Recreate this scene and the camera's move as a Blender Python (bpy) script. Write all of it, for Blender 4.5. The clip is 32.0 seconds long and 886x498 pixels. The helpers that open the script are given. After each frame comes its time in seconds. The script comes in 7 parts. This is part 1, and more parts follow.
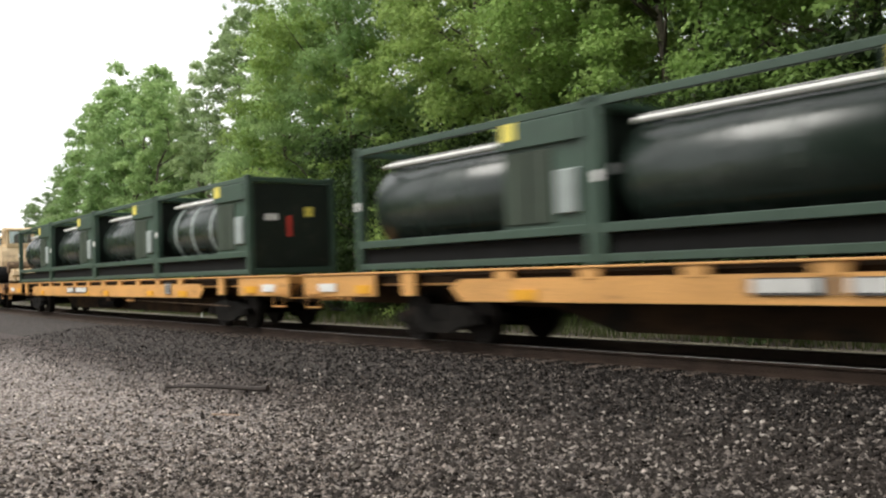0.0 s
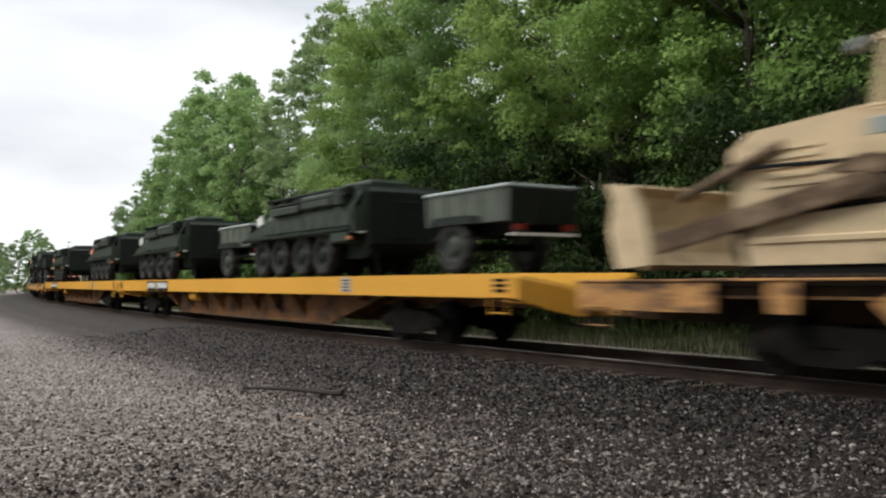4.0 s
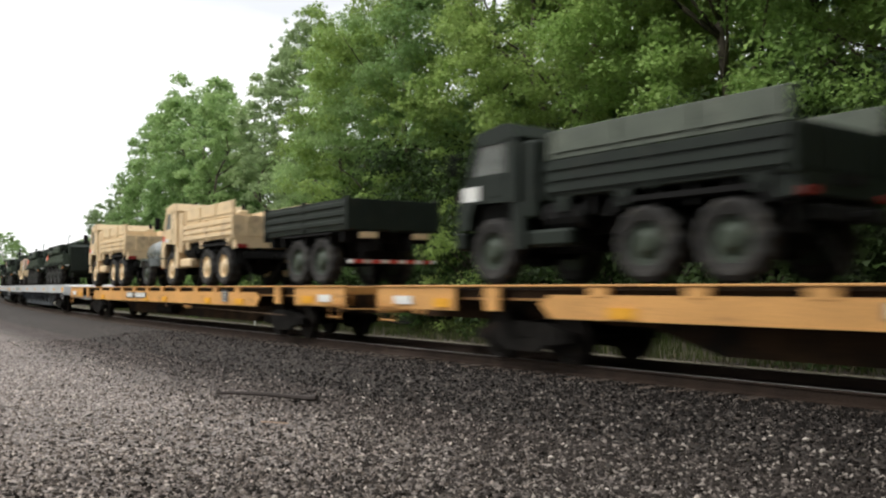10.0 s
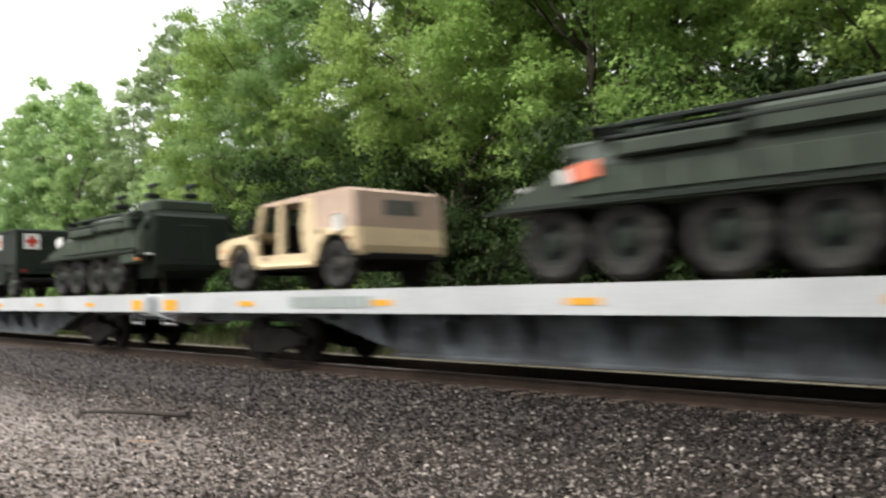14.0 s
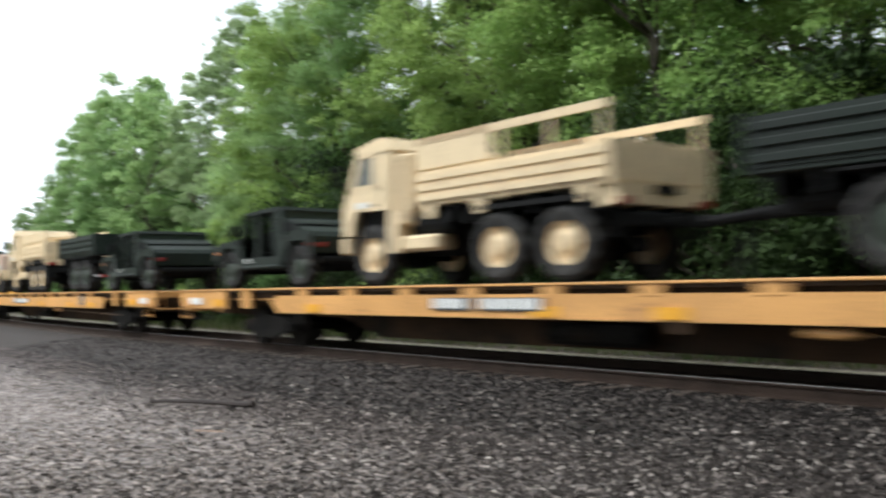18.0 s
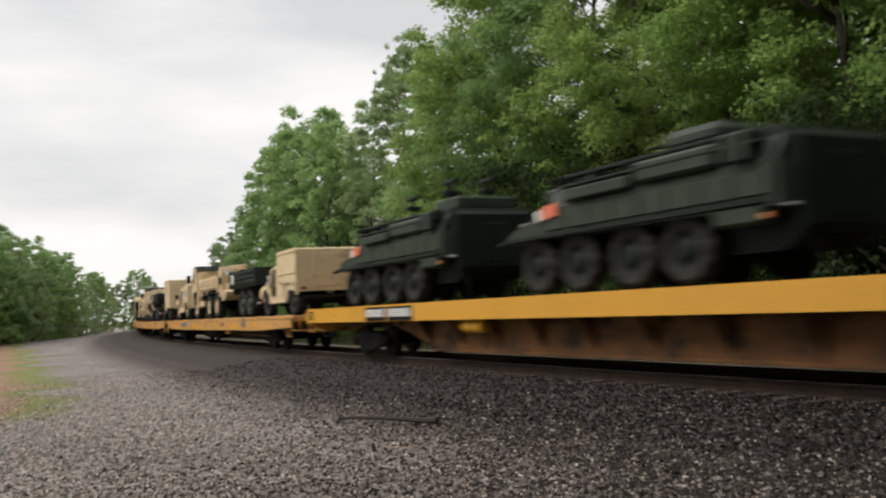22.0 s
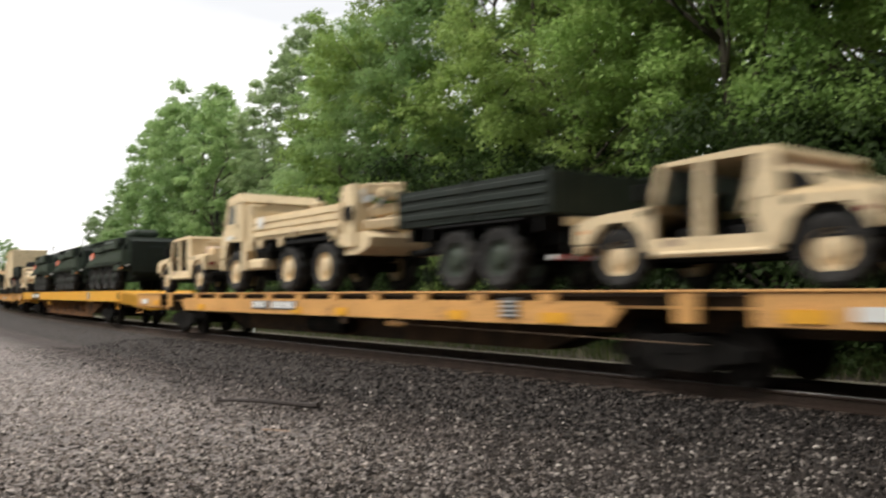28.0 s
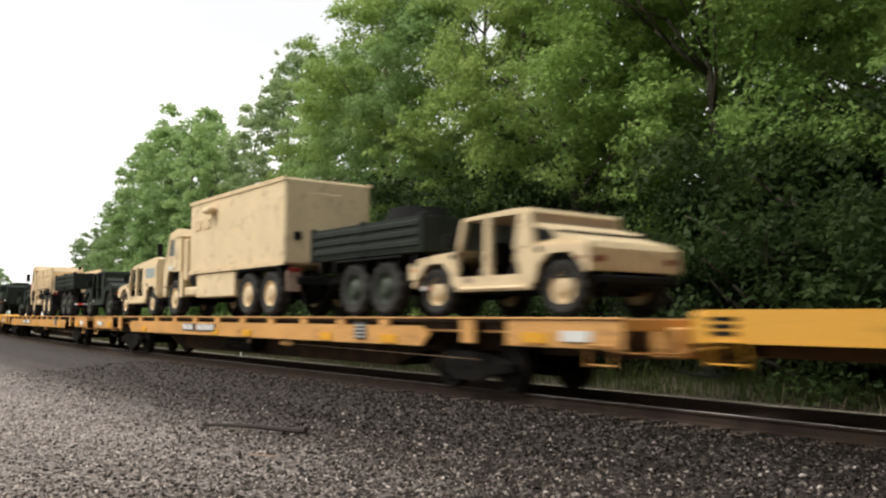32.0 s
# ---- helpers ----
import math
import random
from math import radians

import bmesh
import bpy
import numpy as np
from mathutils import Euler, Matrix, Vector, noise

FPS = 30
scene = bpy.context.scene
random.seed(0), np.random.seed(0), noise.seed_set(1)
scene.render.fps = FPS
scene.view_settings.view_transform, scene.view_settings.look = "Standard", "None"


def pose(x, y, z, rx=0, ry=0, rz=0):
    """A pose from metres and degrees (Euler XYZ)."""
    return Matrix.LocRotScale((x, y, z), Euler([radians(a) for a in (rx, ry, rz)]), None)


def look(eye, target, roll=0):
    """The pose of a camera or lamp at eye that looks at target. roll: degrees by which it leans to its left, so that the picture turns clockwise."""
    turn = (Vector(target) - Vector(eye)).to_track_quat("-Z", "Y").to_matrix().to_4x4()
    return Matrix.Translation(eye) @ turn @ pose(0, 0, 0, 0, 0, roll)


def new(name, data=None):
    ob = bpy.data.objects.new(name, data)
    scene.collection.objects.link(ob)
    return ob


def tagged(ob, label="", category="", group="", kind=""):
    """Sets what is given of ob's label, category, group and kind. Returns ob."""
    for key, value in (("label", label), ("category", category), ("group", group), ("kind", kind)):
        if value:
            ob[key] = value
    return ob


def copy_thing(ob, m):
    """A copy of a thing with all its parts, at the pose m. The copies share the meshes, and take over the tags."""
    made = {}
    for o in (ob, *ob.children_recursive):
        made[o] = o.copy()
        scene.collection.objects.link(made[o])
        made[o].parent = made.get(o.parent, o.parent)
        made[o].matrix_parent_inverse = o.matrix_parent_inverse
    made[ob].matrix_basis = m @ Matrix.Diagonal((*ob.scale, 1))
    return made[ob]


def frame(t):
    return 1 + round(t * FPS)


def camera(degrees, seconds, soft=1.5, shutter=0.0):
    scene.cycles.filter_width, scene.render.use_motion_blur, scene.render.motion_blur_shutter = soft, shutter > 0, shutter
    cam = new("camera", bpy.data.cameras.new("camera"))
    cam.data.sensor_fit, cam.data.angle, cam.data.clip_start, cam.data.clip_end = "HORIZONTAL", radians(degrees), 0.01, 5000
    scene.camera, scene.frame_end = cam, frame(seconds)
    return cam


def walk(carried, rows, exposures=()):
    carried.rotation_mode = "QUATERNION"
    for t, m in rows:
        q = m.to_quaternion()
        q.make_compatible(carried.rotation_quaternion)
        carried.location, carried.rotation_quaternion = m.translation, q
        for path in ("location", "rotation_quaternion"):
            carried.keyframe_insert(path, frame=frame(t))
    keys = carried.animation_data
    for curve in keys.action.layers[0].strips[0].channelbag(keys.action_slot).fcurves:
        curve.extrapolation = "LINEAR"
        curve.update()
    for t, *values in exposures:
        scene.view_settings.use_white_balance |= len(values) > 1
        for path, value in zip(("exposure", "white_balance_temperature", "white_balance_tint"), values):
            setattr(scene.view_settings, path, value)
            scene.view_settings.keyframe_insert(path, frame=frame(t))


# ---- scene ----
cam = camera(54.4, 32.0, soft=2.15, shutter=0.7)

# the phone in the hand: seconds, place, yaw (left from +y), pitch (up), roll
PATH = [
    (0, 0.060, -0.033, 1.681, 49.12, 1.39, -1.79),
    (0.5, 0.066, -0.043, 1.689, 48.83, 1.37, -1.78),
    (1, 0.025, -0.041, 1.686, 50.35, 2.22, -0.53),
    (1.5, 0.017, -0.038, 1.679, 51.09, 2.86, 0.40),
    (2, 0.028, -0.046, 1.683, 50.51, 2.88, 0.23),
    (2.5, 0.033, -0.050, 1.681, 50.65, 2.70, -0.58),
    (3, 0.012, -0.038, 1.674, 52.08, 2.38, -0.66),
    (3.5, -0.001, -0.038, 1.681, 53.42, 2.11, -0.54),
    (4, 0.002, -0.015, 1.676, 54.07, 2.06, -0.53),
    (4.5, 0.015, -0.016, 1.672, 53.92, 1.55, -0.16),
    (6.5, 0.028, -0.007, 1.684, 53.67, 2.91, -1.51),
    (7, 0.021, -0.013, 1.683, 53.92, 3.24, -1.40),
    (7.5, 0.026, -0.005, 1.679, 53.77, 2.77, -1.11),
    (8, 0.026, -0.013, 1.683, 52.97, 2.10, -0.72),
    (8.5, 0.022, -0.006, 1.684, 52.31, 1.91, -0.23),
    (9, 0.017, -0.021, 1.673, 52.36, 2.09, -0.14),
    (9.5, 0.016, -0.016, 1.678, 52.62, 2.22, -0.22),
    (10, 0.009, -0.004, 1.665, 52.54, 2.45, -0.19),
    (10.5, 0.014, -0.028, 1.668, 52.59, 2.66, -0.13),
    (11, 0.022, -0.031, 1.674, 52.73, 2.43, -0.22),
    (11.5, 0.010, -0.012, 1.668, 52.69, 1.90, -0.37),
    (12, 0.003, 0.019, 1.681, 52.35, 1.71, -0.70),
    (12.5, -0.001, 0.005, 1.665, 50.43, 2.06, 0.22),
    (13, 0.012, 0.011, 1.666, 46.27, 2.23, 0.24),
    (13.5, 0.044, 0.017, 1.661, 43.57, 2.65, 0.11),
    (14, 0.054, 0.003, 1.667, 44.45, 3.04, -0.91),
    (14.5, 0.029, 0.006, 1.679, 49.25, 3.41, -0.62),
    (16.5, 0.011, 0.071, 1.713, 46.50, 2.34, 0.52),
    (17, 0.008, 0.070, 1.707, 44.64, 2.20, 0.76),
    (17.5, 0.011, 0.081, 1.709, 44.00, 2.16, -0.06),
    (18, 0.024, 0.060, 1.712, 48.58, 2.27, -1.27),
    (18.5, -0.029, 0.043, 1.722, 53.45, 2.60, -0.88),
    (19, -0.032, 0.036, 1.725, 54.32, 2.18, -0.77),
    (19.5, -0.020, 0.039, 1.715, 54.21, 2.07, -1.12),
    (20, -0.035, 0.038, 1.719, 53.97, 2.82, -0.96),
    (20.5, -0.043, 0.034, 1.731, 54.00, 3.49, -0.31),
    (21, -0.037, 0.019, 1.734, 54.42, 4.00, -0.88),
    (21.5, -0.053, 0.033, 1.737, 55.98, 4.14, -1.88),
    (22, -0.157, 0.104, 1.689, 59.93, 3.73, -3.03),
    (22.5, -0.121, 0.098, 1.676, 60.56, 4.20, -0.75),
    (23, -0.111, 0.021, 1.715, 55.74, 5.02, 2.48),
    (23.5, -0.092, 0.023, 1.732, 54.71, 4.76, 0.93),
    (24, -0.083, 0.043, 1.726, 53.12, 4.82, 0.26),
    (24.5, -0.152, 0.088, 1.703, 52.38, 4.64, 1.12),
    (25, -0.102, 0.063, 1.701, 51.07, 4.54, 1.15),
    (25.5, -0.093, 0.061, 1.714, 50.98, 4.84, 0.73),
    (27.5, -0.115, 0.002, 1.643, 49.31, 3.79, 0.62),
    (28, -0.120, 0.014, 1.652, 52.44, 2.91, -0.22),
    (28.5, -0.093, 0.001, 1.658, 53.51, 1.98, -0.47),
    (29, -0.091, 0.002, 1.643, 53.99, 1.42, -0.07),
    (29.5, -0.075, -0.012, 1.645, 53.90, 1.15, 0.44),
    (30, -0.086, 0.001, 1.645, 53.19, 1.87, 0.16),
    (30.5, -0.074, -0.018, 1.651, 53.05, 2.60, -0.18),
    (31, -0.071, -0.021, 1.652, 52.87, 3.28, -0.01),
    (31.5, -0.089, -0.026, 1.650, 52.47, 4.35, 0.33),
    (32, -0.089, -0.027, 1.652, 51.66, 4.61, 0.28),
]


def held(x, y, z, yaw, pitch, roll):
    a, b = radians(yaw), radians(pitch)
    way = Vector((-math.sin(a) * math.cos(b), math.cos(a) * math.cos(b), math.sin(b)))
    eye = Vector((x, y, z))
    return look(eye, eye + way, roll)


walk(cam, [(t, held(*p)) for t, *p in PATH],
     exposures=[(0, 0.43, 6550, 10), (1, 0.63, 6250, 9), (2, 0.41, 6350, 9), (2.6, 0.49, 6350, 10), (3.2, 0.19, 6350, 10), (4, -0.05, 6300, 10), (7, 0.22, 6400, 10), (8, 0.13, 6400, 10),
                (10, 0.21, 6450, 10), (12, 0.14, 6550, 11), (13, 0.54, 6500, 11), (14, 0.82, 6500, 11), (16.5, 0.43, 6350, 10), (17, 0.28, 6350, 10), (18, 0.59, 5950, 8), (18.7, 0.18, 6350, 10),
                (20, 0.17, 6450, 10), (21, -0.07, 6600, 11), (22, -0.22, 6650, 11), (23, -0.39, 6800, 11), (24, -0.35, 6850, 12), (25, 0.06, 6900, 12), (28, 0.21, 6600, 11), (30, 0.18, 6700, 12),
                (31, 0.15, 6650, 11), (32, 0.27, 6700, 11)])

# ---- light: an overcast spring sky, brighter towards the open left ----
world = bpy.data.worlds.new("overcast_sky")
scene.world = world
world.use_nodes = True
wn, wl = world.node_tree.nodes, world.node_tree.links
wn.clear()
w_out, w_bg, w_mix = wn.new("ShaderNodeOutputWorld"), wn.new("ShaderNodeBackground"), wn.new("ShaderNodeMix")
w_sky, w_co, w_map, w_noise, w_ramp = (wn.new("ShaderNodeTexSky"), wn.new("ShaderNodeTexCoord"), wn.new("ShaderNodeMapping"),
                                       wn.new("ShaderNodeTexNoise"), wn.new("ShaderNodeValToRGB"))
w_sky.sky_type, w_sky.sun_disc = "NISHITA", False
w_sky.sun_elevation, w_sky.sun_rotation = radians(52), radians(206)
w_sky.dust_density, w_sky.ozone_density = 3.0, 1.5
w_map.inputs["Scale"].default_value = (1.0, 1.0, 3.2)
w_noise.inputs["Scale"].default_value, w_noise.inputs["Detail"].default_value = 1.9, 5.0
w_noise.inputs["Roughness"].default_value = 0.5
w_ramp.color_ramp.elements[0].position, w_ramp.color_ramp.elements[0].color = 0.36, (8.7, 8.9, 9.1, 1)
w_ramp.color_ramp.elements[1].position, w_ramp.color_ramp.elements[1].color = 0.60, (12.5, 12.5, 12.4, 1)
w_mix.data_type = "RGBA"
w_mix.inputs[0].default_value = 0.9
w_bg.inputs["Strength"].default_value = 0.1
wl.new(w_co.outputs["Generated"], w_map.inputs["Vector"])
wl.new(w_map.outputs["Vector"], w_noise.inputs["Vector"])
wl.new(w_noise.outputs["Fac"], w_ramp.inputs["Fac"])
wl.new(w_sky.outputs["Color"], w_mix.inputs[6])
wl.new(w_ramp.outputs["Color"], w_mix.inputs[7])
wl.new(w_mix.outputs[2], w_bg.inputs["Color"])
wl.new(w_bg.outputs["Background"], w_out.inputs["Surface"])

sun_data = bpy.data.lights.new("sun", "SUN")
sun_data.energy, sun_data.angle, sun_data.color = 2.2, radians(30), (1.0, 0.97, 0.91)
sun = new("sun", sun_data)
sun.matrix_world = look((-11, -22, 32), (0, 0, 0))

# ---- the plan ----
SPEED = 13.559            # metres a second
BEND = 587.4              # radius of the track's centre line
TRACK_Y = 10.88           # the centre line, abreast of the camera
RAIL = 0.40               # top of the rails
ARC = (-160.0, 40.0)      # the bend lies between these, straight outside


def along(s, y=0.0, z=0.0):
    """The pose on the track s metres on from abreast of the camera, y to the wood's side."""
    c = min(max(s, ARC[0]), ARC[1])
    a = c / BEND
    px, py = BEND * math.sin(a), TRACK_Y + BEND * (1 - math.cos(a))
    px, py = px + (s - c) * math.cos(a), py + (s - c) * math.sin(a)
    return Matrix.Translation((px - y * math.sin(a), py + y * math.cos(a), z)) @ Matrix.Rotation(a, 4, "Z")


# ---- materials ----
def material(name, colour, rough=0.7, metal=0.0, spread=0.25, scale=6.0, grain=40.0, bump=0.15, dirt=None, dirt_at=0.62, dirt_scale=1.6,
             coat=0.0, vary=0.0, stretch=(1, 1, 1), detail=5.0, shine=0.5):
    """Paint, metal, rubber, stone: two scales of unevenness, stains of a second colour, and a fine relief."""
    m = bpy.data.materials.new(name)
    m.use_nodes = True
    n, l = m.node_tree.nodes, m.node_tree.links
    b = n["Principled BSDF"]
    co, mp = n.new("ShaderNodeTexCoord"), n.new("ShaderNodeMapping")
    mp.inputs["Scale"].default_value = stretch
    l.new(co.outputs["Object"], mp.inputs["Vector"])
    big, small = n.new("ShaderNodeTexNoise"), n.new("ShaderNodeTexNoise")
    for tex, k in ((big, scale), (small, grain)):
        tex.inputs["Scale"].default_value, tex.inputs["Detail"].default_value = k, detail
        l.new(mp.outputs["Vector"], tex.inputs["Vector"])
    mix = n.new("ShaderNodeMix")
    mix.data_type = "RGBA"
    lo, hi = [max(0, c * (1 - spread)) for c in colour], [min(1, c * (1 + spread)) for c in colour]
    mix.inputs[6].default_value, mix.inputs[7].default_value = (*lo, 1), (*hi, 1)
    add = n.new("ShaderNodeMath")
    add.operation = "ADD"
    half = n.new("ShaderNodeMath")
    half.operation = "MULTIPLY_ADD"
    half.inputs[1].default_value, half.inputs[2].default_value = 2.2, -1.6
    l.new(big.outputs["Fac"], add.inputs[0])
    l.new(small.outputs["Fac"], add.inputs[1])
    l.new(add.outputs[0], half.inputs[0])
    half.use_clamp = True
    l.new(half.outputs[0], mix.inputs[0])
    out = mix.outputs[2]
    if vary:
        info, hsv, rng = n.new("ShaderNodeObjectInfo"), n.new("ShaderNodeHueSaturation"), n.new("ShaderNodeMapRange")
        rng.inputs[3].default_value, rng.inputs[4].default_value = 1 - vary, 1 + vary
        l.new(info.outputs["Random"], rng.inputs[0])
        l.new(rng.outputs[0], hsv.inputs["Value"])
        l.new(out, hsv.inputs["Color"])
        out = hsv.outputs["Color"]
    if dirt:
        st, ramp, mix2 = n.new("ShaderNodeTexNoise"), n.new("ShaderNodeValToRGB"), n.new("ShaderNodeMix")
        st.inputs["Scale"].default_value, st.inputs["Detail"].default_value, st.inputs["Roughness"].default_value = dirt_scale, 8, 0.65
        l.new(mp.outputs["Vector"], st.inputs["Vector"])
        ramp.color_ramp.elements[0].position, ramp.color_ramp.elements[1].position = dirt_at - 0.08, dirt_at + 0.08
        l.new(st.outputs["Fac"], ramp.inputs["Fac"])
        mix2.data_type = "RGBA"
        mix2.inputs[7].default_value = (*dirt, 1)
        l.new(ramp.outputs["Color"], mix2.inputs[0])
        l.new(out, mix2.inputs[6])
        out = mix2.outputs[2]
    l.new(out, b.inputs["Base Color"])
    rr = n.new("ShaderNodeMapRange")
    rr.inputs[3].default_value, rr.inputs[4].default_value = max(0.05, rough - 0.12), min(1, rough + 0.12)
    l.new(big.outputs["Fac"], rr.inputs[0])
    l.new(rr.outputs[0], b.inputs["Roughness"])
    b.inputs["Metallic"].default_value = metal
    b.inputs["Specular IOR Level"].default_value = shine
    b.inputs["Coat Weight"].default_value = coat
    if bump:
        bp = n.new("ShaderNodeBump")
        bp.inputs["Strength"].default_value, bp.inputs["Distance"].default_value = bump, 0.02
        l.new(small.outputs["Fac"], bp.inputs["Height"])
        l.new(bp.outputs["Normal"], b.inputs["Normal"])
    return m


def leaf_material(name, dark, light, scale=0.35):
    m = bpy.data.materials.new(name)
    m.use_nodes = True
    n, l = m.node_tree.nodes, m.node_tree.links
    b, out = n["Principled BSDF"], n["Material Output"]
    geo, info, co, tex = n.new("ShaderNodeNewGeometry"), n.new("ShaderNodeObjectInfo"), n.new("ShaderNodeTexCoord"), n.new("ShaderNodeTexNoise")
    tex.inputs["Scale"].default_value, tex.inputs["Detail"].default_value = scale, 3
    l.new(co.outputs["Object"], tex.inputs["Vector"])
    s1, s2 = n.new("ShaderNodeMath"), n.new("ShaderNodeMath")
    s1.operation = s2.operation = "MULTIPLY_ADD"
    s1.inputs[1].default_value = 0.35
    l.new(geo.outputs["Random Per Island"], s1.inputs[0])
    l.new(tex.outputs["Fac"], s1.inputs[2])
    s2.inputs[1].default_value = 0.55
    l.new(info.outputs["Random"], s2.inputs[0])
    l.new(s1.outputs[0], s2.inputs[2])
    rng = n.new("ShaderNodeMapRange")
    rng.inputs[1].default_value, rng.inputs[2].default_value = 0.45, 1.5
    l.new(s2.outputs[0], rng.inputs[0])
    mix = n.new("ShaderNodeMix")
    mix.data_type = "RGBA"
    mix.inputs[6].default_value, mix.inputs[7].default_value = (*dark, 1), (*light, 1)
    l.new(rng.outputs[0], mix.inputs[0])
    l.new(mix.outputs[2], b.inputs["Base Color"])
    b.inputs["Roughness"].default_value = 0.55
    b.inputs["Specular IOR Level"].default_value = 0.16
    tr, sh = n.new("ShaderNodeBsdfTranslucent"), n.new("ShaderNodeMixShader")
    l.new(mix.outputs[2], tr.inputs["Color"])
    sh.inputs[0].default_value = 0.5
    l.new(b.outputs[0], sh.inputs[1])
    l.new(tr.outputs[0], sh.inputs[2])
    l.new(sh.outputs[0], out.inputs["Surface"])
    return m


M_YELLOW = material("yellow_car_paint", (0.62, 0.32, 0.10), 0.55, spread=0.16, scale=1.3, dirt=(0.22, 0.10, 0.045), dirt_at=0.64, dirt_scale=2.2, stretch=(0.5, 1, 1.6))
M_YELLOW_RUST = material("rust_stained_yellow_paint", (0.56, 0.28, 0.09), 0.65, spread=0.2, scale=1.3, dirt=(0.10, 0.05, 0.028), dirt_at=0.52, dirt_scale=2.6, stretch=(0.5, 1, 1.6))
M_YELLOW_NEW = material("fresh_yellow_car_paint", (0.76, 0.38, 0.045), 0.45, spread=0.08, scale=0.9, dirt=(0.38, 0.17, 0.04), dirt_at=0.72, dirt_scale=1.4, stretch=(0.4, 1, 1))
M_PATCH = material("bright_yellow_patch", (0.75, 0.36, 0.02), 0.5, spread=0.1)
M_UNDER = material("brown_underframe", (0.16, 0.075, 0.03), 0.8, spread=0.35, scale=2, dirt=(0.035, 0.025, 0.02), dirt_at=0.56, shine=0.2)
M_DARKUNDER = material("dark_brown_underframe", (0.055, 0.032, 0.018), 0.85, spread=0.4, scale=2, dirt=(0.02, 0.016, 0.013), dirt_at=0.55, shine=0.15)
M_WHITECAR = material("pale_grey_car_paint", (0.50, 0.515, 0.53), 0.5, spread=0.12, scale=1.2, dirt=(0.34, 0.34, 0.33), dirt_at=0.68, dirt_scale=1.6, stretch=(0.6, 1, 1))
M_GREYUNDER = material("grey_underframe", (0.10, 0.112, 0.125), 0.75, spread=0.4, scale=2, dirt=(0.04, 0.042, 0.045), dirt_at=0.52, shine=0.25)
M_TRUCK = material("grimy_cast_steel", (0.010, 0.009, 0.008), 0.9, 0.0, spread=0.5, scale=5, dirt=(0.028, 0.019, 0.014), dirt_at=0.64, shine=0.12)
M_DUSTYSTEEL = material("dust_caked_steel", (0.11, 0.075, 0.05), 0.85, spread=0.45, scale=4, dirt=(0.32, 0.23, 0.15), dirt_at=0.58, dirt_scale=3.0, shine=0.15)
M_WHEEL = material("worn_wheel_steel", (0.016, 0.013, 0.011), 0.75, 0.2, spread=0.3, shine=0.2)
M_RAIL = material("rusty_rail", (0.044, 0.030, 0.023), 0.8, 0.1, spread=0.35, scale=3, grain=60, shine=0.2)
M_RAILTOP = material("polished_rail_head", (0.24, 0.23, 0.22), 0.4, 0.8, spread=0.15)
M_TIE = material("weathered_sleeper_wood", (0.075, 0.055, 0.042), 0.9, spread=0.35, scale=4, stretch=(6, 1, 1), vary=0.25)
M_GREEN = material("dark_green_army_paint", (0.009, 0.0145, 0.0105), 0.6, spread=0.3, scale=1.5, dirt=(0.024, 0.028, 0.020), dirt_at=0.64, dirt_scale=2.2, shine=0.3)
M_GREEN2 = material("faded_green_army_paint", (0.030, 0.043, 0.029), 0.58, spread=0.3, scale=1.3, dirt=(0.062, 0.07, 0.05), dirt_at=0.64, shine=0.4)
M_TAN = material("tan_army_paint", (0.68, 0.52, 0.32), 0.65, spread=0.10, scale=1.6, dirt=(0.42, 0.30, 0.19), dirt_at=0.61, dirt_scale=2.6)
M_TAN2 = material("pale_sand_army_paint", (0.71, 0.56, 0.35), 0.65, spread=0.09, scale=1.4, dirt=(0.47, 0.35, 0.22), dirt_at=0.62, dirt_scale=2.8)
M_CANVAS = material("faded_tan_canvas", (0.50, 0.37, 0.29), 0.9, spread=0.14, scale=2.2, grain=90, bump=0.3)
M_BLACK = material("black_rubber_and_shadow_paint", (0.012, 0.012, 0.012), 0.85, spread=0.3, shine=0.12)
M_TYRE = material("dusty_tyre_rubber", (0.034, 0.033, 0.032), 0.9, spread=0.35, scale=5, shine=0.2, dirt=(0.09, 0.083, 0.07), dirt_at=0.6, dirt_scale=4)


def window_glass():
    """Thin glass: clear through an uneven grey layer, with a gloss that grows towards the edge."""
    m = bpy.data.materials.new("grey_window_glass")
    m.use_nodes = True
    n, l = m.node_tree.nodes, m.node_tree.links
    b, out = n["Principled BSDF"], n["Material Output"]
    b.inputs["Base Color"].default_value = (0.42, 0.43, 0.41, 1)
    b.inputs["Roughness"].default_value = 0.12
    clear, sh, fr, tex, add = (n.new("ShaderNodeBsdfTransparent"), n.new("ShaderNodeMixShader"), n.new("ShaderNodeFresnel"), n.new("ShaderNodeTexNoise"),
                               n.new("ShaderNodeMath"))
    clear.inputs[0].default_value = (0.62, 0.68, 0.66, 1)
    tex.inputs["Scale"].default_value, tex.inputs["Detail"].default_value = 3.0, 6
    add.operation, add.inputs[1].default_value, add.use_clamp = "MULTIPLY_ADD", 0.55, True
    l.new(tex.outputs["Fac"], add.inputs[0])
    l.new(fr.outputs[0], add.inputs[2])
    l.new(add.outputs[0], sh.inputs[0])
    l.new(clear.outputs[0], sh.inputs[1])
    l.new(b.outputs[0], sh.inputs[2])
    l.new(sh.outputs[0], out.inputs["Surface"])
    return m


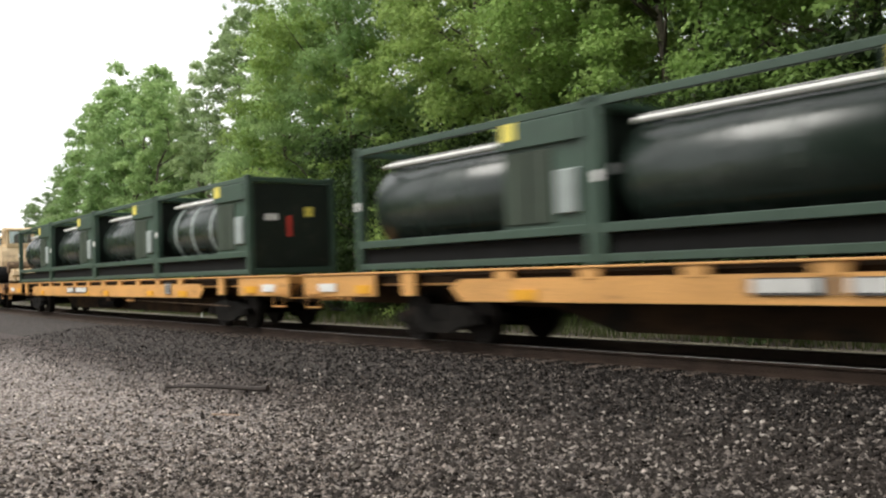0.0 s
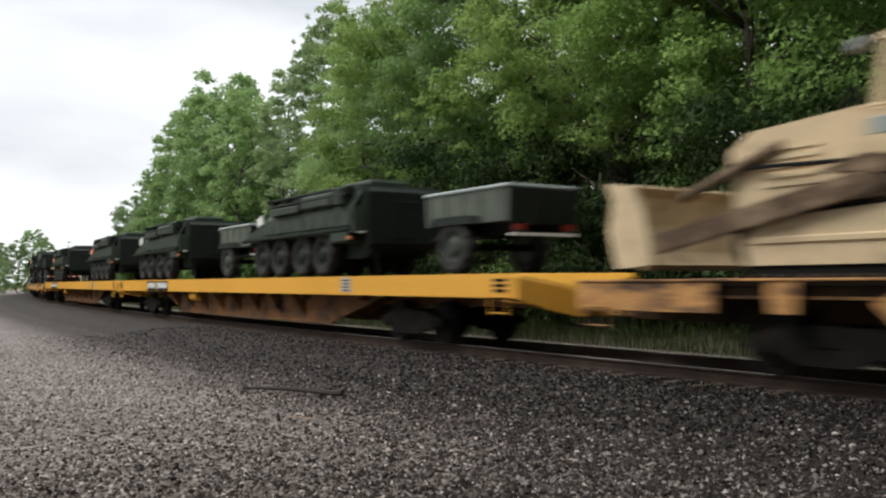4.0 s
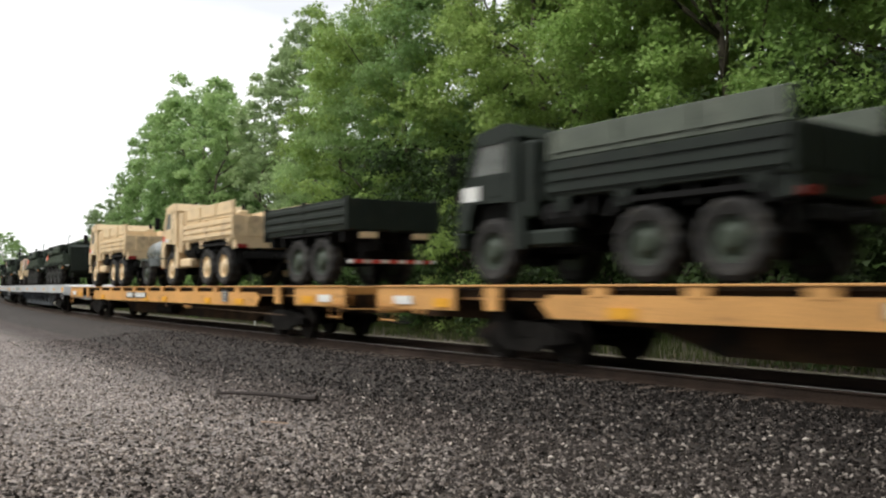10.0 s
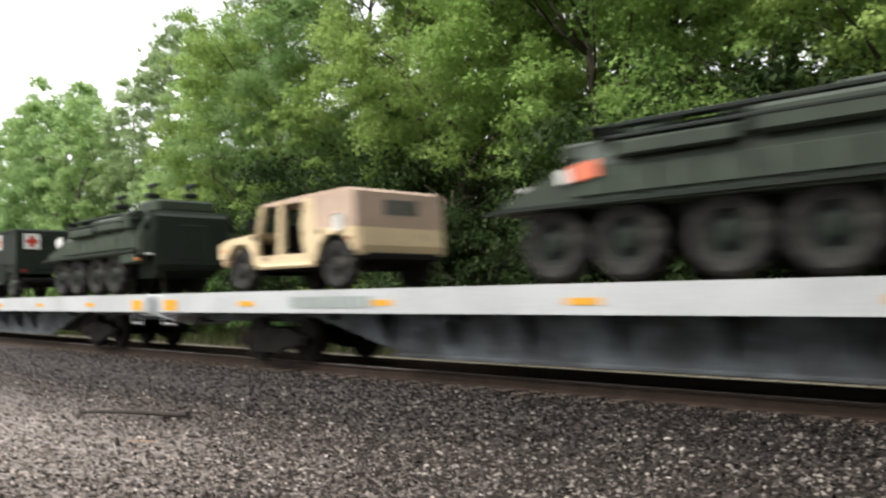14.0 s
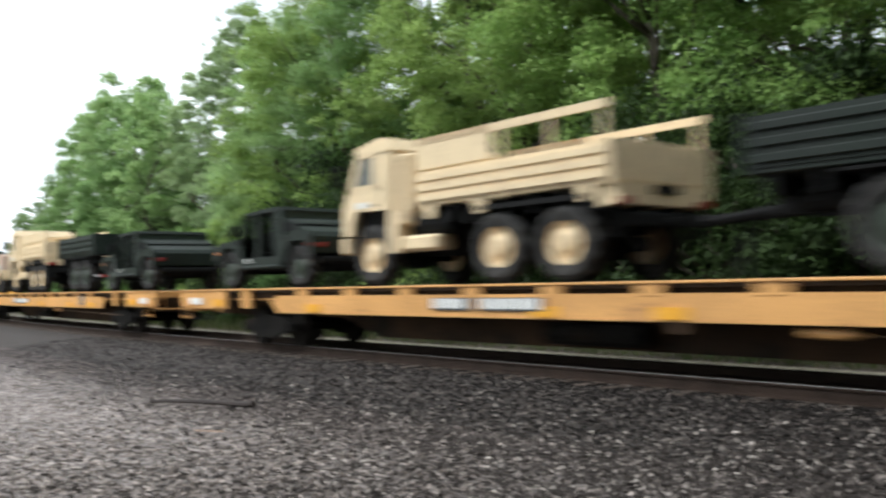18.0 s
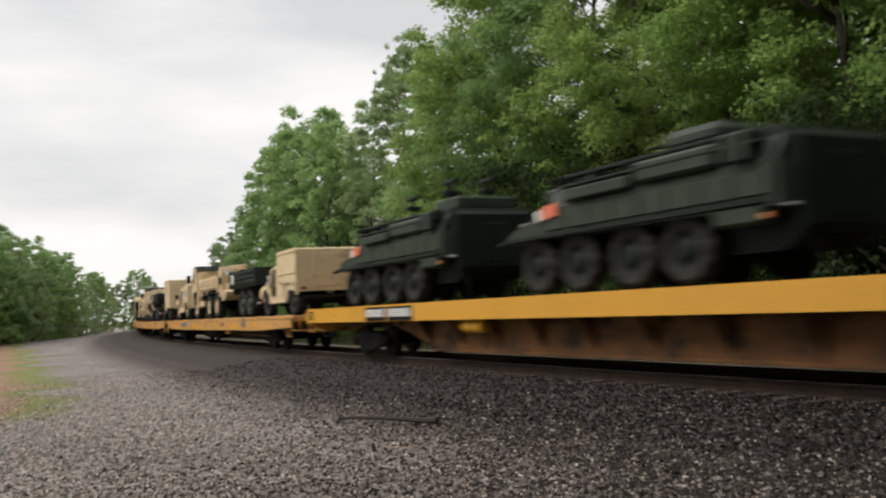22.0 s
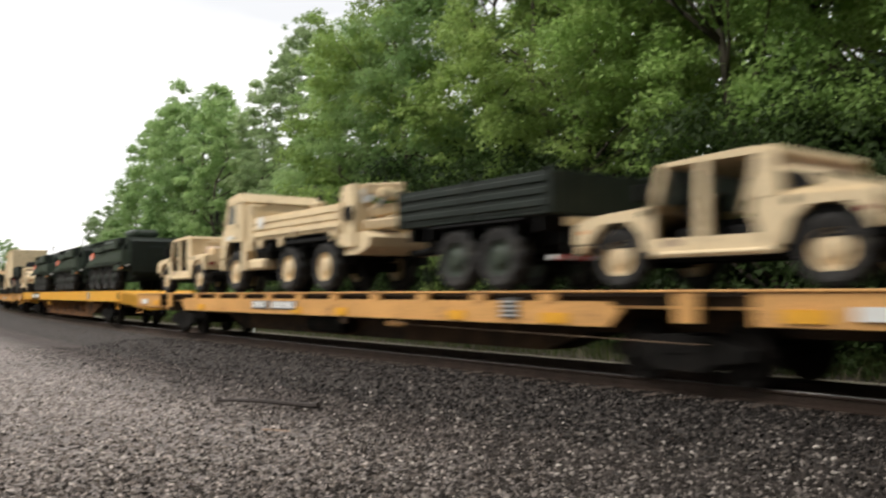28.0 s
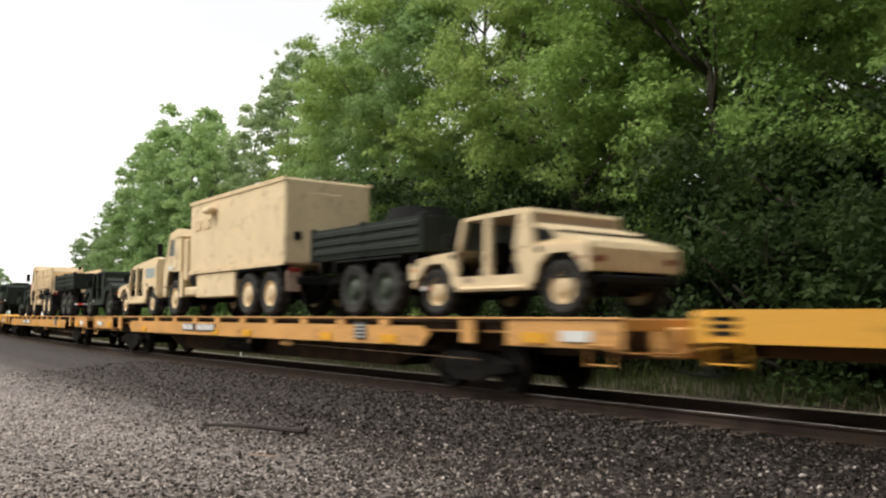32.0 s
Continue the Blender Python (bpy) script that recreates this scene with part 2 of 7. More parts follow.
M_GLASS = window_glass()
M_STEEL = material("bare_grey_steel", (0.3, 0.3, 0.29), 0.5, 0.6, spread=0.2)
M_WHITE = material("white_placard", (0.72, 0.72, 0.70), 0.6, spread=0.08)
M_GREYPANEL = material("worn_grey_stencil_panel", (0.42, 0.42, 0.40), 0.7, spread=0.25, scale=8)
M_DARKGREY = material("faded_black_stencil", (0.07, 0.065, 0.06), 0.7, spread=0.3)
M_RED = material("red_marking", (0.55, 0.05, 0.035), 0.5, spread=0.1)
M_ORANGE = material("orange_panel_cloth", (0.85, 0.22, 0.12), 0.7, spread=0.1)
M_LIME = material("yellow_placard", (0.72, 0.62, 0.12), 0.5, spread=0.1)
M_BOARD = material("weathered_grey_green_board", (0.085, 0.10, 0.078), 0.7, spread=0.25, scale=2.5, dirt=(0.14, 0.15, 0.12), dirt_at=0.62)
M_GREYTARP = material("pale_grey_green_cover", (0.30, 0.34, 0.33), 0.7, spread=0.15, scale=2)
M_TANKGREEN = material("glossy_dark_green_tank", (0.015, 0.024, 0.019), 0.26, spread=0.2, scale=1.2, dirt=(0.035, 0.042, 0.035), dirt_at=0.66, bump=0.05)
M_GREYTANK = material("glossy_grey_green_tank", (0.13, 0.145, 0.14), 0.28, spread=0.2, scale=1.2, dirt=(0.07, 0.075, 0.07), dirt_at=0.62, bump=0.04)
M_FRAMEGREEN = material("green_frame_paint", (0.034, 0.066, 0.046), 0.5, spread=0.2, scale=1.5, dirt=(0.08, 0.09, 0.075), dirt_at=0.68)
M_AMBER = material("amber_lamp_glass", (0.62, 0.24, 0.08), 0.3, spread=0.1, bump=0)
M_TAILLAMP = material("red_lamp_glass", (0.24, 0.028, 0.024), 0.25, spread=0.1, bump=0)
M_BARK = material("grey_brown_bark", (0.085, 0.068, 0.052), 0.9, spread=0.4, scale=3, grain=18, bump=0.5, stretch=(1, 1, 0.3))
M_LEAF_A = leaf_material("fresh_green_leaves", (0.140, 0.250, 0.070), (0.42, 0.58, 0.18))
M_LEAF_B = leaf_material("yellow_green_leaves", (0.195, 0.30, 0.085), (0.49, 0.62, 0.20))
M_LEAF_C = leaf_material("deep_green_leaves", (0.075, 0.15, 0.046), (0.24, 0.36, 0.115))
# haze over the distant trees, put into a paler leaf colour
M_LEAF_P = leaf_material("haze_paled_leaves", (0.20, 0.29, 0.135), (0.43, 0.53, 0.27))
# shade beneath the canopy, put into the leaf colour
M_LEAF_D = leaf_material("canopy_shaded_leaves", (0.020, 0.038, 0.012), (0.066, 0.105, 0.034))
# a lighter green that paints thinner haze on the nearer trees
M_LEAF_Q = leaf_material("haze_lightened_leaves", (0.19, 0.31, 0.115), (0.42, 0.56, 0.24))


# ---- mesh helpers ----
def part(name, bm, mat, parent=None, label="", smooth=False):
    """Links a bmesh as one mesh object under a thing or a part."""
    me = bpy.data.meshes.new(name)
    if smooth:
        for f in bm.faces:
            f.smooth = True
    bm.to_mesh(me)
    bm.free()
    me.materials.append(mat)
    ob = new(name, me)
    if parent:
        ob.parent = parent
    if label:
        ob["label"] = label
    return ob


def box(bm, x0, x1, y0, y1, z0, z1, bevel=0.0, m=None):
    r = bmesh.ops.create_cube(bm, size=1.0)
    vs = r["verts"]
    for v in vs:
        v.co = Vector(((x0 + x1) / 2 + v.co.x * (x1 - x0), (y0 + y1) / 2 + v.co.y * (y1 - y0), (z0 + z1) / 2 + v.co.z * (z1 - z0)))
    if bevel:
        es = list({e for v in vs for e in v.link_edges})
        vs = [v for v in bmesh.ops.bevel(bm, geom=es, offset=bevel, segments=1, affect="EDGES")["verts"]]
    if m:
        for v in vs:
            v.co = m @ v.co
    return bm


def prism(bm, pts, y0, y1, inset=0.0):
    """A side outline (x, z) carried from y0 to y1."""
    a = [bm.verts.new((x, y0, z)) for x, z in pts]
    b = [bm.verts.new((x, y1, z)) for x, z in pts]
    n = len(pts)
    area = sum(pts[i][0] * pts[(i + 1) % n][1] - pts[(i + 1) % n][0] * pts[i][1] for i in range(n))
    if area < 0:
        a, b = a[::-1], b[::-1]
    bm.faces.new(a)
    bm.faces.new(b[::-1])
    for i in range(n):
        j = (i + 1) % n
        bm.faces.new((a[j], a[i], b[i], b[j]))
    return bm


def rod(bm, p, q, r, n=8, r2=None):
    p, q = Vector(p), Vector(q)
    d = q - p
    m = Matrix.Translation((p + q) / 2) @ d.to_track_quat("Z", "Y").to_matrix().to_4x4()
    bmesh.ops.create_cone(bm, cap_ends=True, segments=n, radius1=r, radius2=r if r2 is None else r2, depth=d.length, matrix=m)
    return bm


def spun(bm, outline, n=24, axis="Y", at=(0, 0, 0), cog=0.0):
    """An outline of (radius, offset along the axis) turned about the axis."""
    rings = []
    for r, o in outline:
        ring = []
        for i in range(n):
            a = 2 * math.pi * i / n
            k = r - cog if cog and i % 4 > 1 and r > 0.93 * outline[len(outline) // 2][0] else r
            c, s = k * math.cos(a), k * math.sin(a)
            p = (c, o, s) if axis == "Y" else (o, c, s) if axis == "X" else (c, s, o)
            ring.append(bm.verts.new(Vector(p) + Vector(at)))
        rings.append(ring)
    for u, v in zip(rings, rings[1:]):
        for i in range(n):
            j = (i + 1) % n
            bm.faces.new((u[i], u[j], v[j], v[i]))
    bmesh.ops.recalc_face_normals(bm, faces=bm.faces[-(len(rings) - 1) * n:])
    return bm


def bmnew():
    return bmesh.new()


def empty(name):
    ob = new(name)
    ob.empty_display_size = 0.3
    return ob


def mesh_from(name, verts, faces, mat, parent=None):
    me = bpy.data.meshes.new(name)
    me.from_pydata(verts, [], faces)
    me.materials.append(mat)
    ob = new(name, me)
    if parent:
        ob.parent = parent
    return ob


TRAIN = []      # (thing, metres along the train from abreast of the camera at 0 s, height)


def ride(ob, s, z):
    TRAIN.append((ob, s, z))
    ob.matrix_basis = along(s, 0, z)
    return ob

# ---- ground, track bed, rails ----
def ground_material():
    m = bpy.data.materials.new("gravel_yard_dirt_and_grass")
    m.use_nodes = True
    n, l = m.node_tree.nodes, m.node_tree.links
    b = n["Principled BSDF"]
    co = n.new("ShaderNodeTexCoord")
    vor, vor2, big, mid = n.new("ShaderNodeTexVoronoi"), n.new("ShaderNodeTexVoronoi"), n.new("ShaderNodeTexNoise"), n.new("ShaderNodeTexNoise")
    vor.inputs["Scale"].default_value, vor2.inputs["Scale"].default_value = 22, 47
    big.inputs["Scale"].default_value, big.inputs["Detail"].default_value = 0.25, 6
    mid.inputs["Scale"].default_value, mid.inputs["Detail"].default_value = 3.0, 6
    for t in (vor, vor2, big, mid):
        l.new(co.outputs["Object"], t.inputs["Vector"])
    ramp = n.new("ShaderNodeValToRGB")
    ramp.color_ramp.elements[0].color, ramp.color_ramp.elements[1].color = (0.085, 0.076, 0.073, 1), (0.42, 0.38, 0.36, 1)
    e = ramp.color_ramp.elements.new(0.5)
    e.color = (0.23, 0.205, 0.195, 1)
    sep = n.new("ShaderNodeSeparateColor")
    l.new(vor.outputs["Color"], sep.inputs[0])
    l.new(sep.outputs[0], ramp.inputs["Fac"])
    tone = n.new("ShaderNodeMix")
    tone.data_type, tone.blend_type = "RGBA", "MULTIPLY"
    tone.inputs[0].default_value = 0.75
    tr = n.new("ShaderNodeValToRGB")
    tr.color_ramp.elements[0].position, tr.color_ramp.elements[0].color = 0.3, (0.72, 0.69, 0.67, 1)
    tr.color_ramp.elements[1].position, tr.color_ramp.elements[1].color = 0.7, (1.35, 1.28, 1.22, 1)
    l.new(big.outputs["Fac"], tr.inputs["Fac"])
    l.new(ramp.outputs["Color"], tone.inputs[6])
    l.new(tr.outputs["Color"], tone.inputs[7])
    # the near verge away to the west: bare orange earth with a fringe of grass
    xyz = n.new("ShaderNodeSeparateXYZ")
    l.new(co.outputs["Object"], xyz.inputs[0])

    def op(kind, a, c, clamp=False):
        x = n.new("ShaderNodeMath")
        x.operation, x.use_clamp = kind, clamp
        for i, v in enumerate((a, c)):
            if isinstance(v, (int, float)):
                x.inputs[i].default_value = v
            elif v is not None:
                l.new(v, x.inputs[i])
        return x.outputs[0]

    wob = op("MULTIPLY", op("SUBTRACT", big.outputs["Fac"], 0.5), 5.0)
    fine = op("MULTIPLY", op("SUBTRACT", mid.outputs["Fac"], 0.5), 1.6)
    edge = op("ADD", op("ADD", wob, fine), op("ADD", xyz.outputs["Y"], op("MULTIPLY", xyz.outputs["X"], 0.055)))
    west = op("MULTIPLY", op("SUBTRACT", op("MULTIPLY", xyz.outputs["X"], -1.0), 17.5), 0.7, True)
    grass = op("MULTIPLY", op("MULTIPLY", op("SUBTRACT", 1.75, edge), 1.2, True), west, True)
    earth = op("MULTIPLY", op("MULTIPLY", op("SUBTRACT", 0.75, edge), 1.5, True), op("MULTIPLY", op("SUBTRACT", edge, -5.5), 0.6, True), True)
    far = op("MULTIPLY", op("SUBTRACT", op("ABSOLUTE", op("SUBTRACT", xyz.outputs["Y"], 2.0), 0.0), 42.0), 0.1, True)
    grass = op("MAXIMUM", grass, far)
    g1, g2, g3 = n.new("ShaderNodeMix"), n.new("ShaderNodeMix"), n.new("ShaderNodeValToRGB")
    g3.color_ramp.elements[0].color, g3.color_ramp.elements[1].color = (0.10, 0.13, 0.03, 1), (0.26, 0.28, 0.06, 1)
    l.new(mid.outputs["Fac"], g3.inputs["Fac"])
    for g in (g1, g2):
        g.data_type = "RGBA"
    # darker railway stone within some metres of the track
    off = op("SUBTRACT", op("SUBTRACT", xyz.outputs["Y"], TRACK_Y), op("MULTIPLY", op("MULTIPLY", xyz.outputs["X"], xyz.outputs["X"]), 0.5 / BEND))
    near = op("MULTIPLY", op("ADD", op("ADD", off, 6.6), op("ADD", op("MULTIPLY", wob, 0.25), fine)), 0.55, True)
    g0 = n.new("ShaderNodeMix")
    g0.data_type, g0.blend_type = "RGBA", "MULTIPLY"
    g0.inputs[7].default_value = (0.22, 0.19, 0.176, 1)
    # trees' shade painted into the gravel, deepening to the right
    east_shade = op("MULTIPLY", op("ADD", op("ADD", xyz.outputs["X"], 9.5), op("ADD", op("MULTIPLY", wob, 0.8), op("MULTIPLY", fine, 2.0))), 0.15, True)
    # the track's dark stone and the painted eastern shade darken the gravel together
    l.new(op("MAXIMUM", near, op("MULTIPLY", east_shade, 1.0)), g0.inputs[0])
    l.new(tone.outputs[2], g0.inputs[6])
    l.new(grass, g1.inputs[0])
    l.new(g0.outputs[2], g1.inputs[6])
    l.new(g3.outputs["Color"], g1.inputs[7])
    l.new(op("MULTIPLY", earth, west, True), g2.inputs[0])
    l.new(g1.outputs[2], g2.inputs[6])
    g2.inputs[7].default_value = (0.33, 0.20, 0.12, 1)
    l.new(g2.outputs[2], b.inputs["Base Color"])
    b.inputs["Roughness"].default_value = 0.85
    h = op("ADD", vor.outputs["Distance"], op("MULTIPLY", vor2.outputs["Distance"], 0.6))
    bp = n.new("ShaderNodeBump")
    bp.invert = True
    bp.inputs["Strength"].default_value, bp.inputs["Distance"].default_value = 0.9, 0.03
    l.new(h, bp.inputs["Height"])
    l.new(bp.outputs["Normal"], b.inputs["Normal"])
    return m


def gravel_material(name, dark, mid, light, scale=24.0):
    m = bpy.data.materials.new(name)
    m.use_nodes = True
    n, l = m.node_tree.nodes, m.node_tree.links
    b = n["Principled BSDF"]
    co, vor, ramp, sep, bp = (n.new("ShaderNodeTexCoord"), n.new("ShaderNodeTexVoronoi"), n.new("ShaderNodeValToRGB"),
                              n.new("ShaderNodeSeparateColor"), n.new("ShaderNodeBump"))
    vor.inputs["Scale"].default_value = scale
    l.new(co.outputs["Object"], vor.inputs["Vector"])
    l.new(vor.outputs["Color"], sep.inputs[0])
    l.new(sep.outputs[0], ramp.inputs["Fac"])
    ramp.color_ramp.elements[0].color, ramp.color_ramp.elements[1].color = (*dark, 1), (*light, 1)
    ramp.color_ramp.elements.new(0.6).color = (*mid, 1)
    l.new(ramp.outputs["Color"], b.inputs["Base Color"])
    b.inputs["Roughness"].default_value = 0.85
    bp.invert = True
    bp.inputs["Strength"].default_value, bp.inputs["Distance"].default_value = 1.0, 0.03
    l.new(vor.outputs["Distance"], bp.inputs["Height"])
    l.new(bp.outputs["Normal"], b.inputs["Normal"])
    return m


def stone_material(name, k):
    m = bpy.data.materials.new(name)
    m.use_nodes = True
    n, l = m.node_tree.nodes, m.node_tree.links
    b = n["Principled BSDF"]
    geo, ramp, tex, co, mul = (n.new("ShaderNodeNewGeometry"), n.new("ShaderNodeValToRGB"), n.new("ShaderNodeTexNoise"),
                               n.new("ShaderNodeTexCoord"), n.new("ShaderNodeMix"))
    e = ramp.color_ramp.elements
    e[0].color, e[1].color = (0.06 * k, 0.048 * k, 0.040 * k, 1), (0.62 * min(1, k + 0.2), 0.55 * min(1, k + 0.2), 0.49 * min(1, k + 0.2), 1)
    for p, c in ((0.5, (0.10, 0.082, 0.071)), (0.78, (0.20, 0.168, 0.149)), (0.91, (0.40, 0.342, 0.305))):
        e.new(p).color = (*[v * (k if p < 0.9 else min(1.25, k + 0.15)) for v in c], 1)
    l.new(geo.outputs["Random Per Island"], ramp.inputs["Fac"])
    tex.inputs["Scale"].default_value = 40
    l.new(co.outputs["Object"], tex.inputs["Vector"])
    mul.data_type, mul.blend_type = "RGBA", "OVERLAY"
    mul.inputs[0].default_value = 0.5
    l.new(ramp.outputs["Color"], mul.inputs[6])
    l.new(tex.outputs["Fac"], mul.inputs[7])
    l.new(mul.outputs[2], b.inputs["Base Color"])
    b.inputs["Roughness"].default_value = 0.85
    b.inputs["Specular IOR Level"].default_value = 0.15
    return m


M_GROUND = ground_material()
M_STRIP = gravel_material("pale_dusty_gravel", (0.10, 0.09, 0.065), (0.155, 0.14, 0.10), (0.23, 0.205, 0.155), 14)
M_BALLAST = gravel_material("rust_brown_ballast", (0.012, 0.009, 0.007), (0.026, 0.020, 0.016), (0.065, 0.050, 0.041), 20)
M_STONE = stone_material("crushed_grey_stone", 1.36)
M_DARKSTONE = stone_material("railway_and_tree_shade_stone", 0.32)
M_DARKESTSTONE = stone_material("darkest_stone", 0.11)
M_PALESTONE = material("pale_quartz_stone", (0.38, 0.34, 0.30), 0.75, spread=0.25, vary=0.4)
M_GRASS = leaf_material("rough_green_grass", (0.032, 0.055, 0.016), (0.11, 0.135, 0.042), 1.5)

bm = bmnew()
bmesh.ops.create_grid(bm, x_segments=28, y_segments=28, size=1.0)
for v in bm.verts:
    v.co = Vector((v.co.x * 1400 - 100, v.co.y * 1400, 0))
ground = tagged(part("ground", bm, M_GROUND), "grey crushed-stone yard with bare earth and grass beyond", "ground", kind="structure")


def swept(name, section, s0, s1, step, mat, parent=None, smooth=False):
    """A cross-section (y, z) carried along the track."""
    count = max(1, round((s1 - s0) / step))
    verts, faces, k = [], [], len(section)
    for i in range(count + 1):
        m = along(s0 + (s1 - s0) * i / count)
        verts += [m @ Vector((0, y, z)) for y, z in section]
    for i in range(count):
        for j in range(k - 1):
            a = i * k + j
            faces.append((a, a + k, a + k + 1, a + 1))
    ob = mesh_from(name, verts, faces, mat, parent)
    if smooth:
        ob.data.shade_smooth()
    return ob


S0, S1 = -420.0, 120.0
PROFILE = [(-5.0, -0.06), (-4.1, -0.01), (-3.4, 0.07), (-2.6, 0.17), (-1.9, 0.215), (1.9, 0.215), (2.6, 0.12), (3.6, -0.05)]


def bed_height(y):
    """Height of the track bed y metres from the centre line."""
    return float(np.interp(y, [p[0] for p in PROFILE], [p[1] for p in PROFILE]))


def bed_mesh():
    verts, faces, k = [], [], len(PROFILE)
    stops = list(np.arange(-420, -80, 6.0)) + list(np.arange(-80, 8, 0.4)) + list(np.arange(8, 121, 8.0))
    for s in stops:
        m = along(s)
        for y, z in PROFILE:
            w = 0.07
            d = noise.noise((s * 0.35, y, 0.0)) * w + noise.noise((s * 1.7, y, 3.0)) * w * 0.4
            verts.append(m @ Vector((0, y + (d if y < 3 and abs(y) > 2 else 0), z - 0.012 + 0.012 * noise.noise((s, y * 2, 7)) * (-3.6 < y < -2))))
    for i in range(len(stops) - 1):
        for j in range(k - 1):
            a = i * k + j
            faces.append((a, a + k, a + k + 1, a + 1))
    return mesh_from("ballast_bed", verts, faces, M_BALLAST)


bed = tagged(bed_mesh(), "dark crushed-stone ballast bed under the railway", "ballast", kind="structure")
strip = swept("access_road", [(3.3, -0.02), (3.55, 0.05), (4.2, 0.06), (4.5, -0.02)], S0, S1, 6.0, M_STRIP)
tagged(strip, "pale dusty gravel strip beyond the rails", "gravel road", kind="structure")
bank = swept("wood_floor", [(5.2, -0.03), (7.0, 0.25), (10, 0.6), (16, 1.3), (28, 4.0), (60, 9.0)], S0, S1, 5.0, material("leaf_litter", (0.05, 0.045, 0.025), 0.95, spread=0.5, scale=2, grain=14, bump=0.6))
tagged(bank, "dark leaf-littered bank rising under the wood", "bank", kind="structure")


def bank_height(y):
    return float(np.interp(y, (5.2, 7.0, 10, 16, 28, 60), (-0.03, 0.25, 0.6, 1.3, 4.0, 9.0)))


track = tagged(empty("railway_track"), "single railway track with rusty rails on sleepers", "railway track", kind="structure")
for y in (-0.755, 0.755):
    foot = RAIL - 0.185
    rail = swept("rail", [(y - 0.075, foot), (y - 0.07, foot + 0.02), (y - 0.012, foot + 0.04), (y - 0.010, RAIL - 0.045), (y - 0.037, RAIL - 0.035),
                          (y - 0.036, RAIL - 0.006), (y + 0.036, RAIL - 0.006), (y + 0.037, RAIL - 0.035), (y + 0.010, RAIL - 0.045),
                          (y + 0.012, foot + 0.04), (y + 0.07, foot + 0.02), (y + 0.075, foot)], S0, S1, 3.0, M_RAIL, track)
    head = swept("rail_head", [(y - 0.030, RAIL - 0.006), (y - 0.026, RAIL), (y + 0.026, RAIL), (y + 0.030, RAIL - 0.006)], S0, S1, 3.0, M_RAILTOP, rail)

# ---- trees ----
def leaf_cloud(rng, centres, radii, per, size, flat=0.5):
    """Small pointed leaves gathered in flat sprays, most of them turned to the sky."""
    vs = []
    for c, r in zip(centres, radii):
        k = max(3, int(per * r * r))
        d = rng.normal(size=(k, 3))
        d /= np.linalg.norm(d, axis=1)[:, None]
        rad = r * rng.uniform(0.05, 1.12, k) ** 0.55
        p = c + d * rad[:, None] * np.array([1, 1, flat])
        p[:, 2] -= 0.28 * (d[:, 0] ** 2 + d[:, 1] ** 2) * rad          # the spray's rim hangs
        nrm = d * 0.35 + rng.normal(size=(k, 3)) * 0.5 + np.array([0, 0, 0.8])
        nrm /= np.linalg.norm(nrm, axis=1)[:, None]
        u = np.cross(nrm, rng.normal(size=(k, 3)))
        u /= np.linalg.norm(u, axis=1)[:, None] + 1e-9
        w = np.cross(nrm, u)
        s = size * rng.uniform(0.6, 1.4, k)[:, None]
        droop = np.array([0, 0, -0.25]) * s
        vs.append(np.stack([p - u * s * 0.45 + w * s * 0.5, p - u * s * 0.45 - w * s * 0.5, p + u * s * 0.85 + droop], 1))
    return np.concatenate(vs).reshape(-1, 3)


def leaves_object(name, v, mat, parent, corners=3):
    me = bpy.data.meshes.new(name)
    k = len(v) // corners
    me.vertices.add(corners * k)
    me.vertices.foreach_set("co", v.astype(np.float32).ravel())
    me.loops.add(corners * k)
    me.loops.foreach_set("vertex_index", np.arange(corners * k, dtype=np.int32))
    me.polygons.add(k)
    me.polygons.foreach_set("loop_start", np.arange(0, corners * k, corners, dtype=np.int32))
    me.update(calc_edges=True)
    me.materials.append(mat)
    ob = new(name, me)
    ob.parent = parent
    return ob


def limb(bm, p, q, r0, r1, rng, bends=3):
    pts = [Vector(p)]
    for i in range(1, bends + 1):
        f = i / bends
        pts.append(Vector(p).lerp(Vector(q), f) + Vector(rng.normal(size=3) * 0.04 * (Vector(q) - Vector(p)).length * (1 if i < bends else 0)))
    for i in range(bends):
        rod(bm, pts[i], pts[i + 1], r0 + (r1 - r0) * i / bends, 6, r0 + (r1 - r0) * (i + 1) / bends)
    return pts


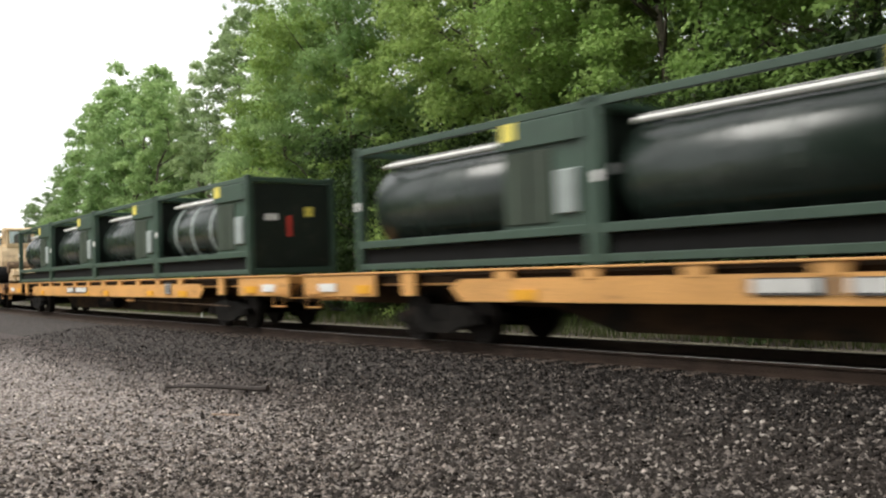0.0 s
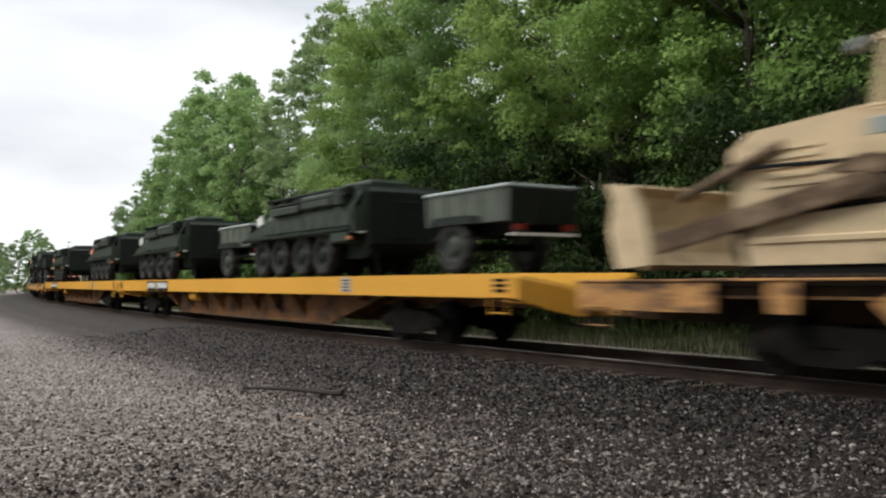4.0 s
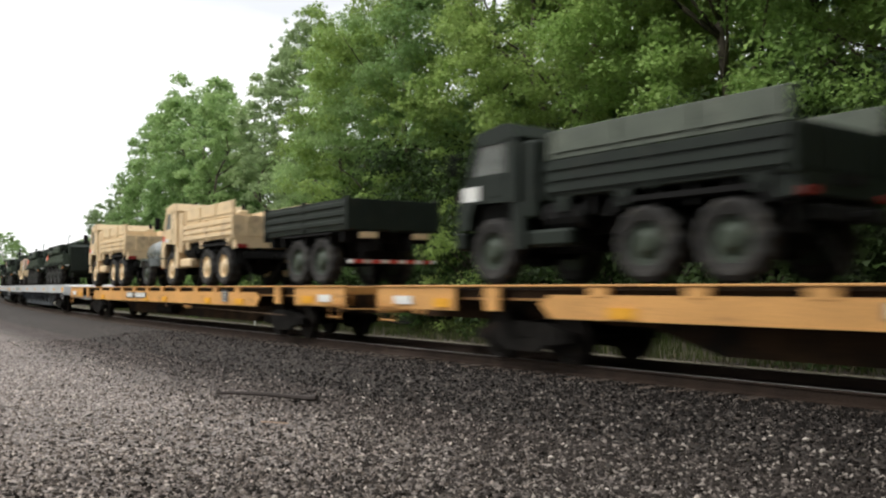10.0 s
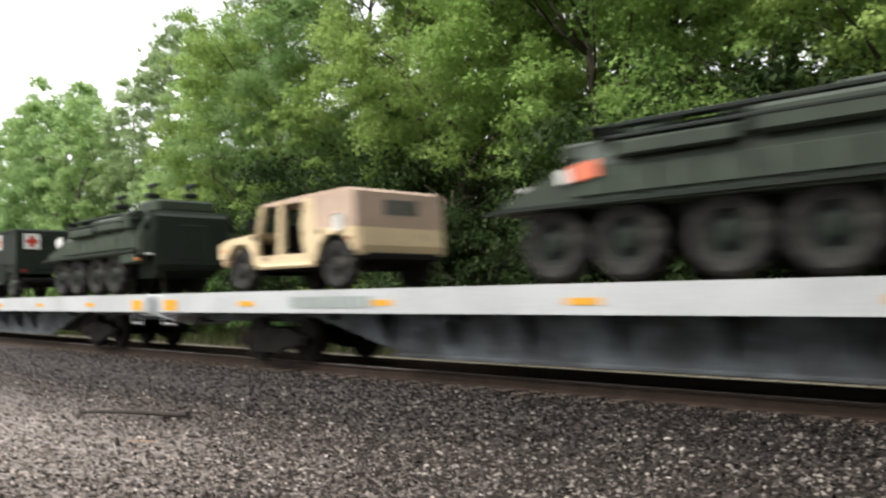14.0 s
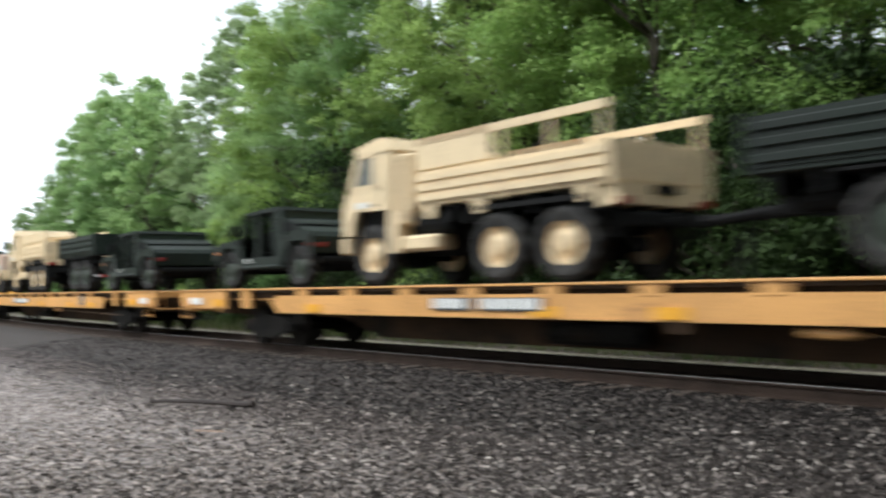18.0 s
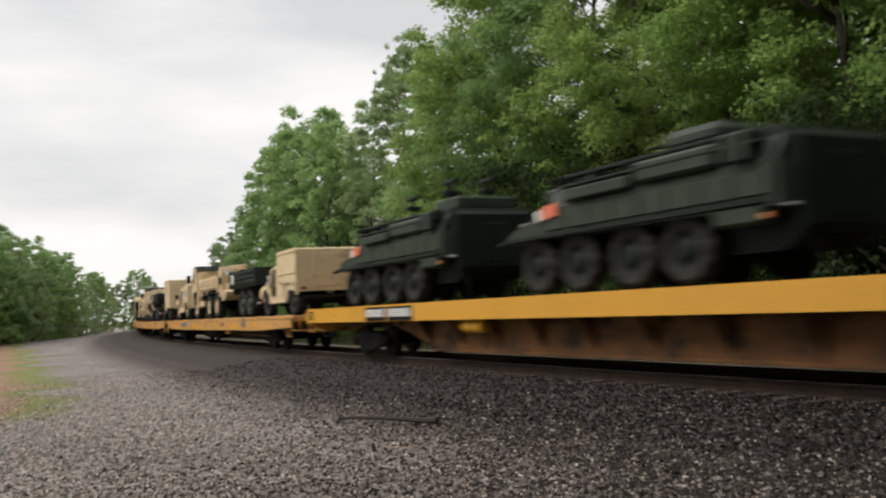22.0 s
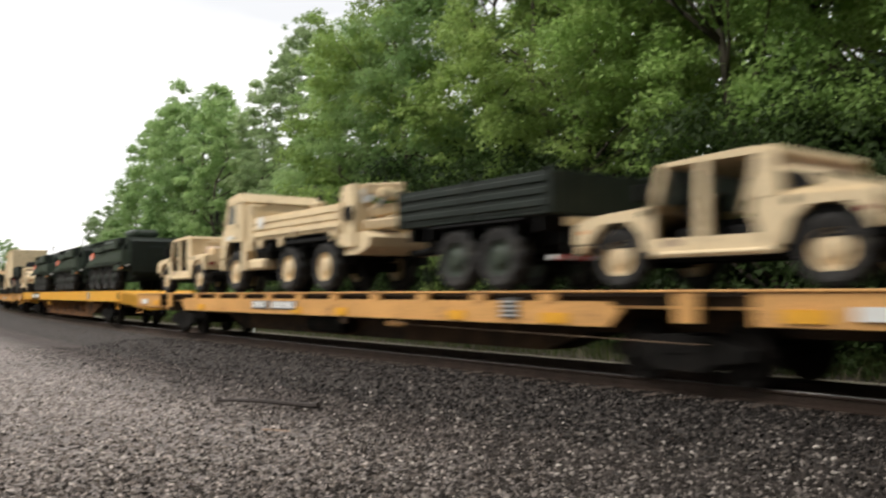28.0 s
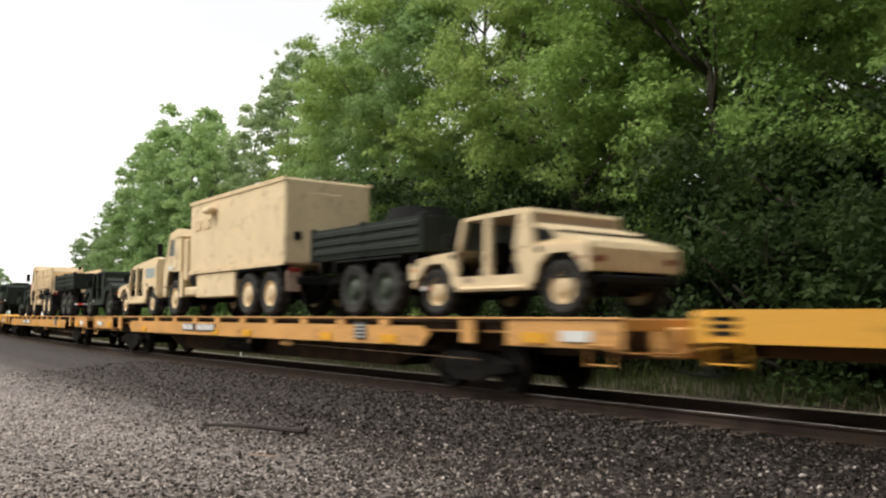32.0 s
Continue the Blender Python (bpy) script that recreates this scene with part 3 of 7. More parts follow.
def tree(seed, height, width, mat, leaves=30000, first=0.12, size=0.11, open_=0.0, label="", clumps=180, spray=0.085):
    rng = np.random.default_rng(seed)
    t = empty("tree")
    bm = bmnew()
    top = Vector((rng.normal() * 0.4, rng.normal() * 0.4, height * 0.9))
    stem = limb(bm, (0, 0, -0.1), top, height * 0.010 + 0.03, 0.03, rng, 6)
    centres, radii = [], []
    boughs, k = max(20, clumps // 3), 5
    for i in range(boughs):
        f = first + (1 - first) * ((i + 0.5) / boughs) ** 0.9
        f = min(0.97, f + rng.normal() * 0.03)
        # widest at two fifths of the crown, narrowing to the top; boughs make it uneven
        prof = math.sin(math.pi * min(1, max(0.05, 0.18 + 0.73 * (f - first) / (1 - first)))) ** 0.7
        a = i * 2.39996 + rng.normal() * 0.4
        lobe = 1 + 0.28 * noise.noise((2.2 * math.cos(a), 2.2 * math.sin(a), 5.5 * f + seed))
        rad = width * 0.49 * prof * lobe * rng.uniform(0.35, 1.0) ** 0.6
        c = Vector((math.cos(a) * rad, math.sin(a) * rad, height * f))
        if rng.uniform() < open_:
            continue
        # each bough carries its sprays on its upper and outer side
        big = width * spray * 1.25 * rng.uniform(0.65, 1.4) + 0.15
        for q in range(k):
            d = rng.normal(size=3) + np.array([math.cos(a) * 0.4, math.sin(a) * 0.4, 0.25])
            d /= np.linalg.norm(d)
            centres.append(np.array(c) + d * big * rng.uniform(0.5, 1.0) * np.array([1, 1, 1.05]))
            radii.append(big * rng.uniform(0.4, 0.75))
        if i % max(1, boughs // 18) == 0:
            z = min(max(0.4, height * f - rad * 0.75), height * 0.86)
            base = Vector((np.interp(z, [p.z for p in stem], [p.x for p in stem]), np.interp(z, [p.z for p in stem], [p.y for p in stem]), z))
            limb(bm, base, c, 0.035 + 0.004 * height * (1 - f), 0.012, rng)
    part("trunk", bm, M_BARK, t, smooth=True)
    per = leaves / sum(r * r for r in radii)
    leaves_object("crown", leaf_cloud(rng, centres, radii, per, size), mat, t)
    tagged(t, label or "broad leafy tree in fresh spring green", "tree", "trees of the wood")
    return t


def at_track(s, y, turn=0.0, k=1.0):
    m = along(s, y, bank_height(y) - 0.15 if y > 5 else 0.0)
    return Matrix.Translation(m.translation) @ Matrix.Rotation(turn, 4, "Z") @ Matrix.Scale(k, 4)


def plant(proto, m):
    ob = copy_thing(proto, m)
    ob.matrix_basis = m
    return ob


# near the camera the leaves are small and many; farther off larger and fewer
kinds = [tree(11, 17.0, 8.5, M_LEAF_A, 66000, 0.23, 0.094, label="tall maple in fresh green leaf at the wood's edge", clumps=300),
         tree(12, 18.0, 7.6, M_LEAF_B, 62000, 0.25, 0.092, label="tall tree with yellow-green young leaves", clumps=280),
         tree(13, 16.0, 9.0, M_LEAF_A, 66000, 0.20, 0.094, label="broad leafy tree branching low over the trackside", clumps=300),
         tree(14, 19.0, 8.5, M_LEAF_C, 8500, 0.10, 0.31, label="tall dark-green tree added out of view to block light", clumps=110, spray=0.12),
         tree(15, 17.0, 6.4, M_LEAF_P, 20000, 0.12, 0.13, 0.13, label="thin-leaved pale tree with sky showing through", clumps=190, spray=0.075),
         tree(16, 16.5, 7.4, M_LEAF_Q, 17000, 0.06, 0.19, label="slender tree in yellow-green leaf at the wood's edge", clumps=190),
         tree(17, 14.0, 7.0, M_LEAF_P, 9000, 0.06, 0.26, label="pale green tree far down the line, haze in its colour", clumps=110, spray=0.11),
         tree(18, 16.5, 8.2, M_LEAF_Q, 17000, 0.06, 0.205, label="leafy green tree standing farther down the line", clumps=190),
         tree(19, 18.0, 8.0, M_LEAF_B, 18000, 0.12, 0.19, label="tall yellow-green tree inside the wood", clumps=110, spray=0.12),
         tree(30, 17.5, 8.4, M_LEAF_Q, 60000, 0.08, 0.105, 0.05, label="tall tree in leaf, its green lightened for haze", clumps=270),
         tree(31, 16.0, 8.0, M_LEAF_B, 60000, 0.07, 0.105, 0.03, label="broad yellow-green tree in young leaf", clumps=260),
         tree(32, 18.0, 8.5, M_LEAF_C, 26000, 0.06, 0.15, label="tall deep-green tree inside the wood", clumps=200)]
shrubs = [tree(21, 3.4, 4.2, M_LEAF_C, 11000, 0.04, 0.085, label="leafy green bush beside the track", clumps=60, spray=0.13),
          tree(22, 2.6, 3.6, M_LEAF_D, 8000, 0.04, 0.085, label="leafy trackside bush with canopy shade in its colour", clumps=50, spray=0.13),
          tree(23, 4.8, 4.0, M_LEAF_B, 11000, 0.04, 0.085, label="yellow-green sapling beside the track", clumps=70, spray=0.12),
          tree(24, 3.2, 4.2, M_LEAF_D, 9000, 0.04, 0.08, label="undergrowth with the wood's shade in its leaf colour", clumps=36, spray=0.16),
          tree(25, 3.8, 4.2, M_LEAF_C, 5000, 0.04, 0.16, label="leafy green bush farther down the line", clumps=40, spray=0.15)]
for i, ob in enumerate(kinds + shrubs):
    ob.matrix_basis = at_track(20 + 6 * i, 13)

rw = random.Random(5)
# along the edge: metres along the track, kind, size
EDGE = [(5, 2, 1.0), (0, 0, 1.0), (-5, 1, 1.06), (-10, 2, 1.05), (-14.5, 0, 1.06), (-19, 1, 1.04), (-23, 10, 1.12), (-27.5, 9, 1.03), (-31.5, 10, 1.05), (-36, 9, 0.81), (-40, 5, 0.88),
        (-43.5, 4, 0.94), (-47, 4, 0.92), (-51, 4, 0.85), (-55, 5, 0.82), (-59.5, 7, 0.85), (-64.5, 7, 1.03), (-69.5, 5, 1.01), (-76, 7, 0.95), (-83, 5, 0.83), (-90, 6, 0.86),
        (-98, 6, 0.80), (-106, 6, 0.76), (-114, 6, 0.64), (-122, 6, 0.55)]
for s, kind, k in EDGE:
    plant(kinds[kind], at_track(s + rw.uniform(-.6, .6), 10.3 + rw.uniform(-0.8, 1.2), rw.uniform(0, 6.28), k))
for i in range(25):
    s = 8 - i * 4.7 + rw.uniform(-1, 1)
    k = 1.08 if s > -29 else 0.8 if s > -34 else 0.66 if s > -58 else 0.8 if s > -70 else 0.6
    plant(kinds[rw.choice((7, 8, 8) if s > -30 else (7, 8) if s > -38 else (6, 6, 7))], at_track(s, 15.8 + rw.uniform(-1, 1.5), rw.uniform(0, 6.28), k))
for i in range(16):
    s = 10 - i * 5.6 + rw.uniform(-1, 1)
    plant(kinds[rw.choice((11, 11, 8)) if s > -30 else 8], at_track(s, 22 + rw.uniform(-1, 2), rw.uniform(0, 6.28), 1.0 if s > -26 else 0.56 if s > -66 else 0.5))
# low bushes; the dark-leaved ones paint the shade under the crowns
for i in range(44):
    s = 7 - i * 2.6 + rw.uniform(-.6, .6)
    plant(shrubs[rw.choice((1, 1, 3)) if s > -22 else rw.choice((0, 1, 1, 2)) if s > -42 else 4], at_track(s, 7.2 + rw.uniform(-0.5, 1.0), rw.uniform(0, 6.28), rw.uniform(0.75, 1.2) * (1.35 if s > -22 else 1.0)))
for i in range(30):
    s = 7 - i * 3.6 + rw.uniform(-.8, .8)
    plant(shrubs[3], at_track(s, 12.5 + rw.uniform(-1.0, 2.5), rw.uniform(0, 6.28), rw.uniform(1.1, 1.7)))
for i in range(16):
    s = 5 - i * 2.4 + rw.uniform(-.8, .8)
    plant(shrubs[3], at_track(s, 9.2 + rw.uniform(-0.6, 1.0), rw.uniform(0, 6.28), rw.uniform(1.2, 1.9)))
# unseen trees, added right of and behind the camera to cut the light
for x, y, k in ((8, -3, 1.0), (9.5, 3.2, 0.9), (14, 5, 0.95), (12, 0, 1.05), (19, -1, 1.1), (25, 6, 1.0), (5, -7, 1.0), (0.5, -8, 1.0), (-4.5, -8.5, 1.0), (-7, -14, 1.0), (0, -15, 1.0), (31, 7, 1.0), (13, -2, 1.0), (17, 3, 0.95), (12, -9, 1.05), (15, -16, 1.0), (9, -21, 1.05), (2, -26, 1.0), (22, -7, 1.1), (27, 3, 1.0), (22, -18, 1.1), (32, -8, 1.0), (14, -28, 1.1), (-6, -31, 1.0), (36, 4, 1.0), (44, 0, 1.0)):
    plant(kinds[3], Matrix.Translation((x, y, -0.2)) @ Matrix.Rotation(rw.uniform(0, 6), 4, "Z") @ Matrix.Scale(k, 4))
for i in range(9):
    plant(kinds[11 if i < 3 else 3], at_track(9 + i * 5.2 + rw.uniform(-1, 1), 8.6 + rw.uniform(-0.6, 1.5), rw.uniform(0, 6.28), rw.uniform(1.0, 1.2)))
    plant(kinds[3], at_track(15 + i * 5.6 + rw.uniform(-1, 1), -7.0 + rw.uniform(-1.2, 0.6), rw.uniform(0, 6.28), rw.uniform(1.0, 1.2)))
# the trees that close the yard to the west
for x, y, k in ((-62, -13, .66), (-68, -9, .66), (-74, -6, .64), (-80, -3, .64), (-86, -1, .62), (-92, 1.5, .6), (-98, 4, .6), (-104, 6, .58), (-110, 8.5, .56), (-117, 10.5, .54), (-124, 13, .52), (-132, 15.5, .5),
                (-141, 18.5, .5), (-150, 21, .5), (-160, 24.5, .5), (-66, -19, .8), (-74, -13, .8), (-84, -8, .78), (-96, -3, .76), (-108, 1, .74), (-120, 6, .7), (-134, 11, .7), (-148, 16, .66),
                (-70, -7, .5), (-77, -9, .72), (-83, -5, .68), (-89, -4.5, .74), (-95, -1, .66), (-101, 1, .72), (-107, 3.5, .64), (-114, 5, .7), (-121, 9, .6), (-128, 10, .68), (-138, 14, .6), (-155, 22, .6), (-170, 29, .55),
                (-180, 33, .6), (-190, 37, .55), (-64, -14, .9), (-60, -20, .95), (-56, -24, .95)):
    plant(kinds[rw.choice((5, 6, 6, 7))], Matrix.Translation((x, y, -0.2)) @ Matrix.Rotation(rw.uniform(0, 6), 4, "Z") @ Matrix.Scale(k * 1.22, 4))
for i in range(26):
    x = -56 - i * 3.4
    plant(shrubs[rw.choice((0, 2))], Matrix.Translation((x, -9.5 + i * 1.02 + rw.uniform(-1, 1), -0.1)) @ Matrix.Rotation(rw.uniform(0, 6), 4, "Z") @ Matrix.Scale(rw.uniform(0.9, 1.5), 4))

# ---- flat cars ----
def truck(parent, x):
    """A two-axle bogie under a flat car."""
    bm = bmnew()
    for y in (-1.0, 1.0):
        prism(bm, [(-1.15, 0.50), (-1.15, 0.36), (-0.62, 0.30), (-0.35, 0.18), (0.35, 0.18), (0.62, 0.30), (1.15, 0.36), (1.15, 0.50), (0.55, 0.66), (-0.55, 0.66)], y - 0.08, y + 0.08)
        for dx in (-0.16, 0.0, 0.16):
            rod(bm, (dx, y, 0.24), (dx, y, 0.54), 0.055, 8)
        for dx in (-0.86, 0.86):
            rod(bm, (dx, y - 0.13 if y < 0 else y + 0.13, 0.42), (dx, y, 0.42), 0.11, 10)
    box(bm, -0.2, 0.2, -1.1, 1.1, 0.42, 0.68)
    t = part("bogie", bm, M_TRUCK, parent, "grimy cast-steel bogie")
    t.location = (x, 0, 0)
    for dx in (-0.86, 0.86):
        bm = bmnew()
        for y in (-0.75, 0.75):
            o = 0.065 if y > 0 else -0.065
            spun(bm, [(0.0, y + o), (0.30, y + o), (0.34, y + o * 0.6), (0.42, y + o), (0.42, y - o), (0.455, y - o), (0.455, y - o * 1.6), (0.0, y - o * 1.6)], 20)
        rod(bm, (0, -0.75, 0), (0, 0.75, 0), 0.08, 10)
        w = part("wheelset", bm, M_WHEEL, t)
        w.location = (dx, 0, 0.42)
    return t


def lettering(bm, x, z, y, bars, h=0.09, gap=0.05):
    """Worn lettering as plain bars."""
    for i, w in enumerate(bars):
        box(bm, x, x + w, y - 0.004, y + 0.002, z, z + h)
        x += w + gap
    return bm


def flat_car(style, length, label):
    car = empty("flat_car")
    h = length / 2
    deck = {"stake": 1.28, "edge": 1.22, "belly": 1.38, "pale": 1.39, "heavy": 1.26}[style]
    paint = {"stake": M_YELLOW, "edge": M_YELLOW, "belly": M_YELLOW_NEW, "pale": M_WHITECAR, "heavy": M_YELLOW_RUST}[style]
    # stake, heavy and edge cars take a darker brown beneath than belly cars
    under = M_GREYUNDER if style == "pale" else M_UNDER if style == "belly" else M_DARKUNDER
    W = 1.37
    end = 2.6 if style in ("stake", "heavy") else 0.12 if style != "edge" else 0.25
    bm = bmnew()
    inner = h - (end if style in ("belly", "pale") else 0.6)
    box(bm, -inner, inner, -W + 0.05, W - 0.05, deck - 0.09, deck - 0.012, 0.01)
    part("deck", bm, M_TIE, car, "worn wooden deck")
    for y in (-W, W):
        o = 1 if y > 0 else -1
        bm = bmnew()
        if style in ("stake", "heavy"):
            box(bm, -h + 0.1, h - 0.1, y - 0.05, y + 0.05, deck - 0.035, deck, 0.008)                      # top flange
            cut = h - 5.0
            prism(bm, [(-cut, deck - 0.16), (-cut - 0.25, deck - 0.30), (-cut, deck - 0.53), (cut, deck - 0.53), (cut + 0.25, deck - 0.30), (cut, deck - 0.16)], y - 0.02, y + 0.02)
            for e in (-1, 1):
                a, b = sorted((e * (h - 0.1), e * (h - end)))
                box(bm, a, b, y - 0.02, y + 0.025, deck - 0.46, deck - 0.035, 0.01)
                a, b = sorted((e * (h - end), e * (cut - 0.1)))
                box(bm, a, b, y - o * 0.16 - 0.012, y - o * 0.16 + 0.012, deck - 0.26, deck - 0.03)
        elif style == "edge":
            box(bm, -h, h, y - 0.04, y + 0.05, deck - 0.11, deck, 0.012)
            prism(bm, [(-h + 0.3, deck - 0.12), (-h + 0.3, deck - 0.40), (-h + 5, deck - 0.52), (h - 5, deck - 0.52), (h - 0.3, deck - 0.40), (h - 0.3, deck - 0.12)], y - 0.03, y + 0.03)
        else:
            prism(bm, [(-h + end, deck), (-h + end, deck - 0.42), (h - end, deck - 0.42), (h - end, deck)], y - 0.04, y + 0.04)
        if style in ("stake", "heavy"):
            wb = bmnew()   # recessed web behind the pockets, dark brown so the gaps show
            box(wb, -h + 0.1, h - 0.1, y - o * 0.15 - 0.012, y - o * 0.15 + 0.012, deck - 0.22, deck - 0.04)
            part("sill_web", wb, under, car)
        part("side_sill", bm, paint, car, "yellow-painted steel side sill" if style != "pale" else "pale grey painted side sill")
        if style in ("stake", "heavy"):
            xs = [-h + end + 1.0] + [-(h - 6.0) + 1.72 * i for i in range(int((2 * h - 12) / 1.72) + 1)] + [h - end - 1.0]
            for i, x in enumerate(xs):
                bm = bmnew()
                low = 0.44 if i in (0, len(xs) - 1) else 0.19
                prism(bm, [(x - 0.2, deck - 0.035), (x - 0.17, deck - low), (x + 0.17, deck - low), (x + 0.2, deck - 0.035)], y - 0.03, y + 0.045)
                part("stake_pocket", bm, paint, car)
        if style in ("belly", "pale"):
            # the deep trussed belly under the sill, with its row of slanted gussets
            bm = bmnew()
            yy = y - o * 0.42
            cut = h - 6.3
            prism(bm, [(-cut - 1.3, deck - 0.40), (-cut + 1.6, deck - 1.12), (cut - 1.6, deck - 1.12), (cut + 1.3, deck - 0.40)], yy - 0.02, yy + 0.02)
            box(bm, -cut + 1.4, cut - 1.4, yy - 0.10, yy + 0.10, deck - 1.16, deck - 1.10, 0.01)
            part("belly_plate", bm, under, car)
            k = int((2 * cut - 1.6) / 1.55)
            for i in range(k):
                x = -cut + 1.2 + i * 1.55
                bm = bmnew()
                a = [bm.verts.new(p) for p in ((x, y, deck - 0.42), (x + 0.03, y, deck - 0.42), (x + 0.03, yy, deck - 0.42), (x, yy, deck - 0.42),
                                               (x, yy, deck - 1.05), (x + 0.03, yy, deck - 1.05))]
                for f in ((0, 1, 2, 3), (0, 4, 5, 1), (3, 4, 0), (1, 5, 2), (2, 5, 4, 3)):
                    bm.faces.new([a[j] for j in f])
                part("gusset", bm, under, car)
    # centre sill, crossbearers, ends, couplers
    bm = bmnew()
    d = 1.02 if style != "edge" else 0.95
    prism(bm, [(-h + 0.4, deck - 0.14), (-h + 0.4, deck - 0.62), (-h + 6.2, deck - 0.66), (-h + 7.4, deck - d), (h - 7.4, deck - d), (h - 6.2, deck - 0.66), (h - 0.4, deck - 0.62), (h - 0.4, deck - 0.14)], -0.42, 0.42)
    part("centre_sill", bm, under, car)
    for i in range(int(length / 3) - 3):
        bm = bmnew()
        x = -h + 6.0 + i * (length - 12.0) / max(1, int(length / 3) - 4)
        prism(bm, [(x - 0.06, deck - 0.14), (x - 0.06, deck - 0.55), (x + 0.06, deck - 0.55), (x + 0.06, deck - 0.14)], -W + 0.18, W - 0.18)
        part("crossbearer", bm, under, car)
    for e in (-1, 1):
        bm = bmnew()
        if style in ("belly", "pale"):
            # the end tapers and drops from the deck's corners to the draft gear
            rings = []
            for x, w, z1, z0 in ((h - end, W + 0.03, deck, deck - 0.42), (h, W + 0.03, deck - 0.02, deck - 0.44), (h + 0.26, 0.85, deck - 0.15, deck - 0.64),
                                 (h + 0.42, 0.45, deck - 0.26, deck - 0.74)):
                rings.append([bm.verts.new((e * x, y, z)) for y, z in ((-w, z0), (-w, z1 - 0.06), (-w + 0.06, z1), (w - 0.06, z1), (w, z1 - 0.06), (w, z0))])
            for u, v in zip(rings, rings[1:]):
                for i in range(6):
                    j = (i + 1) % 6
                    bm.faces.new((u[i], u[j], v[j], v[i]))
            bm.faces.new(rings[0])
            bm.faces.new(rings[-1])
            bmesh.ops.recalc_face_normals(bm, faces=bm.faces)
        else:
            # a narrow end beam over open draft gear
            a, b = sorted((e * (h - 0.1), e * (h - 0.22)))
            box(bm, a, b, -W + 0.02, W - 0.02, deck - 0.2, deck - 0.02, 0.015)
            a, b = sorted((e * (h + 0.12), e * (h - 0.5)))
            box(bm, a, b, -0.42, 0.42, deck - 0.60, deck - 0.14, 0.03)
            part("end_plate", box(bmnew(), min(e * (h - 0.5), e * (h - 0.46)), max(e * (h - 0.5), e * (h - 0.46)), -W + 0.05, W - 0.05, deck - 0.44, deck - 0.19), under, car)
            for y in (-1.05, 1.05):
                part("end_gusset", prism(bmnew(), [(e * (h - 0.46), deck - 0.44), (e * (h - 0.46), deck - 0.2), (e * (h - 0.31), deck - 0.2)], y - 0.03, y + 0.03), paint, car)
        part("end_sill", bm, paint, car)
        lever = [Vector((e * (h - 0.45), -W, deck - 0.46)), Vector((e * (h - 0.05), -W + 0.05, deck - 0.5)), Vector((e * (h + 0.12), -0.5, deck - 0.52)), Vector((e * (h + 0.3), -0.15, deck - 0.42))]
        bm = bmnew()
        for u, v in zip(lever, lever[1:]):
            rod(bm, u, v, 0.016, 6)
        part("uncoupling_lever", bm, paint, car)
        bm = bmnew()
        a, b = sorted((e * (h - 0.3), e * (h + 0.35)))
        box(bm, a, b, -0.12, 0.12, 0.76, 0.98, 0.03)
        a, b = sorted((e * (h + 0.2), e * (h + 0.52)))
        box(bm, a, b, -0.2, 0.14, 0.70, 1.02, 0.05)
        part("coupler", bm, M_TRUCK, car, "grimy knuckle coupler")
        bm = bmnew()
        p = [Vector((e * (h - 0.2), -0.45, 0.82)), Vector((e * (h + 0.1), -0.45, 0.52)), Vector((e * (h + 0.45), -0.35, 0.46)), Vector((e * (h + 0.62), -0.3, 0.6))]
        for u, v in zip(p, p[1:]):
            rod(bm, u, v, 0.025, 6)
        part("brake_hose", bm, M_BLACK, car)
        truck(car, e * (h - 4.0))
        bm = bmnew()
        x = e * (h - 0.5)
        for dz in (0.1, 0.38):
            rod(bm, (x - 0.25, -W - 0.05, deck - dz - 0.3), (x + 0.25, -W - 0.05, deck - dz - 0.3), 0.012, 6)
        for dx in (-0.25, 0.25):
            rod(bm, (x + dx, -W - 0.05, deck - 0.3), (x + dx, -W - 0.05, deck - 0.72), 0.012, 6)
        part("grab_step", bm, paint, car)
    if style in ("stake", "heavy", "edge"):
        part("brake_rod", rod(bmnew(), (h - 3.4, -1.28, deck - 0.72), (3.3, -1.24, deck - 0.64), 0.010, 6), M_DUSTYSTEEL, car)
        part("slack_adjuster", spun(bmnew(), [(0.01, -0.34), (0.06, -0.3), (0.075, 0.12), (0.03, 0.3), (0.01, 0.34)], 10, "X", (3.05, -1.24, deck - 0.63)), M_YELLOW, car)
        if style != "edge":
            part("hanger_bracket", prism(bmnew(), [(0.98, deck - 0.5), (1.04, deck - 0.68), (1.22, deck - 0.68), (1.28, deck - 0.5)], -W - 0.01, -W + 0.05), M_DARKUNDER, car)
        # reservoir and valve under the deck
        part("air_reservoir", rod(bmnew(), (-1.6, -0.75, deck - 0.78), (0.2, -0.75, deck - 0.78), 0.17, 12), M_TRUCK, car)
    # worn lettering, placards and marks on the sill, as plain bars
    y = -W - 0.046
    z = deck - 0.44 if style in ("stake", "heavy") else deck - 0.36
    for x0, x1 in {"stake": ((-h + 10.2, -h + 11.2), (-h + 11.35, -h + 12.75)), "edge": ((-h + 5.6, -h + 6.4), (-h + 6.5, -h + 7.1)), "belly": ((-h + 4.65, -h + 5.9), (-h + 6.0, -h + 7.4)),
                   "pale": (), "heavy": ()}[style]:
        bm = bmnew()
        tall = 0.33 if style == "belly" else 0.25
        box(bm, x0, x1, y - 0.003, y + 0.03, z - (0.05 if style == "belly" else -0.02), z + tall - 0.02, 0.004)
        pl = part("mark_panel", bm, M_BLACK if style in ("belly", "edge") else M_DARKGREY, car, "painted panel with worn lettering")
        bm = bmnew()
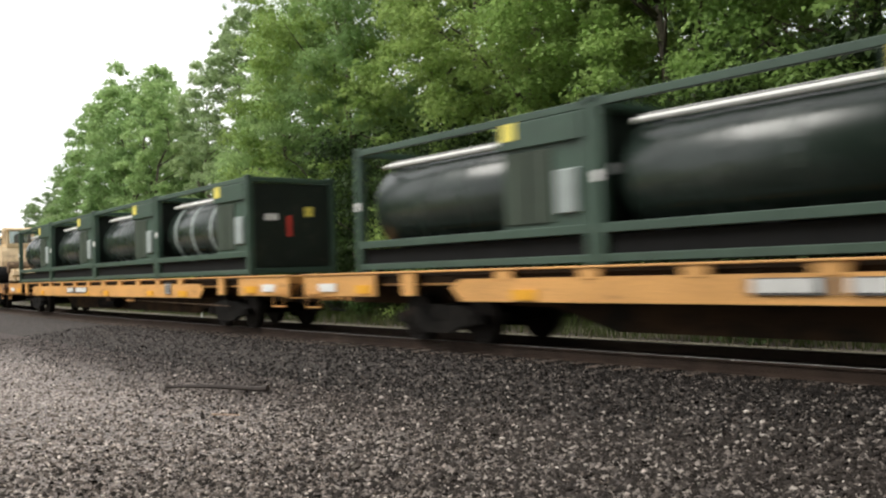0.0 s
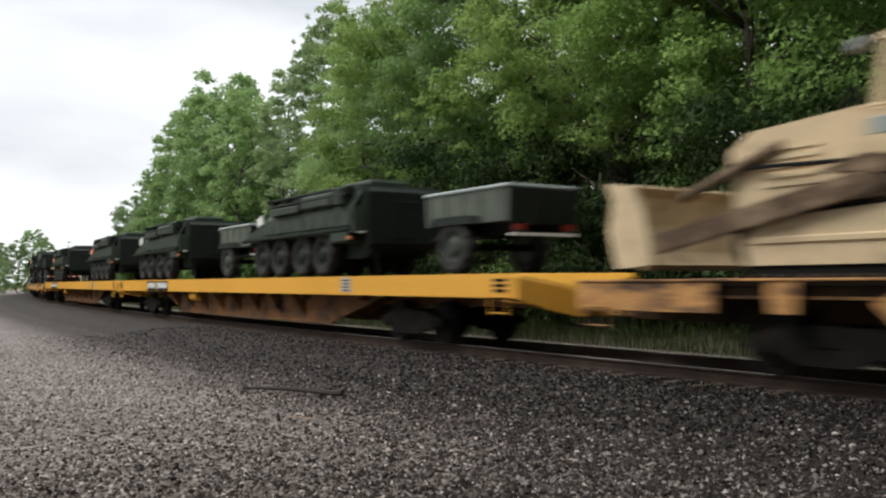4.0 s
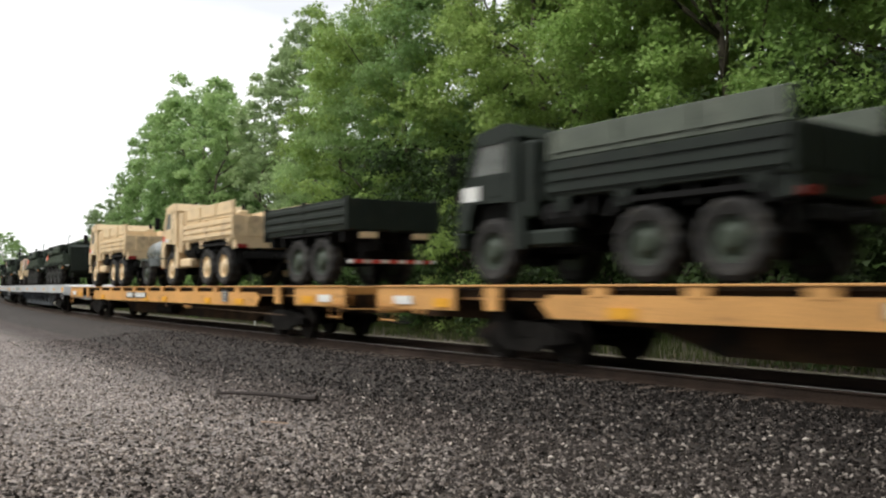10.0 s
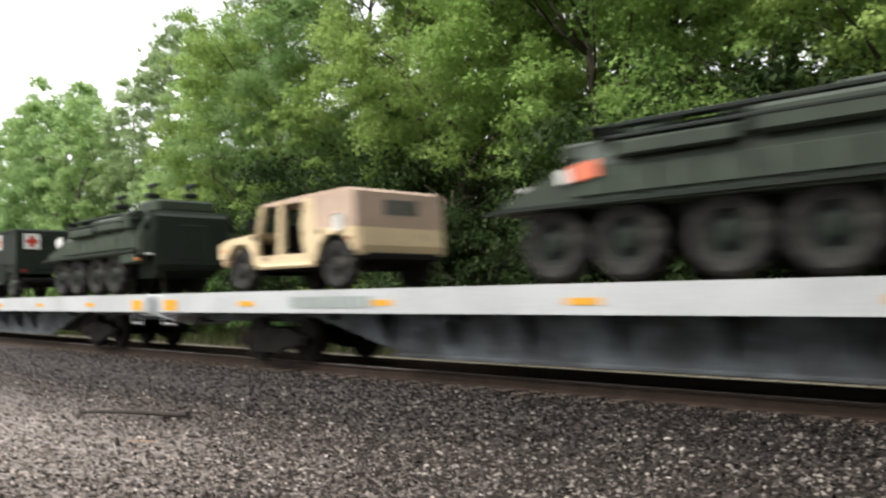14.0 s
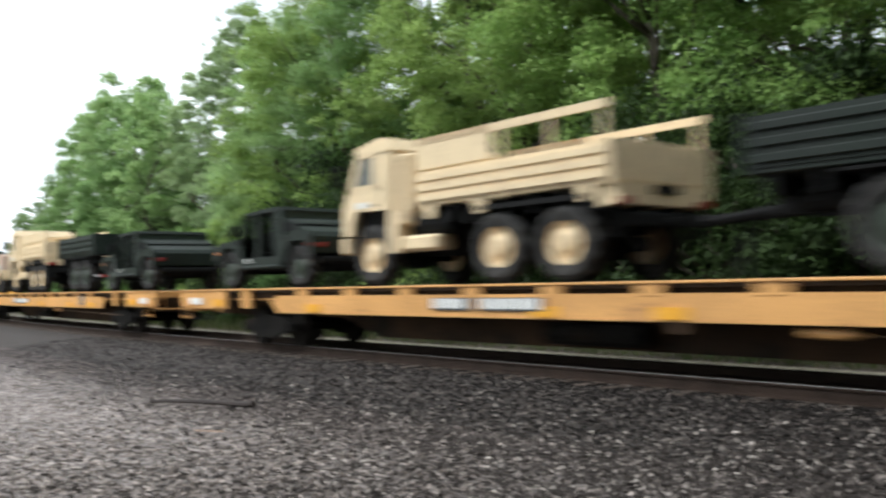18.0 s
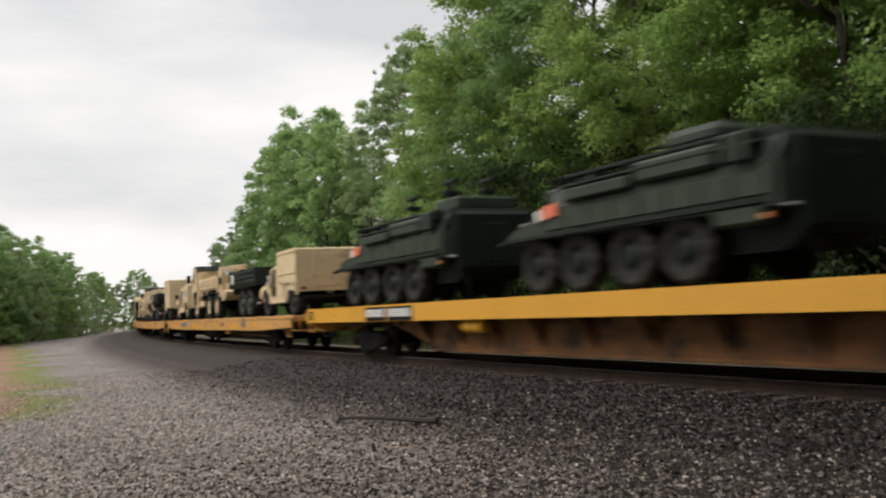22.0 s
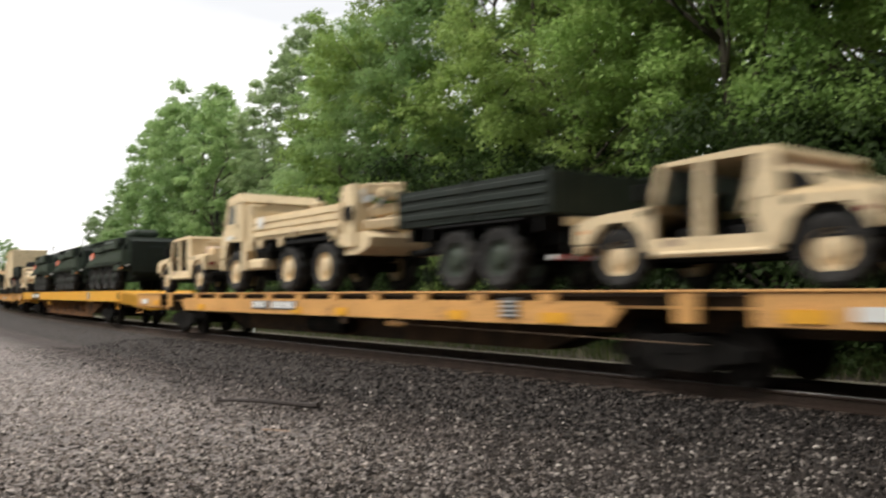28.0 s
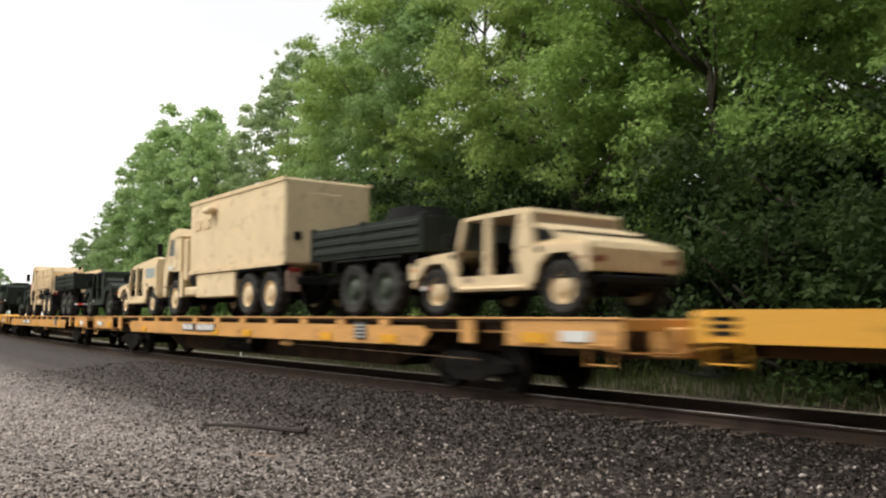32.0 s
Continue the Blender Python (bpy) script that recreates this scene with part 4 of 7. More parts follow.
        lettering(bm, x0 + 0.06, z + 0.055, y - 0.004, [0.125] * int((x1 - x0 - 0.08) / 0.16), 0.2 if style == "belly" else 0.16, 0.035)
        part("lettering", bm, M_WHITE if style != "edge" else M_GREYPANEL, pl)
    if style in ("stake", "heavy", "belly", "edge"):
        x0 = h - {"heavy": 3.7, "belly": 6.4}.get(style, 7.35)
        part("data_panel", box(bmnew(), x0 - 0.04, x0 + 0.42, y + 0.0, y + 0.02, z, z + 0.33), M_GREYPANEL if style == "belly" else M_DARKGREY, car)
        bm = bmnew()
        for i in range(4):
            box(bm, x0, x0 + 0.38, y - 0.003, y + 0.01, z + 0.025 + i * 0.075, z + 0.055 + i * 0.075)
        part("lettering", bm, M_BLACK if style == "belly" else M_GREYPANEL, car)
    if style == "edge":
        part("lettering", lettering(bmnew(), -h + 7.3, z + 0.06, y - 0.004, [0.1] * 7, 0.12, 0.04), M_GREYPANEL, car)
        for x0, w, zz in ((-h + 2.2, 0.7, 0.34), (-h + 3.6, 0.4, 0.42), (-h + 8.7, 0.9, 0.40), (-4.0, 0.8, 0.44), (0.6, 0.5, 0.40), (4.3, 1.1, 0.46), (8.2, 0.6, 0.38)):
            part("yellow_patch", box(bmnew(), x0, x0 + w, y + 0.012, y + 0.03, deck - zz, deck - zz + 0.2), M_PATCH, car)
        for x0, w in ((-h + 5.0, 0.5), (2.1, 0.7), (6.2, 0.9), (-1.6, 0.4)):
            part("rust_patch", box(bmnew(), x0, x0 + w, y + 0.012, y + 0.029, deck - 0.36, deck - 0.2), M_YELLOW_RUST, car)
    if style == "stake":
        for x0, w in ((-h + 2.0, 0.45), (-h + 6.2, 0.5), (-h + 12.5, 0.5), (0.8, 0.5), (5.0, 0.5), (h - 6.4, 0.6), (h - 2.2, 0.6)):
            zz = deck - 0.40 if abs(x0) > h - 3 else deck - 0.50
            bm = bmnew()
            box(bm, x0, x0 + w, y - 0.002, y + 0.02, zz, zz + 0.16)
            part("yellow_patch", bm, M_PATCH, car)
        for e in (-1, 1):
            bm = bmnew()
            x0 = e * (h - 1.0) - 0.3
            box(bm, x0, x0 + 0.6, y - 0.006, y + 0.02, deck - 0.36, deck - 0.2)
            part("placard", bm, M_WHITE, car)
    if style == "pale":
        for i in range(6):
            x0 = -h + 3.4 + i * 4.1
            bm = bmnew()
            box(bm, x0, x0 + 0.55, y - 0.003, y + 0.02, deck - 0.29, deck - 0.19)
            part("reflector", bm, M_PATCH, car, "orange reflective mark")
        for e in (-1, 1):
            bm = bmnew()
            x0 = e * (h - 0.55) - 0.3
            box(bm, x0, x0 + 0.6, y - 0.006, y + 0.02, deck - 0.38, deck - 0.14)
            part("orange_panel", bm, M_PATCH, car)
        bm = bmnew()
        lettering(bm, -h + 5.2, deck - 0.32, y - 0.003, [0.3] * 4 + [0.2] * 4, 0.2)
        part("lettering", bm, M_GREYTARP, car)
    if style == "belly":
        for e in (-1, 1):
            bm = bmnew()
            x0 = e * (h - 0.45) - 0.2
            for i in range(3):
                box(bm, x0, x0 + 0.38, y - 0.006, y + 0.01, deck - 0.32 + i * 0.09, deck - 0.27 + i * 0.09)
            part("step_slots", bm, M_BLACK, car)
        bm = bmnew()
        rod(bm, (-h + 9.5, -1.15, deck - 0.58), (-h + 10.3, -1.15, deck - 0.58), 0.14, 12)
        part("brake_cylinder", bm, M_PATCH, car, "yellow-painted brake cylinder")
    tagged(car, label, "flat car", "flat cars of the train")
    return car


DECK = {"stake": 1.28, "edge": 1.22, "belly": 1.38, "pale": 1.39, "heavy": 1.26}
LABELS = {"stake": "weathered yellow flat car with stake pockets along its sill", "edge": "scuffed yellow flat car with a plain edge rail",
          "belly": "bright yellow flat car with a deep brown underframe", "pale": "pale grey flat car with orange reflective marks", "heavy": "short rust-stained yellow heavy-duty flat car"}
# joints between the cars, metres from abreast of the camera at 0 s
JOINTS = (13.2, -15.75, -44.5, -64.56, -93.16, -121.5, -150.84, -179.59, -208.48, -237.13, -266.13, -294.93, -324.77, -353.74, -382.45, -411.64, -441.2, -469.93, -498.8, -527.7)
STYLES = ("stake", "stake", "heavy", "belly", "belly", "stake", "stake", "pale", "pale", "stake", "stake", "belly", "edge", "edge", "stake", "belly", "stake", "stake", "belly")
# how far each car stands off the middle between its joints
SHIFT = (-0.4, 0.3, 0.0, -0.1, 0.0, -0.2, 0.0, -0.45, 0.0, 0.2, -0.2, -0.35, 0.0, 0.0, 0.0, -0.4, 0.0, 0.0, 0.0)
built = {}
for a, b, style, off in zip(JOINTS, JOINTS[1:], STYLES, SHIFT):
    if style not in built:
        built[style] = flat_car(style, 27.75 if style != "heavy" else 18.8, LABELS[style])
        car = built[style]
    else:
        car = copy_thing(built[style], Matrix())
    ride(car, (a + b) / 2 + off, RAIL)

# ---- what the train carries; every vehicle faces -x, z = 0 on the deck ----
def wheel(parent, x, y, r, width, rim, hub=0.56, name="wheel", lugs=True):
    """Tyre, rim and hub; the outer side is away from the vehicle's middle line."""
    o = 1 if y > 0 else -1
    h = width / 2
    bm = bmnew()
    spun(bm, [(r * hub, -h * 0.8), (r * 0.82, -h), (r * 0.97, -h * 0.72), (r, -h * 0.3), (r, h * 0.3), (r * 0.97, h * 0.72), (r * 0.82, h), (r * hub, h * 0.8)], 56 if lugs else 24,
         cog=0.02 if lugs else 0.0)
    t = part("wheel", bm, M_TYRE, parent)
    t.location = (x, y, r)
    bm = bmnew()
    k = o * h
    spun(bm, [(r * hub, k * 0.8), (r * hub * 0.95, k * 0.55), (r * hub * 0.72, k * 0.45), (r * 0.30, k * 0.75), (r * 0.2, k * 0.98), (0.001, k * 1.0)], 20)
    spun(bm, [(r * hub, -k * 0.8), (0.001, -k * 0.6)], 16)
    for i in range(8):
        a = 2 * math.pi * i / 8
        p = Vector((math.cos(a) * r * 0.42, k * 0.6, math.sin(a) * r * 0.42))
        rod(bm, p, p + Vector((0, k * 0.16, 0)), r * 0.035, 5)
    part("rim", bm, rim, t)
    return t


def lamp(parent, name, x, y, z, r, mat, axis=-1):
    bm = bmnew()
    rod(bm, (x, y, z), (x + axis * 0.05, y, z), r, 10)
    return part(name, bm, mat, parent)


def chains(thing, xs, half, z, mat=None):
    """Tie-down chains from the vehicle's frame to the deck."""
    for x0, x1 in xs:
        for y in (-half, half):
            bm = bmnew()
            rod(bm, (x0, y * 0.85, z), (x1, y * 1.12, 0.02), 0.016, 5)
            part("tie_down_chain", bm, M_TRUCK, thing)


def eight_wheeler(kind="plain", panel=True):
    t = empty("armoured_vehicle")
    G, W = M_GREEN2, 1.33
    bm = bmnew()   # upper hull
    side = [(-3.42, 1.02), (-3.20, 1.28), (-1.75, 1.80), (-1.55, 1.98), (3.18, 2.12), (3.32, 1.55), (3.30, 0.98), (-1.2, 1.02)]
    prism(bm, side, -W + 0.24, W - 0.24)
    # the bevelled sponsons
    for o in (-1, 1):
        a = [(-3.36, 1.04), (-3.1, 1.24), (-1.9, 1.50), (-1.6, 1.56), (3.25, 1.62), (3.28, 1.0)]
        inner = [bm.verts.new((x, o * (W - 0.25), z)) for x, z in a]
        outer = [bm.verts.new((x, o * (W - 0.02), z)) for x, z in a]
        up = [bm.verts.new((x, o * (W - 0.25), z + 0.36)) for x, z in a[2:5]]
        n = len(a)
        bm.faces.new(outer if o < 0 else outer[::-1])
        for i in range(n):
            j = (i + 1) % n
            bm.faces.new((outer[i], inner[i], inner[j], outer[j]) if o < 0 else (outer[j], inner[j], inner[i], outer[i]))
        for i in range(2):
            bm.faces.new((outer[2 + i], up[i], up[i + 1], outer[3 + i]))
    bmesh.ops.recalc_face_normals(bm, faces=bm.faces)
    hull = part("upper_hull", bm, G, t)
    bm = bmnew()
    prism(bm, [(-3.05, 1.02), (-2.95, 0.55), (-2.6, 0.42), (2.9, 0.42), (3.2, 0.6), (3.2, 1.02)], -0.82, 0.82)
    part("lower_hull", bm, M_GREEN, t)
    # ramp and door get the darker green, painting in the rear's shade
    bm = bmnew()
    prism(bm, [(3.30, 0.62), (3.42, 0.75), (3.40, 1.95), (3.24, 2.05), (3.2, 0.62)], -0.98, 0.98)
    ramp = part("rear_ramp", bm, M_GREEN, t)
    bm = bmnew()
    box(bm, 3.40, 3.44, -0.35, 0.35, 0.85, 1.75, 0.02)
    part("ramp_door", bm, M_GREEN, ramp)
    for o in (-1, 1):
        bm = bmnew()   # long stowage rail and boxes along the hull
        box(bm, -1.35, 3.1, o * (W + 0.02) - 0.09, o * (W + 0.02) + 0.09, 1.86, 1.91, 0.01)
        box(bm, -1.3, 2.9, o * (W - 0.12) - 0.1, o * (W - 0.12) + 0.1, 2.04, 2.10, 0.01)
        for x in (-1.3, -0.45, 0.4, 1.25, 2.1, 3.0):
            box(bm, x - 0.03, x + 0.03, o * (W - 0.08) - 0.1, o * (W - 0.08) + 0.1, 1.60, 2.06)
        part("stowage_rail", bm, M_GREEN, t)
        bm = bmnew()
        box(bm, -1.2, 0.5, o * (W + 0.02) - 0.10, o * (W + 0.02) + 0.08, 1.62, 1.83, 0.03)
        box(bm, 0.62, 2.3, o * (W + 0.0) - 0.10, o * (W + 0.0) + 0.08, 1.66, 2.0, 0.05)
        part("stowage_box", bm, G, t)
        bm = bmnew()
        prism(bm, [(-3.46, 1.0), (-3.46, 1.05), (-3.2, 1.10), (3.1, 1.12), (3.1, 1.06), (-3.2, 1.04)], o * W - 0.07, o * W + 0.07)
        part("mudguard", bm, M_GREEN, t)
        bm = bmnew()
        box(bm, 2.15, 3.05, o * (W - 0.16) - 0.2, o * (W - 0.16) + 0.18, 0.78, 1.06, 0.04)
        part("rear_bin", bm, G, t)
        bm = bmnew()
        rod(bm, (-2.95, o * 1.0, 1.36), (-3.08, o * 1.0, 1.34), 0.09, 10)
        box(bm, -3.02, -2.86, o * 1.0 - 0.13, o * 1.0 + 0.13, 1.26, 1.30)
        part("headlamp", bm, M_STEEL, t)
        bm = bmnew()
        box(bm, 3.30, 3.34, o * 1.12 - 0.10, o * 1.12 + 0.08, 0.98, 1.03, 0.01)
        part("tail_lamp", bm, M_WHITE, t)
        part("side_lamp", box(bmnew(), 2.98, 3.12, o * (W - 0.02) - 0.05, o * (W - 0.02) + 0.05, 0.84, 0.92, 0.01), M_AMBER, t, "amber marker lamp")
        for i in range(8):     # bolted armour plates
            x = -1.95 + i * 0.64
            zt = 1.50 if i else 1.42
            part("armour_plate", box(bmnew(), x + 0.02, x + 0.62, o * (W - 0.008) - 0.03, o * (W - 0.008) + 0.004, 1.17, zt, 0.008), G, t)
        for x in (-0.9, 1.0):
            part("tow_hook", rod(bmnew(), (x, o * (W + 0.03), 1.12), (x + 0.16, o * (W + 0.05), 1.16), 0.022, 6), M_BLACK, t)
        for i in range(4):
            part("smoke_launcher", rod(bmnew(), (-1.62 + 0.09 * i, o * (W - 0.2), 1.92), (-1.72 + 0.09 * i, o * (W - 0.02), 2.08), 0.04, 8), M_GREEN, t)
        part("jerry_can", box(bmnew(), 2.5, 2.68, o * (W - 0.02) - 0.17, o * (W - 0.02) + 0.13, 1.64, 2.06, 0.03), G, t)
        part("jerry_can", box(bmnew(), 2.74, 2.92, o * (W - 0.02) - 0.17, o * (W - 0.02) + 0.13, 1.64, 2.06, 0.03), G, t)
        for x in (-2.38, -1.18, 0.22, 1.44):
            wheel(t, x, o * (W - 0.26), 0.55, 0.36, M_GREEN)
            bm = bmnew()
            rod(bm, (x, o * 0.8, 0.55), (x, o * (W - 0.42), 0.55), 0.12, 8)
            rod(bm, (x + 0.1, o * 0.92, 0.6), (x + 0.25, o * 0.88, 1.02), 0.06, 8)
            part("suspension", bm, M_BLACK, t)
    # roof: hatches, periscopes, rails
    for x, y, r in ((-1.15, -0.55, 0.32), (-0.75, 0.5, 0.36), (1.6, -0.5, 0.34), (1.6, 0.5, 0.34)):
        bm = bmnew()
        rod(bm, (x, y, 2.0 + 0.03 * x), (x, y, 2.13 + 0.03 * x), r, 14)
        rod(bm, (x, y, 2.13 + 0.03 * x), (x, y, 2.17 + 0.03 * x), r * 0.82, 14)
        part("hatch", bm, G, t)
    for x, y in ((-1.5, -0.75), (-1.55, -0.5), (-1.5, -0.25), (-1.2, 0.8)):
        bm = bmnew()
        box(bm, x - 0.08, x + 0.06, y - 0.09, y + 0.09, 1.98, 2.1, 0.02)
        part("periscope", bm, M_BLACK, t)
    bm = bmnew()
    box(bm, -2.35, -1.75, -1.0, -0.5, 1.72, 1.98, 0.05)
    part("driver_hatch", bm, G, t)
    bm = bmnew()
    rod(bm, (-3.1, -0.7, 1.14), (-3.3, -0.7, 1.30), 0.05, 8)
    rod(bm, (-3.42, -0.5, 0.98), (-3.46, 0.5, 0.98), 0.07, 8)
    part("tow_bar", bm, M_GREEN, t)
    if panel:
        bm = bmnew()   # cloth panel tied on the sloping bow
        m = Matrix.Translation((-1.72, -W - 0.03, 1.50)) @ Matrix.Rotation(radians(-9), 4, "Y")
        box(bm, -0.21, 0.21, -0.03, 0.02, -0.12, 0.12, 0.01, m)
        part("marker_panel", bm, M_ORANGE, t, "orange cloth recognition panel")
        bm = bmnew()
        m = Matrix.Translation((-2.08, -W - 0.02, 1.45)) @ Matrix.Rotation(radians(-14), 4, "Y")
        box(bm, -0.08, 0.09, -0.03, 0.02, -0.10, 0.11, 0.01, m)
        part("white_placard", bm, M_WHITE, t)
    else:
        bm = bmnew()
        m = Matrix.Translation((-2.25, -W + 0.02, 1.57)) @ Matrix.Rotation(radians(-14), 4, "Y")
        box(bm, -0.2, 0.2, -0.03, 0.02, -0.13, 0.13, 0.01, m)
        part("white_placard", bm, M_WHITE, t)
    bm = bmnew()
    box(bm, -1.2, -0.9, -W - 0.1, -W - 0.07, 1.64, 1.69)
    part("side_marking", bm, M_STEEL, t)
    if kind == "station":
        bm = bmnew()
        rod(bm, (0.9, 0.0, 2.05), (0.9, 0.0, 2.22), 0.45, 16)
        box(bm, 0.35, 1.65, -0.55, 0.55, 2.2, 2.55, 0.12)
        part("weapon_station", bm, G, t)
        bm = bmnew()
        rod(bm, (0.5, -0.1, 2.42), (-0.35, -0.1, 2.46), 0.035, 8)
        part("gun_barrel", bm, M_BLACK, t)
    elif kind == "masts":
        for x, y, z in ((0.4, -0.6, 2.75), (2.3, 0.5, 2.95), (2.6, -0.7, 2.85)):
            bm = bmnew()
            rod(bm, (x, y, 2.05), (x, y, z), 0.05, 8)
            box(bm, x - 0.28, x + 0.28, y - 0.06, y + 0.06, z - 0.1, z, 0.02)
            box(bm, x - 0.1, x + 0.1, y - 0.2, y + 0.2, z - 0.38, z - 0.26, 0.02)
            part("sensor_mast", bm, M_GREEN, t)
        bm = bmnew()
        box(bm, 1.9, 3.1, -0.8, 0.8, 2.1, 2.42, 0.06)
        part("roof_pack", bm, G, t)
    else:
        bm = bmnew()
        box(bm, 1.3, 2.8, -0.62, 0.45, 2.12, 2.30, 0.06)
        box(bm, -0.3, 0.55, -0.3, 0.5, 2.05, 2.28, 0.05)
        part("roof_pack", bm, G, t)
        bm = bmnew()
        rod(bm, (2.6, -1.0, 2.1), (2.95, -1.0, 2.55), 0.02, 6)
        rod(bm, (2.95, -1.0, 2.55), (3.3, -0.9, 2.48), 0.02, 6)
        part("roof_bracket", bm, M_GREEN, t)
    chains(t, ((-3.2, -3.9), (3.2, 3.9)), 0.9, 0.75)
    return tagged(t, {"plain": "dark green eight-wheeled armoured carrier", "station": "dark green armoured carrier under a weapon station",
                      "masts": "dark green armoured carrier under sensor masts"}[kind] + (" with orange bow panel" if panel else " chained to the deck"), "armoured vehicle", "armoured vehicles on the train")


def lorry(paint, kind="high", length=6.65):
    """A cab-over six-wheeled army truck. kind: high or low sides, rails (open seat racks), crane, shelter."""
    t = empty("army_truck")
    f = -length / 2
    r = length / 2
    W = 1.2
    rim = M_TAN2 if paint is not M_GREEN else M_GREEN2
    # cab shell: two thick side walls, roof, front, back
    bm = bmnew()
    for o in (-1, 1):
        # side wall round the side window
        a = o * W
        y0, y1 = a - 0.035, a + 0.035
        for nm, pts in (("cab_side", [(f + 0.02, 0.98), (f + 0.02, 1.50), (f + 0.16, 1.80), (f + 1.62, 1.80), (f + 1.62, 1.30), (f + 1.50, 1.40), (f + 0.46, 1.44), (f + 0.34, 1.24), (f + 0.30, 0.98)]),
                        ("window_sill", [(f + 0.16, 1.79), (f + 0.22, 1.92), (f + 1.30, 1.92), (f + 1.30, 1.79)]),
                        ("front_pillar", [(f + 0.16, 1.80), (f + 0.50, 2.52), (f + 0.66, 2.52), (f + 0.40, 1.90), (f + 0.36, 1.80)]),
                        ("rear_pillar", [(f + 1.02, 1.80), (f + 1.02, 2.52), (f + 1.62, 2.52), (f + 1.62, 1.80)] if paint is not M_GREEN else [(f + 1.34, 1.80), (f + 1.34, 2.52), (f + 1.62, 2.52), (f + 1.62, 1.80)]),
                        ("door_header", [(f + 0.46, 2.44), (f + 0.55, 2.62), (f + 1.42, 2.71), (f + 1.62, 2.50), (f + 1.62, 2.44)])):
            pm = bmnew()
            prism(pm, pts, y0, y1)
            part(nm, pm, paint, t)
    box(bm, f + 1.56, f + 1.63, -W, W, 1.1, 2.50, 0.02)
    part("cab_back", bm, paint, t)
    bm = bmnew()
    prism(bm, [(f + 0.44, 2.56), (f + 0.52, 2.66), (f + 1.28, 2.77), (f + 1.44, 2.75), (f + 1.68, 2.50), (f + 1.60, 2.46)], -W - 0.03, W + 0.03)
    part("cab_roof", bm, paint if kind != "crane" or paint is M_TAN2 else M_GREEN, t)
    bm = bmnew()
    prism(bm, [(f - 0.0, 0.98), (f - 0.0, 1.50), (f + 0.14, 1.80), (f + 0.2, 1.76), (f + 0.1, 0.98)], -W, W)
    for z in (1.12, 1.22, 1.32):
        box(bm, f - 0.02, f + 0.02, -0.55, 0.55, z, z + 0.04)
    part("cab_front", bm, paint, t)
    bm = bmnew()
    prism(bm, [(f + 0.17, 1.80), (f + 0.50, 2.58), (f + 0.53, 2.58), (f + 0.20, 1.80)], -W + 0.08, W - 0.08)
    part("windscreen", bm, M_GLASS, t)
    for o in (-1, 1):
        bm = bmnew()
        prism(bm, [(f + 0.26, 1.79), (f + 0.58, 2.53), (f + 1.36, 2.53), (f + 1.36, 1.79)], o * W - 0.01, o * W + 0.01)
        part("door_window", bm, M_GLASS, t)
        bm = bmnew()
        box(bm, f + 0.05, f + 0.12, o * (W + 0.2) - 0.09, o * (W + 0.2) + 0.09, 1.95, 2.35, 0.02)
        rod(bm, (f + 0.15, o * W, 2.3), (f + 0.09, o * (W + 0.2), 2.25), 0.015, 6)
        rod(bm, (f + 0.1, o * W, 1.9), (f + 0.09, o * (W + 0.2), 2.0), 0.015, 6)
        part("wing_mirror", bm, M_BLACK, t)
        bm = bmnew()
        box(bm, f + 1.0, f + 1.1, o * (W + 0.03) - 0.02, o * (W + 0.03) + 0.02, 1.5, 1.54)
        part("door_handle", bm, M_BLACK, t)
        lamp(t, "headlamp", f - 0.0, o * 0.85, 1.12, 0.1, M_STEEL)
        bm = bmnew()
        box(bm, f + (0.16 if paint is M_GREEN else 0.5), f + (0.62 if paint is M_GREEN else 0.85), o * (W + 0.045) - 0.006, o * (W + 0.045) + 0.006, 1.48, 1.74 if paint is M_GREEN else 1.60)
        part("door_marking", bm, M_WHITE, t)
        if paint is M_TAN and kind == "high":
            part("red_marking", box(bmnew(), f + 0.2, f + 0.42, o * (W + 0.04) - 0.006, o * (W + 0.04) + 0.006, 1.52, 1.70), M_RED, t)
        part("door_seam", box(bmnew(), f + 1.28, f + 1.30, o * (W + 0.037) - 0.003, o * (W + 0.037) + 0.003, 1.3, 2.5), M_BLACK, t)
        # black block fills the arch over the front wheel, shade in its colour
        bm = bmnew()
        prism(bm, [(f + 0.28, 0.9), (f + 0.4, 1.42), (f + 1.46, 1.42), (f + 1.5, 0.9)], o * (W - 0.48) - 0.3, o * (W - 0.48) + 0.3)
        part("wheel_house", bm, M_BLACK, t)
    bm = bmnew()
    box(bm, f - 0.12, f + 0.12, -W, W, 0.62, 0.95, 0.04)
    for y in (-0.7, 0.7):
        box(bm, f - 0.2, f - 0.1, y - 0.05, y + 0.05, 0.68, 0.8)
    part("bumper", bm, paint, t)
    for o in (-1, 1):
        bm = bmnew()
        prism(bm, [(f + 1.50, 0.60), (f + 1.46, 1.0), (f + 1.48, 1.38), (f + 1.74, 1.38), (f + 1.76, 0.60)], o * (W - 0.14) - 0.16, o * (W - 0.14) + 0.16)
        part("cab_step", bm, paint, t)
        bm = bmnew()
        box(bm, f + 0.2, f + 0.34, o * 0.55 - 0.25, o * 0.55 + 0.25, 1.05, 1.75, 0.03)
        part("dashboard", bm, M_BLACK, t)
        bm = bmnew()
        box(bm, f + 0.85, f + 1.3, o * 0.65 - 0.26, o * 0.65 + 0.26, 1.35, 1.55, 0.04)
        box(bm, f + 1.28, f + 1.42, o * 0.65 - 0.25, o * 0.65 + 0.25, 1.5, 2.2, 0.05)
        part("seat", bm, M_BLACK, t)
        bm = bmnew()   # leaf springs and hangers of the rear axles
